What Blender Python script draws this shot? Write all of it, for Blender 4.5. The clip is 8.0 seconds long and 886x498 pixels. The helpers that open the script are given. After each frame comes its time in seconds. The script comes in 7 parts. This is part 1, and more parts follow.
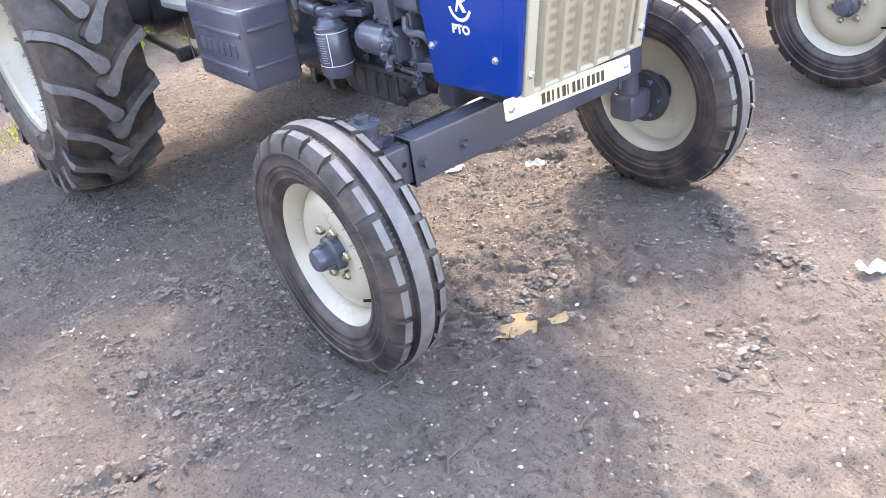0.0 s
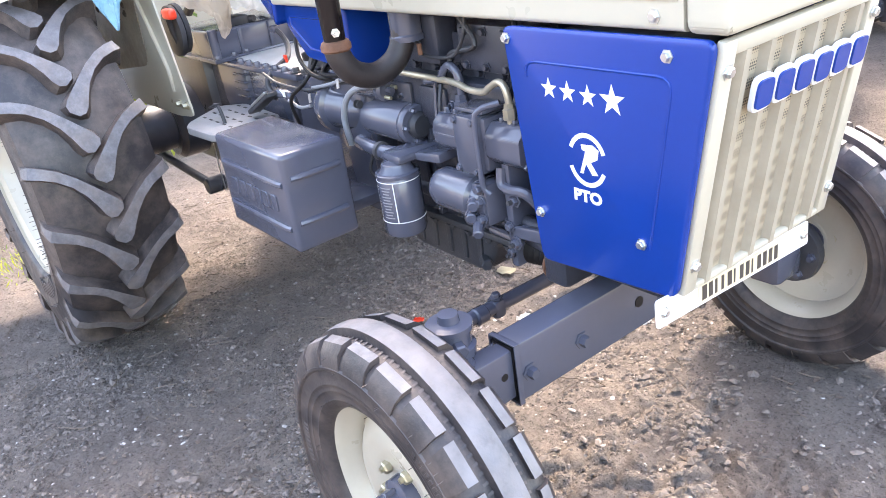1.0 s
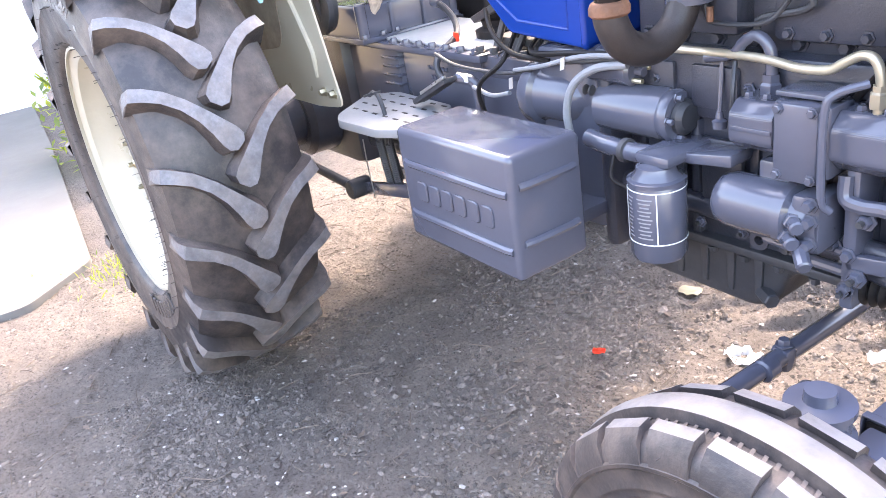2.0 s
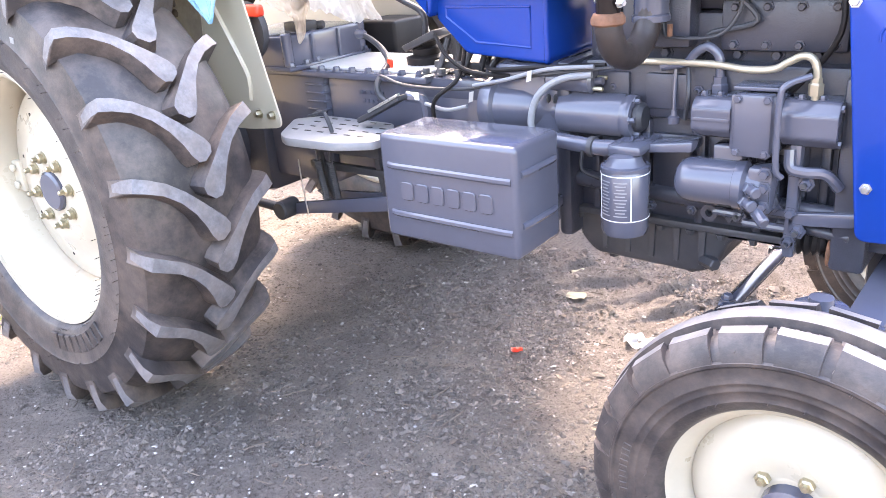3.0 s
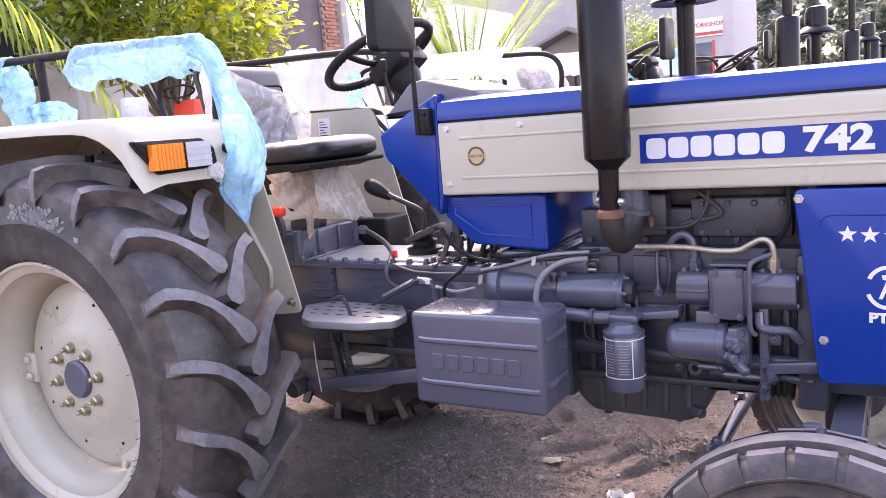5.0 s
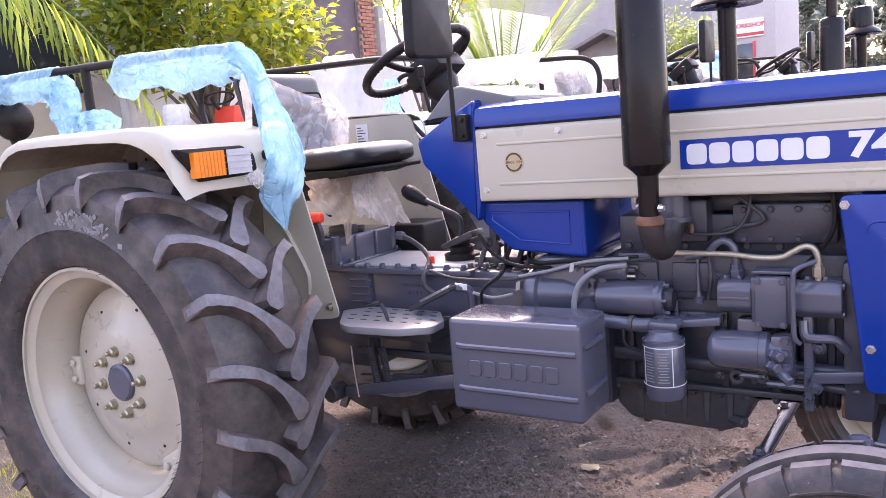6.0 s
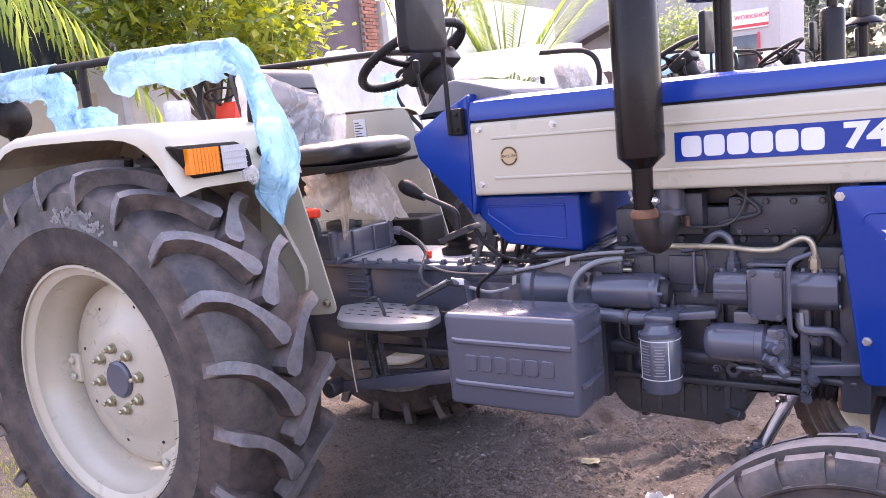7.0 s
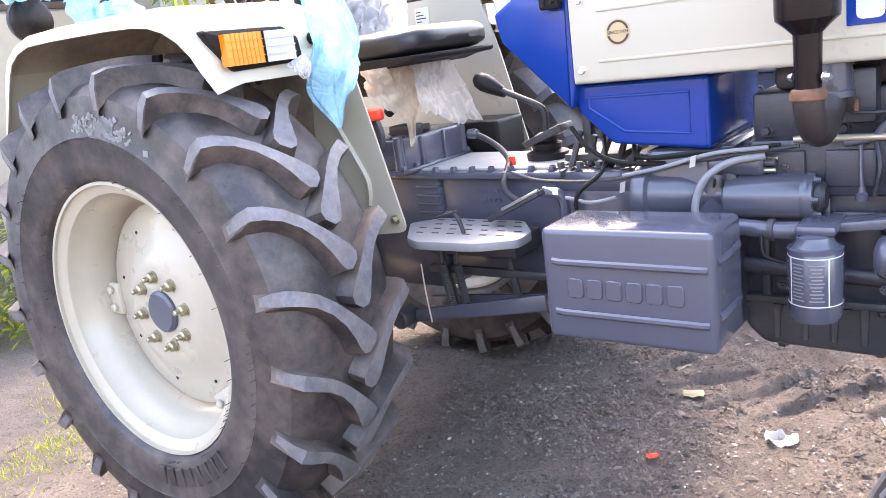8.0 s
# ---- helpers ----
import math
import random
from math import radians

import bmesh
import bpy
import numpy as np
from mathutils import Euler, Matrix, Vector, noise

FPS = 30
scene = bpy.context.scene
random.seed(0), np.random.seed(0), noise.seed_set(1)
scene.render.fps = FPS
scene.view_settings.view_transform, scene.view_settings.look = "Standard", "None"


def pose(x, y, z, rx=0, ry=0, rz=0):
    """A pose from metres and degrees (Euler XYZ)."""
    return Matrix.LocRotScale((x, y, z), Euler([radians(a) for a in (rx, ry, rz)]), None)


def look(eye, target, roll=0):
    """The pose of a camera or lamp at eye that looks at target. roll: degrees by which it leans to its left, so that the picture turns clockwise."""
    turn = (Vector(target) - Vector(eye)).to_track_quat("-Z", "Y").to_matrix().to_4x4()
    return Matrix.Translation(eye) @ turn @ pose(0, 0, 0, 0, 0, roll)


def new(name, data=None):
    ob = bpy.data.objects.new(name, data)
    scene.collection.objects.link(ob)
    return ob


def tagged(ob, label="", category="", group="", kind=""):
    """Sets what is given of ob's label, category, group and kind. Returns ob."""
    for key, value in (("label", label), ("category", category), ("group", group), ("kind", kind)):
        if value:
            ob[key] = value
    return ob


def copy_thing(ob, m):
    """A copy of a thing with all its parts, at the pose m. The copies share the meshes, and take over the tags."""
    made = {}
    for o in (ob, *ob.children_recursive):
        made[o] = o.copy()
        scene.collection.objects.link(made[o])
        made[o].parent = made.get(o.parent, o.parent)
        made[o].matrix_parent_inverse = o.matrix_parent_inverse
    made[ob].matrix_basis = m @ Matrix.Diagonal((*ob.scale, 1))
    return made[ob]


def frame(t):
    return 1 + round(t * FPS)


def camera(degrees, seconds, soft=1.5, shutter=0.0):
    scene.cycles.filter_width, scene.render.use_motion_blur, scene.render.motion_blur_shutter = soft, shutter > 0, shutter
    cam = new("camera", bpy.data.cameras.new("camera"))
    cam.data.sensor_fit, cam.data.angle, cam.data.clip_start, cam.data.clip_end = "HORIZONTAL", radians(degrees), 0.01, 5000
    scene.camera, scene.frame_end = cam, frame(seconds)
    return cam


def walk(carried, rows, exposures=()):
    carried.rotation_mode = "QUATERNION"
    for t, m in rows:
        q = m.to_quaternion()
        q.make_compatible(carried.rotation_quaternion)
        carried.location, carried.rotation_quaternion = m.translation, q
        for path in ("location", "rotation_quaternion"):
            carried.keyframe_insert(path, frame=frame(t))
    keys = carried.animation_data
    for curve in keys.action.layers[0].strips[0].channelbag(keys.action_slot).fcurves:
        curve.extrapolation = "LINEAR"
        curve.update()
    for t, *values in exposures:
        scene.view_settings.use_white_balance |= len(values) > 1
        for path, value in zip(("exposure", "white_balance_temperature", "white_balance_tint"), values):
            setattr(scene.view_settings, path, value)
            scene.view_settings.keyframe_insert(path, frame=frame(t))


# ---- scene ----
cam = camera(57.9, 8.0, 0.7)
PATH = [
    (0, (3.76, -1.555, 1.42), (2.367, -0.546, 0.398), -8.4),
    (0.5, (3.472, -1.343, 1.443), (2.0, -0.407, 0.464), -9.9),
    (1, (3.142, -1.251, 1.42), (1.647, -0.226, 0.574), -8.8),
    (1.5, (2.834, -1.234, 1.394), (1.285, -0.295, 0.547), -9.5),
    (1.7, (2.701, -1.251, 1.373), (1.107, -0.384, 0.533), -10.4),
    (2.8, (2.296, -1.749, 1.315), (1.075, -0.379, 0.521), -5.2),
    (3, (2.331, -1.857, 1.31), (1.148, -0.43, 0.56), -5.0),
    (3.5, (2.451, -2.067, 1.34), (1.27, -0.542, 0.809), -5.2),
    (4, (2.385, -2.193, 1.363), (1.241, -0.588, 1.024), -4.6),
    (4.5, (2.248, -2.276, 1.359), (1.221, -0.591, 1.037), -4.7),
    (4.7, (2.219, -2.293, 1.366), (1.226, -0.587, 1.048), -4.6),
    (6, (2.211, -2.293, 1.382), (1.132, -0.636, 1.081), -5.0),
    (6.5, (2.223, -2.283, 1.384), (1.131, -0.631, 1.101), -4.9),
    (7, (2.233, -2.274, 1.38), (1.142, -0.627, 1.066), -5.5),
    (7.5, (2.189, -2.261, 1.323), (1.119, -0.626, 0.9), -6.5),
    (8, (1.932, -2.015, 1.294), (0.745, -0.484, 0.797), -7.6),
]
walk(cam, [(t, look(eye, target, roll)) for t, eye, target, roll in PATH],
     exposures=[(0.0, 3.36, 7250, 15), (0.5, 3.55, 7250, 14), (1.0, 3.63, 7400, 16), (1.7, 3.95, 7450, 18), (3.0, 4.16, 7550, 20), (3.5, 3.74, 7350, 18), (4.0, 2.84, 7400, 31), (4.7, 2.90, 7400, 34), (6.5, 2.76, 7350, 35), (7.0, 2.88, 7350, 35), (7.5, 3.44, 7300, 27), (8.0, 3.60, 7300, 21)])

# ---- sky and sun ----
SUN_WAY = Vector((-0.50, 0.62, 0.86)).normalized()   # towards the sun
world = bpy.data.worlds.new("sky")
scene.world = world
world.use_nodes = True
wn, wl = world.node_tree.nodes, world.node_tree.links
wn.clear()
sky = wn.new("ShaderNodeTexSky")
sky.sky_type = "NISHITA"
sky.sun_disc = False
sky.sun_elevation = math.asin(SUN_WAY.z)
sky.sun_rotation = math.atan2(SUN_WAY.x, SUN_WAY.y)
sky.air_density, sky.dust_density = 1.2, 3.0
bg = wn.new("ShaderNodeBackground")
bg.inputs["Strength"].default_value = 0.15
wl.new(sky.outputs[0], bg.inputs["Color"])
wl.new(bg.outputs[0], wn.new("ShaderNodeOutputWorld").inputs[0])
sun = new("sun", bpy.data.lights.new("sun", "SUN"))
sun.data.energy, sun.data.angle, sun.data.color = 0.62, radians(4.5), (1.0, 0.93, 0.82)
sun.matrix_world = look(SUN_WAY * 30, (0, 0, 0))


# ---- materials ----
def material(name, color, rough=0.5, metal=0.0, vary=0.12, scale=6.0, fine=60.0, bump=0.0, bump_scale=200.0,
             dirt=None, dirt_amount=0.0, dirt_scale=3.0, coat=0.0, trans=0.0, alpha=1.0, spec=0.5, per_piece=0.0, bump_depth=0.002, even=False):
    """A surface with colour that varies at two scales, dirt patches and fine relief, all at real size."""
    m = bpy.data.materials.new(name)
    m.use_nodes = True
    n, l = m.node_tree.nodes, m.node_tree.links
    b = n["Principled BSDF"]
    co = n.new("ShaderNodeTexCoord").outputs["Object"]

    def tex(s, detail=4.0, rough_=0.6):
        t = n.new("ShaderNodeTexNoise")
        t.inputs["Scale"].default_value, t.inputs["Detail"].default_value, t.inputs["Roughness"].default_value = s, detail, rough_
        l.new(co, t.inputs["Vector"])
        return t.outputs["Fac"]

    def ramp(fac, lo, hi, a=0.3, z=0.7):
        r = n.new("ShaderNodeMapRange")
        r.inputs["From Min"].default_value, r.inputs["From Max"].default_value = a, z
        r.inputs["To Min"].default_value, r.inputs["To Max"].default_value = lo, hi
        l.new(fac, r.inputs["Value"])
        return r.outputs[0]

    def mix(fac, a, c, blend="MIX"):
        x = n.new("ShaderNodeMix")
        x.data_type, x.blend_type = "RGBA", blend
        for k, v in (("Factor", fac),):
            if isinstance(v, float):
                x.inputs[0].default_value = v
            else:
                l.new(v, x.inputs[0])
        for k, v in ((6, a), (7, c)):
            if isinstance(v, tuple):
                x.inputs[k].default_value = (*v, 1)
            else:
                l.new(v, x.inputs[k])
        return x.outputs[2]

    dark = tuple(c * (1 - vary) for c in color)
    light = tuple(min(1, c * (1 + vary)) for c in color)
    base = mix(ramp(tex(scale), 0.0, 1.0), dark, light)
    base = mix(ramp(tex(fine, 3.0), 0.0, 0.5), base, dark)
    if per_piece:
        rnd = n.new("ShaderNodeObjectInfo").outputs["Random"]
        base = mix(ramp(rnd, 0.0, 1.0, 0.0, 1.0), base, mix(per_piece, base, (0.5, 0.5, 0.5), "MULTIPLY"))
    if dirt:
        base = mix(ramp(tex(dirt_scale, 6.0, 0.7), 0.0, dirt_amount, 0.42, 0.75), base, dirt)
    l.new(base, b.inputs["Base Color"])
    l.new(ramp(tex(scale * 2.3), max(0.02, rough * (0.97 if even else 0.85)), min(1.0, rough * (1.03 if even else 1.2))), b.inputs["Roughness"])
    b.inputs["Metallic"].default_value = metal
    b.inputs["Specular IOR Level"].default_value = spec
    b.inputs["Coat Weight"].default_value, b.inputs["Coat Roughness"].default_value = coat, 0.08
    b.inputs["Transmission Weight"].default_value = trans
    b.inputs["Alpha"].default_value = alpha
    if bump:
        bp = n.new("ShaderNodeBump")
        bp.inputs["Strength"].default_value, bp.inputs["Distance"].default_value = bump, bump_depth
        l.new(tex(bump_scale, 4.0), bp.inputs["Height"])
        l.new(bp.outputs[0], b.inputs["Normal"])
    return m


CREAM = material("cream_paint", (0.475, 0.432, 0.338), 0.28, vary=0.02, scale=2, coat=0.2, even=True)
RIM = material("grimy_cream_rim", (0.455, 0.410, 0.322), 0.30, vary=0.05, coat=0.2, dirt=(0.30, 0.24, 0.17), dirt_amount=0.18, dirt_scale=5, bump=0.06)
# dusty cream whose base colour also holds the shade on the grille ribs
SLAT = material("dusty_shaded_cream_slat", (0.36, 0.315, 0.24), 0.45, vary=0.08, dirt=(0.24, 0.19, 0.13), dirt_amount=0.5, dirt_scale=8)
BLUE = material("blue_paint", (0.002, 0.036, 0.235), 0.24, vary=0.03, scale=2, spec=0.34, coat=0.18, even=True)
GREY = material("grey_paint", (0.074, 0.077, 0.102), 0.22, vary=0.05, scale=3, coat=0.35)
# the grey paint again, its colour darkened for shade under bonnet and body
SHADED_CAST = material("shaded_cast_grey_paint", (0.036, 0.038, 0.052), 0.32, vary=0.22, coat=0.1, dirt=(0.058, 0.057, 0.060), dirt_amount=0.35, bump=0.45, bump_scale=260)
DARK = material("dark_metal", (0.035, 0.036, 0.042), 0.5, vary=0.3, dirt=(0.10, 0.09, 0.08), dirt_amount=0.5, bump=0.3)
BLACK = material("black_plastic", (0.014, 0.012, 0.012), 0.5, vary=0.2, bump=0.1, spec=0.22)
STACK = material("black_heat_paint", (0.010, 0.007, 0.007), 0.24, vary=0.3, scale=9, coat=0.0, spec=0.22, dirt=(0.030, 0.018, 0.016), dirt_amount=0.4)
RUST = material("rusty_iron", (0.17, 0.075, 0.04), 0.75, vary=0.4, scale=40, bump=0.6)
PIPE = material("brown_black_iron", (0.026, 0.020, 0.019), 0.5, vary=0.35, scale=20, dirt=(0.07, 0.05, 0.042), dirt_amount=0.4, bump=0.3)
RUBBER = material("tyre_rubber", (0.030, 0.026, 0.028), 0.46, vary=0.35, scale=9, dirt=(0.18, 0.135, 0.11), dirt_amount=0.6, dirt_scale=8, bump=0.35, bump_scale=150)
LUG = material("tread_rubber", (0.040, 0.034, 0.035), 0.5, vary=0.35, scale=12, dirt=(0.22, 0.165, 0.135), dirt_amount=0.75, dirt_scale=7, bump=0.4, bump_scale=150)
WORN = material("scuffed_lug_top", (0.15, 0.145, 0.15), 0.55, vary=0.42, scale=30, dirt=(0.27, 0.22, 0.19), dirt_amount=0.6, bump=0.3)
WORN_BAR = material("scuffed_bar_top", (0.135, 0.130, 0.138), 0.5, vary=0.4, scale=26, fine=120, dirt=(0.22, 0.175, 0.15), dirt_amount=0.6, dirt_scale=9, bump=0.35)
SCUFF = material("chalky_scuff", (0.27, 0.26, 0.25), 0.8, vary=0.4, scale=30)
SEAT = material("black_vinyl", (0.016, 0.016, 0.018), 0.33, vary=0.2, bump=0.25, bump_scale=500)
ZINC = material("yellow_zinc", (0.46, 0.41, 0.29), 0.35, 0.85, vary=0.15, scale=40)
STEEL = material("bright_zinc", (0.62, 0.62, 0.6), 0.3, 0.9, vary=0.1, scale=40)
WHITE = material("white_print", (0.66, 0.66, 0.66), 0.45, vary=0.04)
PLATE = material("white_plate", (0.78, 0.77, 0.76), 0.35, vary=0.05, dirt=(0.5, 0.46, 0.4), dirt_amount=0.25)
INK = material("dark_print", (0.05, 0.04, 0.035), 0.5, vary=0.1)
YELLOW = material("yellow_plate_paper", (0.74, 0.62, 0.40), 0.5, vary=0.06)
AMBER = material("amber_lens", (0.85, 0.22, 0.01), 0.2, vary=0.08, scale=30, coat=0.5)
LENS = material("clear_ribbed_lens", (0.52, 0.52, 0.54), 0.18, vary=0.1, scale=30, coat=0.5)
RED = material("red_plastic", (0.75, 0.05, 0.02), 0.35, vary=0.1)
BRASS = material("tan_pipe_metal", (0.50, 0.44, 0.33), 0.35, 0.6, vary=0.15)
GRAVEL_PALE = material("pale_grit", (0.40, 0.37, 0.34), 0.9, vary=0.2)
HOSE = material("grey_cable_sleeve", (0.22, 0.225, 0.24), 0.5, vary=0.15)
BADGE = material("gold_badge", (0.50, 0.36, 0.20), 0.4, vary=0.1)


def film_material(name, color, alpha, rough=0.25, deep=0.012):
    """Thin creased plastic film, partly clear, paler and denser along its folds."""
    m = bpy.data.materials.new(name)
    m.use_nodes = True
    n, l = m.node_tree.nodes, m.node_tree.links
    b = n["Principled BSDF"]
    b.inputs["Base Color"].default_value, b.inputs["Roughness"].default_value = (*color, 1), rough
    co = n.new("ShaderNodeTexCoord").outputs["Object"]

    def ridged(scale, twist):
        t = n.new("ShaderNodeTexNoise")
        t.inputs["Scale"].default_value, t.inputs["Detail"].default_value, t.inputs["Distortion"].default_value = scale, 2.0, twist
        l.new(co, t.inputs["Vector"])
        d = n.new("ShaderNodeMath")
        d.operation = "SUBTRACT"
        l.new(t.outputs["Fac"], d.inputs[0])
        d.inputs[1].default_value = 0.5
        a = n.new("ShaderNodeMath")
        a.operation = "ABSOLUTE"
        l.new(d.outputs[0], a.inputs[0])
        return a.outputs[0]

    broad, narrow = ridged(7.0, 1.2), ridged(19.0, 0.8)
    total = n.new("ShaderNodeMath")
    total.operation = "MULTIPLY_ADD"
    total.inputs[1].default_value = 0.45
    l.new(narrow, total.inputs[0])
    l.new(broad, total.inputs[2])
    crease = n.new("ShaderNodeBump")
    crease.inputs["Strength"].default_value, crease.inputs["Distance"].default_value = 0.8, deep * 8
    l.new(total.outputs[0], crease.inputs["Height"])
    l.new(crease.outputs[0], b.inputs["Normal"])
    tr = n.new("ShaderNodeBsdfTranslucent")
    tr.inputs["Color"].default_value = (*color, 1)
    l.new(crease.outputs[0], tr.inputs["Normal"])
    mx = n.new("ShaderNodeMixShader")
    mx.inputs[0].default_value = 0.4
    l.new(b.outputs[0], mx.inputs[1])
    l.new(tr.outputs[0], mx.inputs[2])
    fold = n.new("ShaderNodeMapRange")
    fold.inputs["From Min"].default_value, fold.inputs["From Max"].default_value = 0.0, 0.09
    fold.inputs["To Min"].default_value, fold.inputs["To Max"].default_value = max(0.0, 0.80 - alpha), min(1.0, 1.04 - alpha)
    l.new(total.outputs[0], fold.inputs["Value"])
    m2 = n.new("ShaderNodeMixShader")
    l.new(fold.outputs[0], m2.inputs[0])
    l.new(mx.outputs[0], m2.inputs[1])
    l.new(n.new("ShaderNodeBsdfTransparent").outputs[0], m2.inputs[2])
    l.new(m2.outputs[0], n["Material Output"].inputs["Surface"])
    return m


BLUE_FILM = film_material("pale_blue_film", (0.37, 0.68, 0.84), 0.66, 0.25, 0.010)
PALE_FILM = film_material("pale_torn_film", (0.78, 0.73, 0.68), 0.60, 0.3, 0.006)
MILKY_FILM = film_material("milky_film", (0.88, 0.87, 0.86), 0.90, 0.3, 0.006)
CLEAR_FILM = film_material("clear_film", (0.82, 0.81, 0.82), 0.40, 0.15, 0.008)
BROWN_FILM = film_material("tan_film", (0.66, 0.52, 0.40), 0.66, 0.25, 0.006)



def soil_material():
    m = bpy.data.materials.new("damp_soil")
    m.use_nodes = True
    n, l = m.node_tree.nodes, m.node_tree.links
    b = n["Principled BSDF"]
    co = n.new("ShaderNodeTexCoord").outputs["Object"]

    def tex(s, d=6.0, r=0.65):
        t = n.new("ShaderNodeTexNoise")
        t.inputs["Scale"].default_value, t.inputs["Detail"].default_value, t.inputs["Roughness"].default_value = s, d, r
        l.new(co, t.inputs["Vector"])
        return t.outputs["Fac"]

    def ramp(fac, stops):
        r = n.new("ShaderNodeValToRGB")
        e = r.color_ramp.elements
        e[0].position, e[0].color = stops[0][0], (*stops[0][1], 1)
        e[1].position, e[1].color = stops[-1][0], (*stops[-1][1], 1)
        for p, c in stops[1:-1]:
            k = e.new(p)
            k.color = (*c, 1)
        l.new(fac, r.inputs[0])
        return r.outputs[0]

    def mix(fac, a, c, blend="MIX"):
        x = n.new("ShaderNodeMix")
        x.data_type, x.blend_type = "RGBA", blend
        if isinstance(fac, float):
            x.inputs[0].default_value = fac
        else:
            l.new(fac, x.inputs[0])
        l.new(a, x.inputs[6])
        l.new(c, x.inputs[7])
        return x.outputs[2]

    big = ramp(tex(0.9, 4), [(0.36, (0.192, 0.166, 0.149)), (0.52, (0.228, 0.196, 0.174)), (0.68, (0.272, 0.232, 0.198))])
    mid = ramp(tex(7, 6), [(0.3, (0.80, 0.79, 0.79)), (0.55, (1.0, 1.0, 1.0)), (0.75, (1.14, 1.11, 1.08))])
    fine = ramp(tex(95, 6, 0.8), [(0.37, (0.34, 0.33, 0.32)), (0.46, (0.92, 0.92, 0.92)), (0.57, (1.05, 1.04, 1.04)), (0.70, (1.38, 1.36, 1.33))])
    c = mix(1.0, mix(1.0, big, mid, "MULTIPLY"), fine, "MULTIPLY")
    # clod shadows put into the colour: hollows darker, crests a little lighter
    clod_shade = ramp(tex(19, 5, 0.75), [(0.31, (0.72, 0.70, 0.68)), (0.40, (0.97, 0.96, 0.96)), (0.62, (1.03, 1.02, 1.01)), (0.74, (1.12, 1.10, 1.08))])
    c = mix(1.0, c, clod_shade, "MULTIPLY")
    speck = n.new("ShaderNodeTexVoronoi")
    speck.inputs["Scale"].default_value = 55
    l.new(co, speck.inputs["Vector"])
    pale = ramp(speck.outputs["Distance"], [(0.06, (0.7, 0.7, 0.7)), (0.12, (0, 0, 0))])
    gate = ramp(tex(18, 2), [(0.56, (0, 0, 0)), (0.62, (1, 1, 1))])
    both = mix(1.0, pale, gate, "MULTIPLY")
    lightc = n.new("ShaderNodeRGB")
    lightc.outputs[0].default_value = (0.33, 0.30, 0.275, 1)
    c = mix(both, c, lightc.outputs[0])
    # dark crumbs of humus
    crumb = n.new("ShaderNodeTexVoronoi")
    crumb.inputs["Scale"].default_value = 85
    l.new(co, crumb.inputs["Vector"])
    dk = ramp(crumb.outputs["Distance"], [(0.13, (1, 1, 1)), (0.22, (0, 0, 0))])
    gate2 = ramp(tex(11, 3), [(0.49, (0, 0, 0)), (0.58, (0.85, 0.85, 0.85))])
    darkc = n.new("ShaderNodeRGB")
    darkc.outputs[0].default_value = (0.055, 0.046, 0.040, 1)
    c = mix(mix(1.0, dk, gate2, "MULTIPLY"), c, darkc.outputs[0])
    l.new(c, b.inputs["Base Color"])
    b.inputs["Roughness"].default_value = 0.85
    b.inputs["Specular IOR Level"].default_value = 0.3
    bp = n.new("ShaderNodeBump")
    bp.inputs["Strength"].default_value, bp.inputs["Distance"].default_value = 1.0, 0.019
    add = n.new("ShaderNodeMath")
    add.operation = "ADD"
    l.new(tex(45, 8, 0.7), add.inputs[0])
    l.new(tex(210, 5, 0.8), add.inputs[1])
    add2 = n.new("ShaderNodeMath")
    add2.operation = "ADD"
    l.new(add.outputs[0], add2.inputs[0])
    l.new(tex(19, 5, 0.75), add2.inputs[1])
    l.new(add2.outputs[0], bp.inputs["Height"])
    l.new(bp.outputs[0], b.inputs["Normal"])
    return m


SOIL = soil_material()


def leaf_material(name, color, color2):
    m = bpy.data.materials.new(name)
    m.use_nodes = True
    n, l = m.node_tree.nodes, m.node_tree.links
    b = n["Principled BSDF"]
    rnd = n.new("ShaderNodeNewGeometry").outputs["Random Per Island"]
    x = n.new("ShaderNodeMix")
    x.data_type = "RGBA"
    x.inputs[6].default_value, x.inputs[7].default_value = (*color, 1), (*color2, 1)
    l.new(rnd, x.inputs[0])
    l.new(x.outputs[2], b.inputs["Base Color"])
    b.inputs["Roughness"].default_value = 0.45
    tr = n.new("ShaderNodeBsdfTranslucent")
    hs = n.new("ShaderNodeHueSaturation")
    hs.inputs["Saturation"].default_value, hs.inputs["Value"].default_value = 1.15, 2.6
    l.new(x.outputs[2], hs.inputs["Color"])
    l.new(hs.outputs[0], tr.inputs["Color"])
    mx = n.new("ShaderNodeMixShader")
    mx.inputs[0].default_value = 0.5
    l.new(b.outputs[0], mx.inputs[1])
    l.new(tr.outputs[0], mx.inputs[2])
    l.new(mx.outputs[0], n["Material Output"].inputs["Surface"])
    return m


LEAF = leaf_material("green_leaf", (0.080, 0.125, 0.048), (0.28, 0.29, 0.045))
# greyed leaf colour that carries the haze of distance
FARLEAF = leaf_material("haze_tinted_far_leaf", (0.14, 0.16, 0.14), (0.22, 0.24, 0.20))
# duller green, with a lighter share of haze mixed into the colour
MIDLEAF = leaf_material("lightly_hazed_green_leaf", (0.10, 0.14, 0.06), (0.17, 0.20, 0.07))
PALM = leaf_material("palm_leaf", (0.07, 0.12, 0.035), (0.24, 0.28, 0.07))
BARK = material("bark", (0.16, 0.125, 0.10), 0.9, vary=0.3, scale=12, bump=0.9, bump_scale=60)


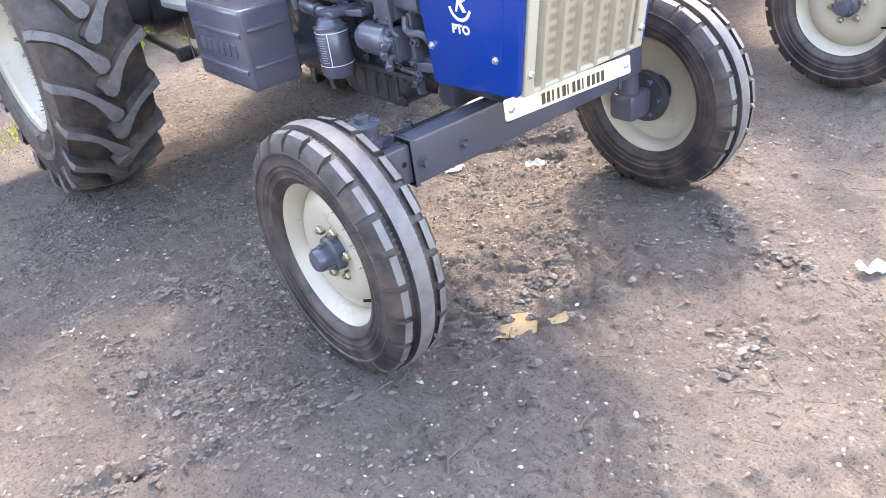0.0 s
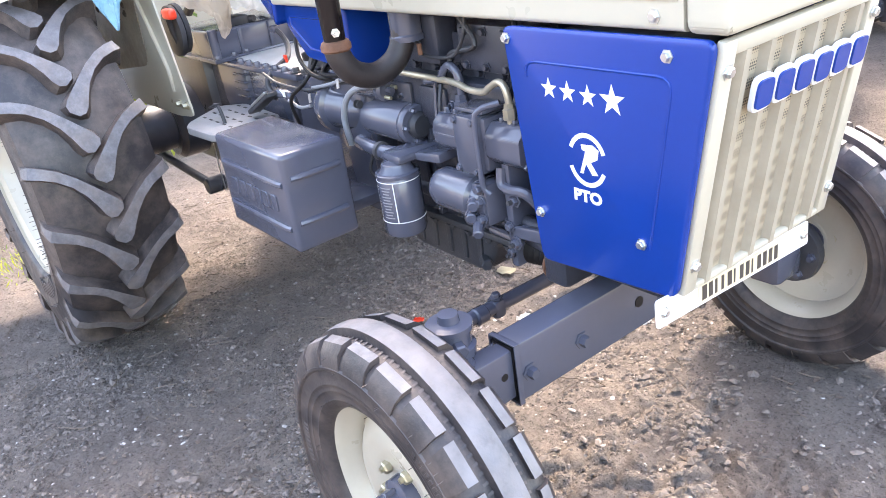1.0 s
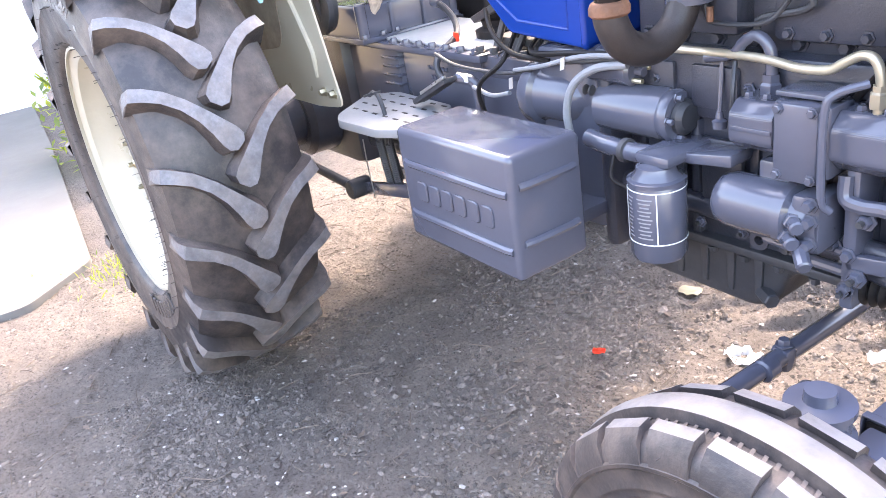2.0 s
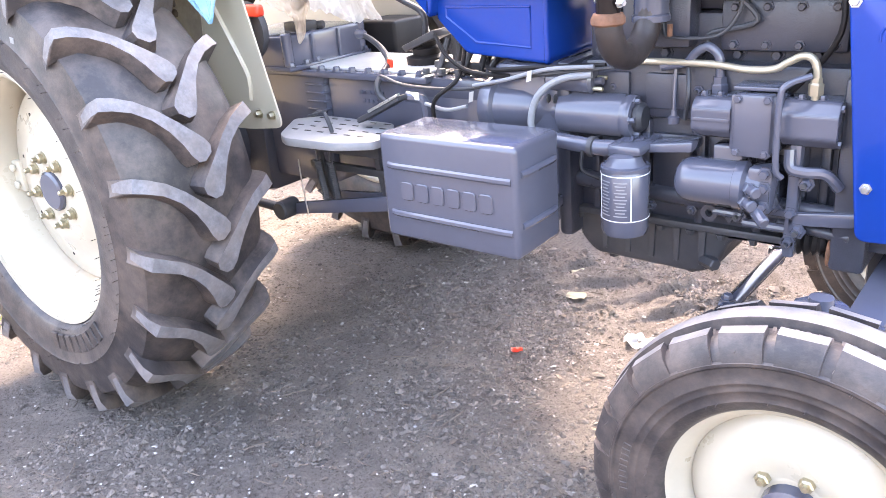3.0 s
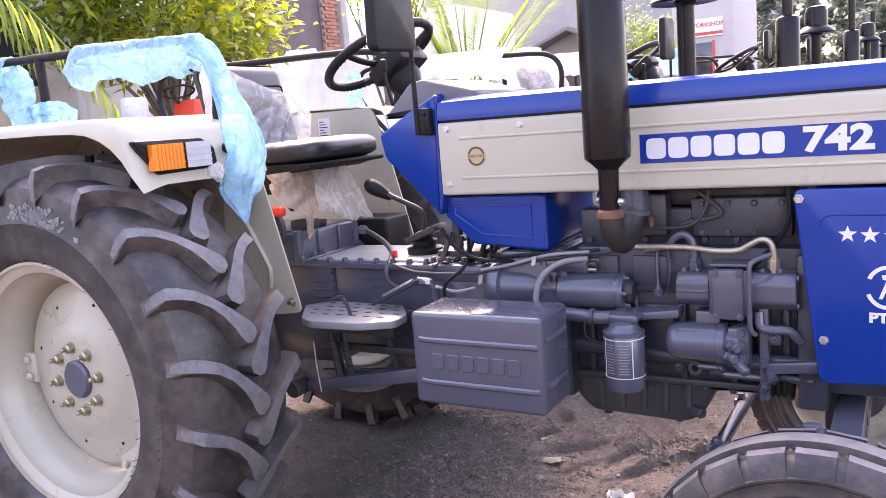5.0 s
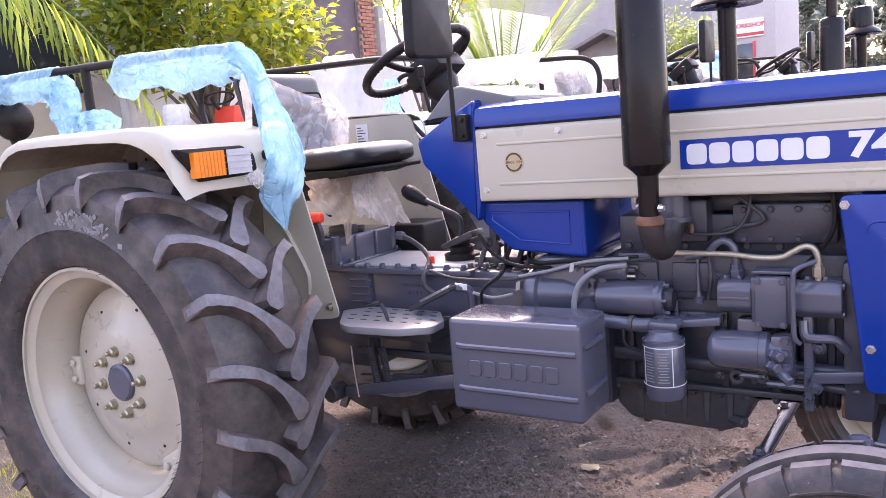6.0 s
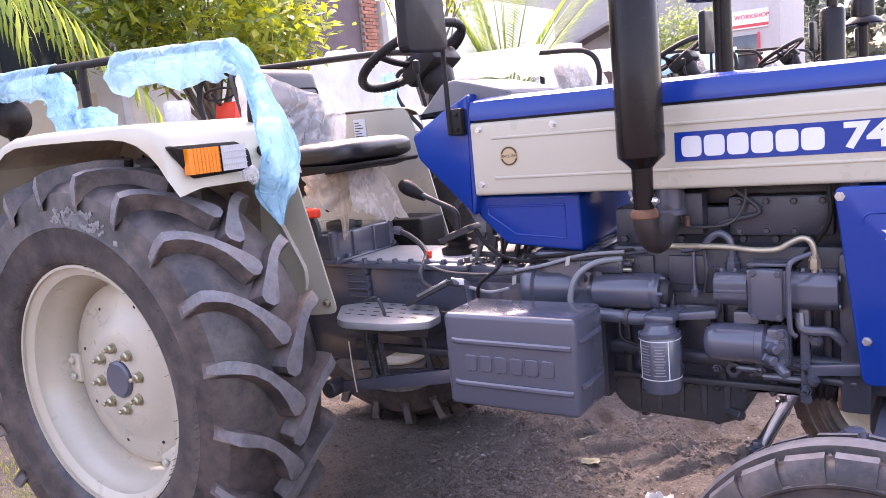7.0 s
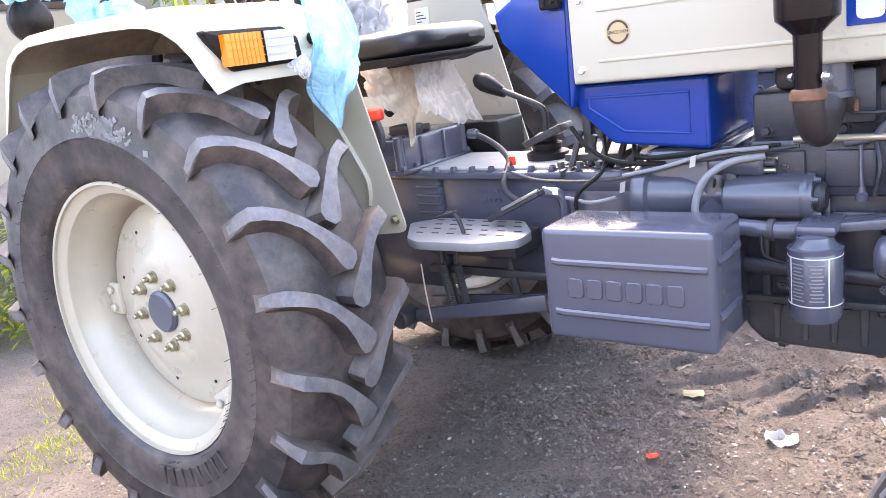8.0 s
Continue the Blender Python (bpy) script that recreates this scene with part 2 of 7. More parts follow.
# ---- mesh helpers ----
def join(bm, other, m=None):
    """Adds the geometry of other to bm and frees other."""
    if m is not None:
        bmesh.ops.transform(other, matrix=m, verts=other.verts)
    me = bpy.data.meshes.new("tmp")
    other.to_mesh(me)
    other.free()
    bm.from_mesh(me)
    bpy.data.meshes.remove(me)
    return bm


def box(x0, x1, y0, y1, z0, z1, bevel=0.004, seg=2):
    bm = bmesh.new()
    bmesh.ops.create_cube(bm, size=1)
    bmesh.ops.transform(bm, matrix=Matrix.Translation(((x0 + x1) / 2, (y0 + y1) / 2, (z0 + z1) / 2)) @ Matrix.Diagonal((abs(x1 - x0), abs(y1 - y0), abs(z1 - z0), 1)), verts=bm.verts)
    if bevel:
        bmesh.ops.bevel(bm, geom=bm.edges[:], offset=bevel, segments=seg, affect="EDGES", profile=0.5)
    return bm


TURN = {"x": Matrix.Rotation(radians(90), 4, "Y"), "y": Matrix.Rotation(radians(-90), 4, "X"), "z": Matrix.Identity(4)}


def lathe(profile, at=(0, 0, 0), axis="z", seg=32, close=False):
    """A turned body: profile rows of (radius, distance along the axis)."""
    bm = bmesh.new()
    rings = []
    for r, h in profile:
        if r < 1e-6:
            rings.append([bm.verts.new((0, 0, h))])
        else:
            rings.append([bm.verts.new((r * math.cos(2 * math.pi * k / seg), r * math.sin(2 * math.pi * k / seg), h)) for k in range(seg)])
    pairs = list(zip(rings, rings[1:])) + ([(rings[-1], rings[0])] if close else [])
    for a, b in pairs:
        for k in range(seg):
            j = (k + 1) % seg
            if len(a) == 1 and len(b) == 1:
                continue
            if len(a) == 1:
                bm.faces.new((a[0], b[j], b[k]))
            elif len(b) == 1:
                bm.faces.new((a[k], a[j], b[0]))
            else:
                bm.faces.new((a[k], a[j], b[j], b[k]))
    if not close:
        for ring, flip in ((rings[0], True), (rings[-1], False)):
            if len(ring) > 1:
                bm.faces.new(ring[::-1] if flip else ring)
    bmesh.ops.recalc_face_normals(bm, faces=bm.faces[:])
    bmesh.ops.transform(bm, matrix=Matrix.Translation(at) @ TURN[axis], verts=bm.verts)
    return bm


def cyl(r, a, b, seg=20, bevel=0.0):
    """A round bar from point a to point b."""
    a, b = Vector(a), Vector(b)
    h = (b - a).length
    e = min(bevel, r * 0.4, h * 0.4)
    prof = [(r, 0), (r, h)] if not e else [(r - e, 0), (r, e), (r, h - e), (r - e, h)]
    bm = lathe(prof, seg=seg)
    bmesh.ops.transform(bm, matrix=Matrix.Translation(a) @ (b - a).to_track_quat("Z", "Y").to_matrix().to_4x4(), verts=bm.verts)
    return bm


def smooth_path(points, n=6):
    """Points of a soft curve through the given ones."""
    p = [Vector(q) for q in points]
    p = [p[0] * 2 - p[1]] + p + [p[-1] * 2 - p[-2]]
    out = []
    for i in range(1, len(p) - 2):
        for k in range(n):
            t = k / n
            a, b, c, d = p[i - 1:i + 3]
            out.append(0.5 * ((2 * b) + (c - a) * t + (2 * a - 5 * b + 4 * c - d) * t * t + (3 * b - a - 3 * c + d) * t ** 3))
    return out + [p[-2]]


def tube(points, r, seg=10, n=6, radii=None):
    """A bent round bar through the points."""
    pts = smooth_path(points, n) if n else [Vector(q) for q in points]
    bm = bmesh.new()
    rings, up = [], Vector((0.123, 0.456, 0.88)).normalized()
    for i, p in enumerate(pts):
        d = (pts[min(i + 1, len(pts) - 1)] - pts[max(i - 1, 0)]).normalized()
        side = d.cross(up).normalized()
        up = side.cross(d).normalized()
        q = r if radii is None else float(r * np.interp(i / (len(pts) - 1), np.linspace(0, 1, len(radii)), radii))
        rings.append([bm.verts.new(p + q * (math.cos(2 * math.pi * k / seg) * side + math.sin(2 * math.pi * k / seg) * up)) for k in range(seg)])
    for a, b in zip(rings, rings[1:]):
        for k in range(seg):
            bm.faces.new((a[k], a[(k + 1) % seg], b[(k + 1) % seg], b[k]))
    bm.faces.new(rings[0][::-1])
    bm.faces.new(rings[-1])
    bmesh.ops.recalc_face_normals(bm, faces=bm.faces[:])
    return bm


def prism(poly, plane, a, b, bevel=0.0, seg=2):
    """A plate with the outline poly, in plane 'xz', 'yz' or 'xy', from a to b along the third axis."""
    put = {"xz": lambda u, v, w: (u, w, v), "yz": lambda u, v, w: (w, u, v), "xy": lambda u, v, w: (u, v, w)}[plane]
    bm = bmesh.new()
    lo = [bm.verts.new(put(u, v, a)) for u, v in poly]
    hi = [bm.verts.new(put(u, v, b)) for u, v in poly]
    bm.faces.new(lo)
    bm.faces.new(hi[::-1])
    for k in range(len(poly)):
        j = (k + 1) % len(poly)
        bm.faces.new((lo[k], hi[k], hi[j], lo[j]))
    bmesh.ops.recalc_face_normals(bm, faces=bm.faces[:])
    if bevel:
        bmesh.ops.bevel(bm, geom=bm.edges[:], offset=bevel, segments=seg, affect="EDGES", profile=0.5)
    return bm


def rounded(poly, r, n=4):
    """The outline with its corners rounded."""
    out = []
    for k in range(len(poly)):
        p, a, b = Vector(poly[k]), Vector(poly[k - 1]), Vector(poly[(k + 1) % len(poly)])
        u, v = (a - p).normalized(), (b - p).normalized()
        e = min(r, (a - p).length * 0.45, (b - p).length * 0.45)
        s, t = p + u * e, p + v * e
        for i in range(n + 1):
            w = i / n
            out.append(tuple((1 - w) ** 2 * s + 2 * w * (1 - w) * p + w * w * t))
    return out


def bolt(at, way=(0, -1, 0), r=0.008, h=0.007):
    """A hexagon head on a washer."""
    at, way = Vector(at), Vector(way).normalized()
    bm = lathe([(r * 1.45, 0), (r * 1.45, h * 0.25), (r * 1.0, h * 0.25), (r, h * 0.9), (r * 0.82, h * 1.15), (0, h * 1.15)], seg=6)
    bmesh.ops.transform(bm, matrix=Matrix.Translation(at) @ way.to_track_quat("Z", "Y").to_matrix().to_4x4(), verts=bm.verts)
    return bm


def finish(bm, name, materials, sharp=35):
    me = bpy.data.meshes.new(name)
    for f in bm.faces:
        f.smooth = True
    lim = radians(sharp)
    for e in bm.edges:
        if len(e.link_faces) == 2 and e.calc_face_angle(0) > lim:
            e.smooth = False
    bm.to_mesh(me)
    bm.free()
    for m in materials if isinstance(materials, (list, tuple)) else [materials]:
        me.materials.append(m)
    return me


def part(name, bm, mat, parent=None, label=""):
    """Links a bmesh as one mesh object under a thing or a part."""
    ob = new(name, finish(bm, name, mat))
    if parent:
        ob.parent = parent
    return tagged(ob, label)


def thing(name, bm, mat, label, category, group="", kind=""):
    return tagged(part(name, bm, mat), label, category, group, kind)


def empty(name, at, label, category, group=""):
    ob = new(name)
    ob.empty_display_size = 0.1
    ob.location = at
    return tagged(ob, label, category, group)


def text_mesh(words, size, m, depth=0.0006, bold=0.0):
    """Writing in the built-in font as a bmesh, centred, placed by the matrix m."""
    cu = bpy.data.curves.new("words", "FONT")
    cu.body, cu.size, cu.extrude, cu.offset, cu.align_x, cu.align_y = words, size, depth, bold, "CENTER", "CENTER"
    cu.resolution_u = 3
    ob = new("words", cu)
    bpy.context.view_layer.update()
    me = bpy.data.meshes.new_from_object(ob.evaluated_get(bpy.context.evaluated_depsgraph_get()))
    bpy.data.objects.remove(ob)
    bm = bmesh.new()
    bm.from_mesh(me)
    bpy.data.meshes.remove(me)
    bmesh.ops.transform(bm, matrix=m, verts=bm.verts)
    return bm


def wave(x, y, s, seed=0.0):
    return noise.noise(Vector((x * s, y * s, seed)))

# ---- ground ----
def axis_steps(lo, hi, step, far):
    inner = list(np.arange(lo, hi + step / 2, step))
    out, d, v = [], step, hi
    while v < far:
        d *= 1.35
        v += d
        out.append(v)
    low, d, v = [], step, lo
    while v > -far:
        d *= 1.35
        v -= d
        low.append(v)
    return low[::-1] + inner + out


TRACKS = [((2.9, -0.9), (4.2, 1.2), 0.11), ((2.6, 0.9), (4.4, 0.75), 0.10), ((2.5, 1.25), (4.4, 1.2), 0.10), ((1.0, -1.35), (2.3, -1.25), 0.12)]


# crests of torn-up soil left by turning wheels
RIDGES = [((1.94, -1.46), (2.08, -1.15)), ((2.08, -1.15), (2.17, -0.94)), ((2.0, -1.0), (2.16, -0.81)), ((1.85, -1.14), (1.98, -1.05)), ((1.2, -1.01), (1.34, -0.88)),
          ((1.32, -0.8), (1.66, -0.76)), ((2.36, 0.63), (2.50, 0.54)), ((2.66, 0.48), (2.83, 0.47)), ((2.21, 0.0), (2.07, 0.19)), ((2.07, 0.19), (2.0, 0.42)),
          ((2.32, -0.46), (2.2, -0.18)), ((2.86, -0.07), (2.86, 0.12)), ((2.2, -0.18), (2.21, 0.0))]


def ridge_height(x, y):
    z = 0.0
    for (ax, ay), (bx, by) in RIDGES:
        if min(ax, bx) - 0.1 < x < max(ax, bx) + 0.1 and min(ay, by) - 0.1 < y < max(ay, by) + 0.1:
            dx, dy = bx - ax, by - ay
            t = max(0.0, min(1.0, ((x - ax) * dx + (y - ay) * dy) / (dx * dx + dy * dy)))
            s = ((x - ax - t * dx) * dy - (y - ay - t * dy) * dx) / math.hypot(dx, dy)
            d = math.hypot(x - ax - t * dx, y - ay - t * dy) + 0.034 * wave(x, y, 9, 3.0) + 0.012 * wave(x, y, 24, 4.0)
            if d < 0.05:
                z = max(z, 0.017 * (1 - d / 0.05) * (0.6 + 0.8 * abs(wave(x, y, 26, 6.0)))) - (0.005 if s > 0.02 else 0.0)
    return z


def ground_height(x, y):
    near = max(0.0, 1 - max(abs(x - 1.2), abs(y)) / 9)
    z = 0.022 * wave(x, y, 0.9, 3.1) + 0.012 * wave(x, y, 3.2, 7.7)
    if near > 0:
        rough_patch = 0.5 + 0.5 * wave(x, y, 1.1, 21.0)
        z += 0.016 * (0.35 - abs(wave(x, y, 8, 1.3))) * (0.1 + 1.3 * rough_patch) + 0.008 * wave(x, y, 21, 5.0) * (0.2 + rough_patch) + 0.003 * wave(x, y, 46, 9.0)
        flaky = max(0.0, min(1.0, 0.45 + 1.5 * wave(x, y, 2.1, 17.0) + 0.5 * wave(x, y, 6.0, 27.0)))
        if flaky > 0.02 and near > 0.6:
            d, _ = noise.voronoi(Vector((x * 25 + 1.3 * wave(x, y, 12, 31), y * 25 + 1.3 * wave(x, y, 12, 37), 0.7)))
            z += 0.0085 * flaky * (min(1.0, (d[1] - d[0]) * 2.4) - 0.65 + 0.8 * wave(d[0], d[2], 3.0, 5.0))
        # churned clods in front of the axle and beside the engine
        for cx, cy, r, h in ((2.15, -0.05, 0.55, 0.036), (1.15, 0.85, 0.75, 0.022), (1.45, -1.0, 0.6, 0.018), (2.75, -0.75, 0.55, 0.026)):
            w = max(0.0, 1 - math.hypot(x - cx, y - cy) / r)
            if w > 0:
                d, _ = noise.voronoi(Vector((x * 13 + 0.9 * wave(x, y, 6, 4), y * 13 + 0.9 * wave(x, y, 6, 8), 0.3)))
                z += h * min(1.0, w * 2.2) * (min(1.0, (d[1] - d[0]) * 3.0) * (0.55 + 0.9 * wave(d[0], 1.0, 0.0, 2.0) + 0.6 * wave(x, y, 7, 12.0)) - 0.25)
        for (ax, ay), (bx, by), wd in TRACKS:
            dx, dy = bx - ax, by - ay
            L = math.hypot(dx, dy)
            t = ((x - ax) * dx + (y - ay) * dy) / L
            s = abs((x - ax) * dy - (y - ay) * dx) / L
            if -0.2 < t < L + 0.2 and s < wd * 1.5:
                bars = 0.006 * math.sin(t * 60 + 8 * s) if s < wd else 0
                z += (-0.014 * max(0, 1 - s / wd) ** 0.5 if s < wd else 0.006 * (1.5 - s / wd)) + bars
    z += ridge_height(x, y) + 0.02 * max(0.0, min(y, 12.0) - 1.3)
    # chevron prints of tractor tyres in the soft soil beside the engine
    u, v = x - 1.22, y - 0.78
    if abs(u) < 0.55 and abs(v) < 0.42:
        s = math.sin((u * 0.8 + 0.6 * abs(v - 0.05)) * 2 * math.pi / 0.17 + 1.5 * wave(x, y, 3, 6.0))
        edge = min(1.0, (0.55 - abs(u)) * 6, (0.42 - abs(v)) * 6)
        z += edge * 0.024 * (max(-0.30, min(0.30, s)) / 0.30) * (0.55 + 0.6 * wave(x, y, 5, 14.0))
    return z - 0.012


xs, ys = axis_steps(-1.4, 3.9, 0.011, 260.0), axis_steps(-1.8, 1.7, 0.011, 260.0)
verts = [(x, y, ground_height(x, y)) for y in ys for x in xs]
nx = len(xs)
faces = [(j * nx + i, j * nx + i + 1, (j + 1) * nx + i + 1, (j + 1) * nx + i) for j in range(len(ys) - 1) for i in range(nx - 1)]
me = bpy.data.meshes.new("ground")
me.from_pydata(verts, [], faces)
me.polygons.foreach_set("use_smooth", [True] * len(me.polygons))
me.materials.append(SOIL)
ground = tagged(new("ground", me), "damp grey-brown bare soil with clods and tyre marks", "ground", "", "structure")

# ---- tractor: built once, then copied for the others in the row ----
ROW = "tractors parked in a row"
tractor = empty("tractor", (0, 0, 0), "new blue, cream and grey farm tractor with black exhaust stack", "tractor", ROW)


# wheels -------------------------------------------------------------
def lug_mesh(bm, side, th0, R):
    """One tread bar of the rear tyre, from the sidewall over the shoulder to the middle."""
    st = [(0.197, 0.00, 0.575, 0.560, 0.011), (0.199, 0.00, 0.632, 0.560, 0.0165), (0.192, 0.004, 0.662, 0.58, 0.0175), (0.165, 0.020, 0.674, 0.61, 0.0165), (0.125, 0.048, 0.680, 0.63, 0.0150),
          (0.085, 0.094, 0.684, 0.64, 0.0145), (0.052, 0.148, 0.687, 0.645, 0.017), (0.026, 0.200, 0.689, 0.645, 0.023), (0.008, 0.240, 0.689, 0.645, 0.029), (-0.004, 0.266, 0.689, 0.645, 0.028), (-0.012, 0.282, 0.688, 0.645, 0.014)]
    rows = []
    for i, (y, lead, rt, rb, hw) in enumerate(st):
        a, b = st[max(i - 1, 0)], st[min(i + 1, len(st) - 1)]
        ty, tt = b[0] - a[0], (b[1] - a[1]) * R
        if i < 2:
            ty, tt = -1.0, 0.15
        L = math.hypot(ty, tt)
        py, pt = -tt / L, ty / L
        row = []
        for sgn, r, k in ((1, rb, 1.45), (1, rt, 1.0), (-1, rt, 1.0), (-1, rb, 1.45)):
            yy, th = y + sgn * py * hw * k, th0 + lead + sgn * pt * hw * k / R
            row.append(bm.verts.new((r * math.sin(th), side * yy, r * math.cos(th))))
        rows.append(row)
    for a, b in zip(rows, rows[1:]):
        for k in range(3):
            f = bm.faces.new((a[k], a[k + 1], b[k + 1], b[k]))
            f.material_index = 2 if k == 1 else 1
    for e in (rows[0], rows[-1]):
        bm.faces.new(e).material_index = 1


def rear_wheel(side):
    yc = side * 0.735
    o = side
    disc_prof = [(0.0, 0.076), (0.13, 0.076), (0.16, 0.070), (0.20, 0.050), (0.245, 0.035), (0.288, 0.030), (0.298, 0.022), (0.288, 0.018), (0.245, 0.022), (0.19, 0.035), (0.15, 0.060), (0.0, 0.062)]
    at = (0, yc, 0.675)
    wheel = part("rear_wheel", lathe([(r, o * h) for r, h in disc_prof], at, "y", 72), RIM, tractor, "cream pressed-steel rear wheel disc")
    rim = [(0.387, 0.170), (0.388, 0.160), (0.366, 0.150), (0.360, 0.146), (0.354, 0.115), (0.338, 0.098), (0.326, 0.060), (0.322, 0.0)]
    outer = [(r, h) for r, h in rim] + [(r, -h) for r, h in rim[-2::-1]]
    inner = [(r - 0.009, h) for r, h in outer[::-1]]
    part("rim", lathe(outer + inner, at, "y", 96, close=True), RIM, wheel)
    for a in (1.5 * math.pi, math.pi / 6, math.pi * 5 / 6):
        b = box(-0.050, 0.050, -0.010, 0.010, 0.268, 0.322, 0.006)
        for dx in (-0.028, 0.028):
            join(b, cyl(0.013, (dx, 0.010 * o, 0.298), (dx, 0.024 * o, 0.298), 10, 0.004))
        bmesh.ops.transform(b, matrix=Matrix.Translation((0, yc + o * 0.034, 0.675)) @ Matrix.Rotation(a, 4, "Y"), verts=b.verts)
        part("rim_lug", b, CREAM, wheel)
    tread = [(0.362, 0.128), (0.378, 0.150), (0.388, 0.164), (0.396, 0.179), (0.402, 0.184), (0.44, 0.192), (0.50, 0.196), (0.505, 0.199), (0.51, 0.196), (0.56, 0.194), (0.605, 0.184), (0.630, 0.150), (0.642, 0.08), (0.645, 0.0)]
    prof = tread + [(r, -h) for r, h in tread[-2::-1]]
    bm = lathe(prof, (0, 0, 0), "y", 120, close=True)
    for k in range(21):
        lug_mesh(bm, -o, 2 * math.pi * k / 21 + 0.008, 0.67)
        lug_mesh(bm, o, 2 * math.pi * k / 21 + 0.168, 0.67)
    # raised maker's marks on the sidewall, as plain blocks
    for c in (2.45,):
        for k in range(8):
            b = box(-0.015, 0.015, 0.188, 0.1962, 0.415, 0.470, 0.002, 1)
            for s in (1, -1):
                bb = b.copy()
                join(bm, bb, Matrix.Rotation(c + k * 0.098, 4, "Y") @ Matrix.Diagonal((1, s, 1, 1)))
            b.free()
    # moulding whiskers
    rng = random.Random(5)
    for k in range(110):
        a, r = rng.uniform(0, 6.283), rng.choice((0.398, 0.40, 0.505, 0.50))
        y = 0.184 if r < 0.45 else 0.198
        b = box(-0.0006, 0.0006, y, y + rng.uniform(0.008, 0.018), r, r + 0.0012, 0)
        join(bm, b, Matrix.Rotation(a, 4, "Y") @ Matrix.Diagonal((1, o, 1, 1)))
    bmesh.ops.recalc_face_normals(bm, faces=bm.faces[:])
    tyre = part("tyre", bm, [RUBBER, LUG, WORN_BAR], wheel, "dusty black tractor tyre with deep chevron lugs")
    tyre.location = at
    flakes = bmesh.new()
    rng = random.Random(31)
    for k in range(110):
        a, r = 0.20 + rng.gauss(0, 0.12), 0.535 + rng.gauss(0, 0.014)
        w, h = rng.uniform(0.001, 0.0045), rng.uniform(0.006, 0.026)
        b = box(-w * 2, w * 2, 0.1945, 0.1967, r - h / 3, r + h / 3, 0)
        bmesh.ops.rotate(b, cent=(0, 0, r), matrix=Matrix.Rotation(rng.uniform(-0.9, 0.9), 3, "Y"), verts=b.verts)
        join(flakes, b, Matrix.Rotation(a, 4, "Y") @ Matrix.Diagonal((1, o, 1, 1)))
    sc = part("scuff", flakes, SCUFF, wheel, "chalky white scuff marks on the sidewall")
    sc.location = at
    tagged(sc, kind="stuff")
    for k in range(8):
        a = 2 * math.pi * k / 8 + 0.30
        p = Vector((0.238 * math.sin(a), yc + o * 0.0372, 0.675 + 0.238 * math.cos(a)))
        part("disc_hole", cyl(0.0058, p, p + Vector((0, o * 0.0015, 0)), 12), BLACK, wheel)
    part("hub_cap", lathe([(0.0, 0.090 * o), (0.052, 0.090 * o), (0.060, 0.084 * o), (0.062, 0.070 * o), (0.0, 0.070 * o)], at, "y", 40), GREY, wheel, "grey painted hub face")
    for k in range(8):
        a = 2 * math.pi * (k + 0.0) / 8 - 0.15
        p = Vector((0.100 * math.sin(a), yc + o * 0.076, 0.675 + 0.100 * math.cos(a)))
        nut = lathe([(0.0195, 0), (0.0195, 0.004), (0.015, 0.004), (0.015, 0.017), (0.011, 0.021), (0.0075, 0.021), (0.0075, 0.034), (0.005, 0.037), (0, 0.037)], seg=12)
        bmesh.ops.transform(nut, matrix=Matrix.Translation(p) @ Vector((0, o, 0)).to_track_quat("Z", "Y").to_matrix().to_4x4(), verts=nut.verts)
        part("wheel_nut", nut, ZINC, wheel)
    return wheel


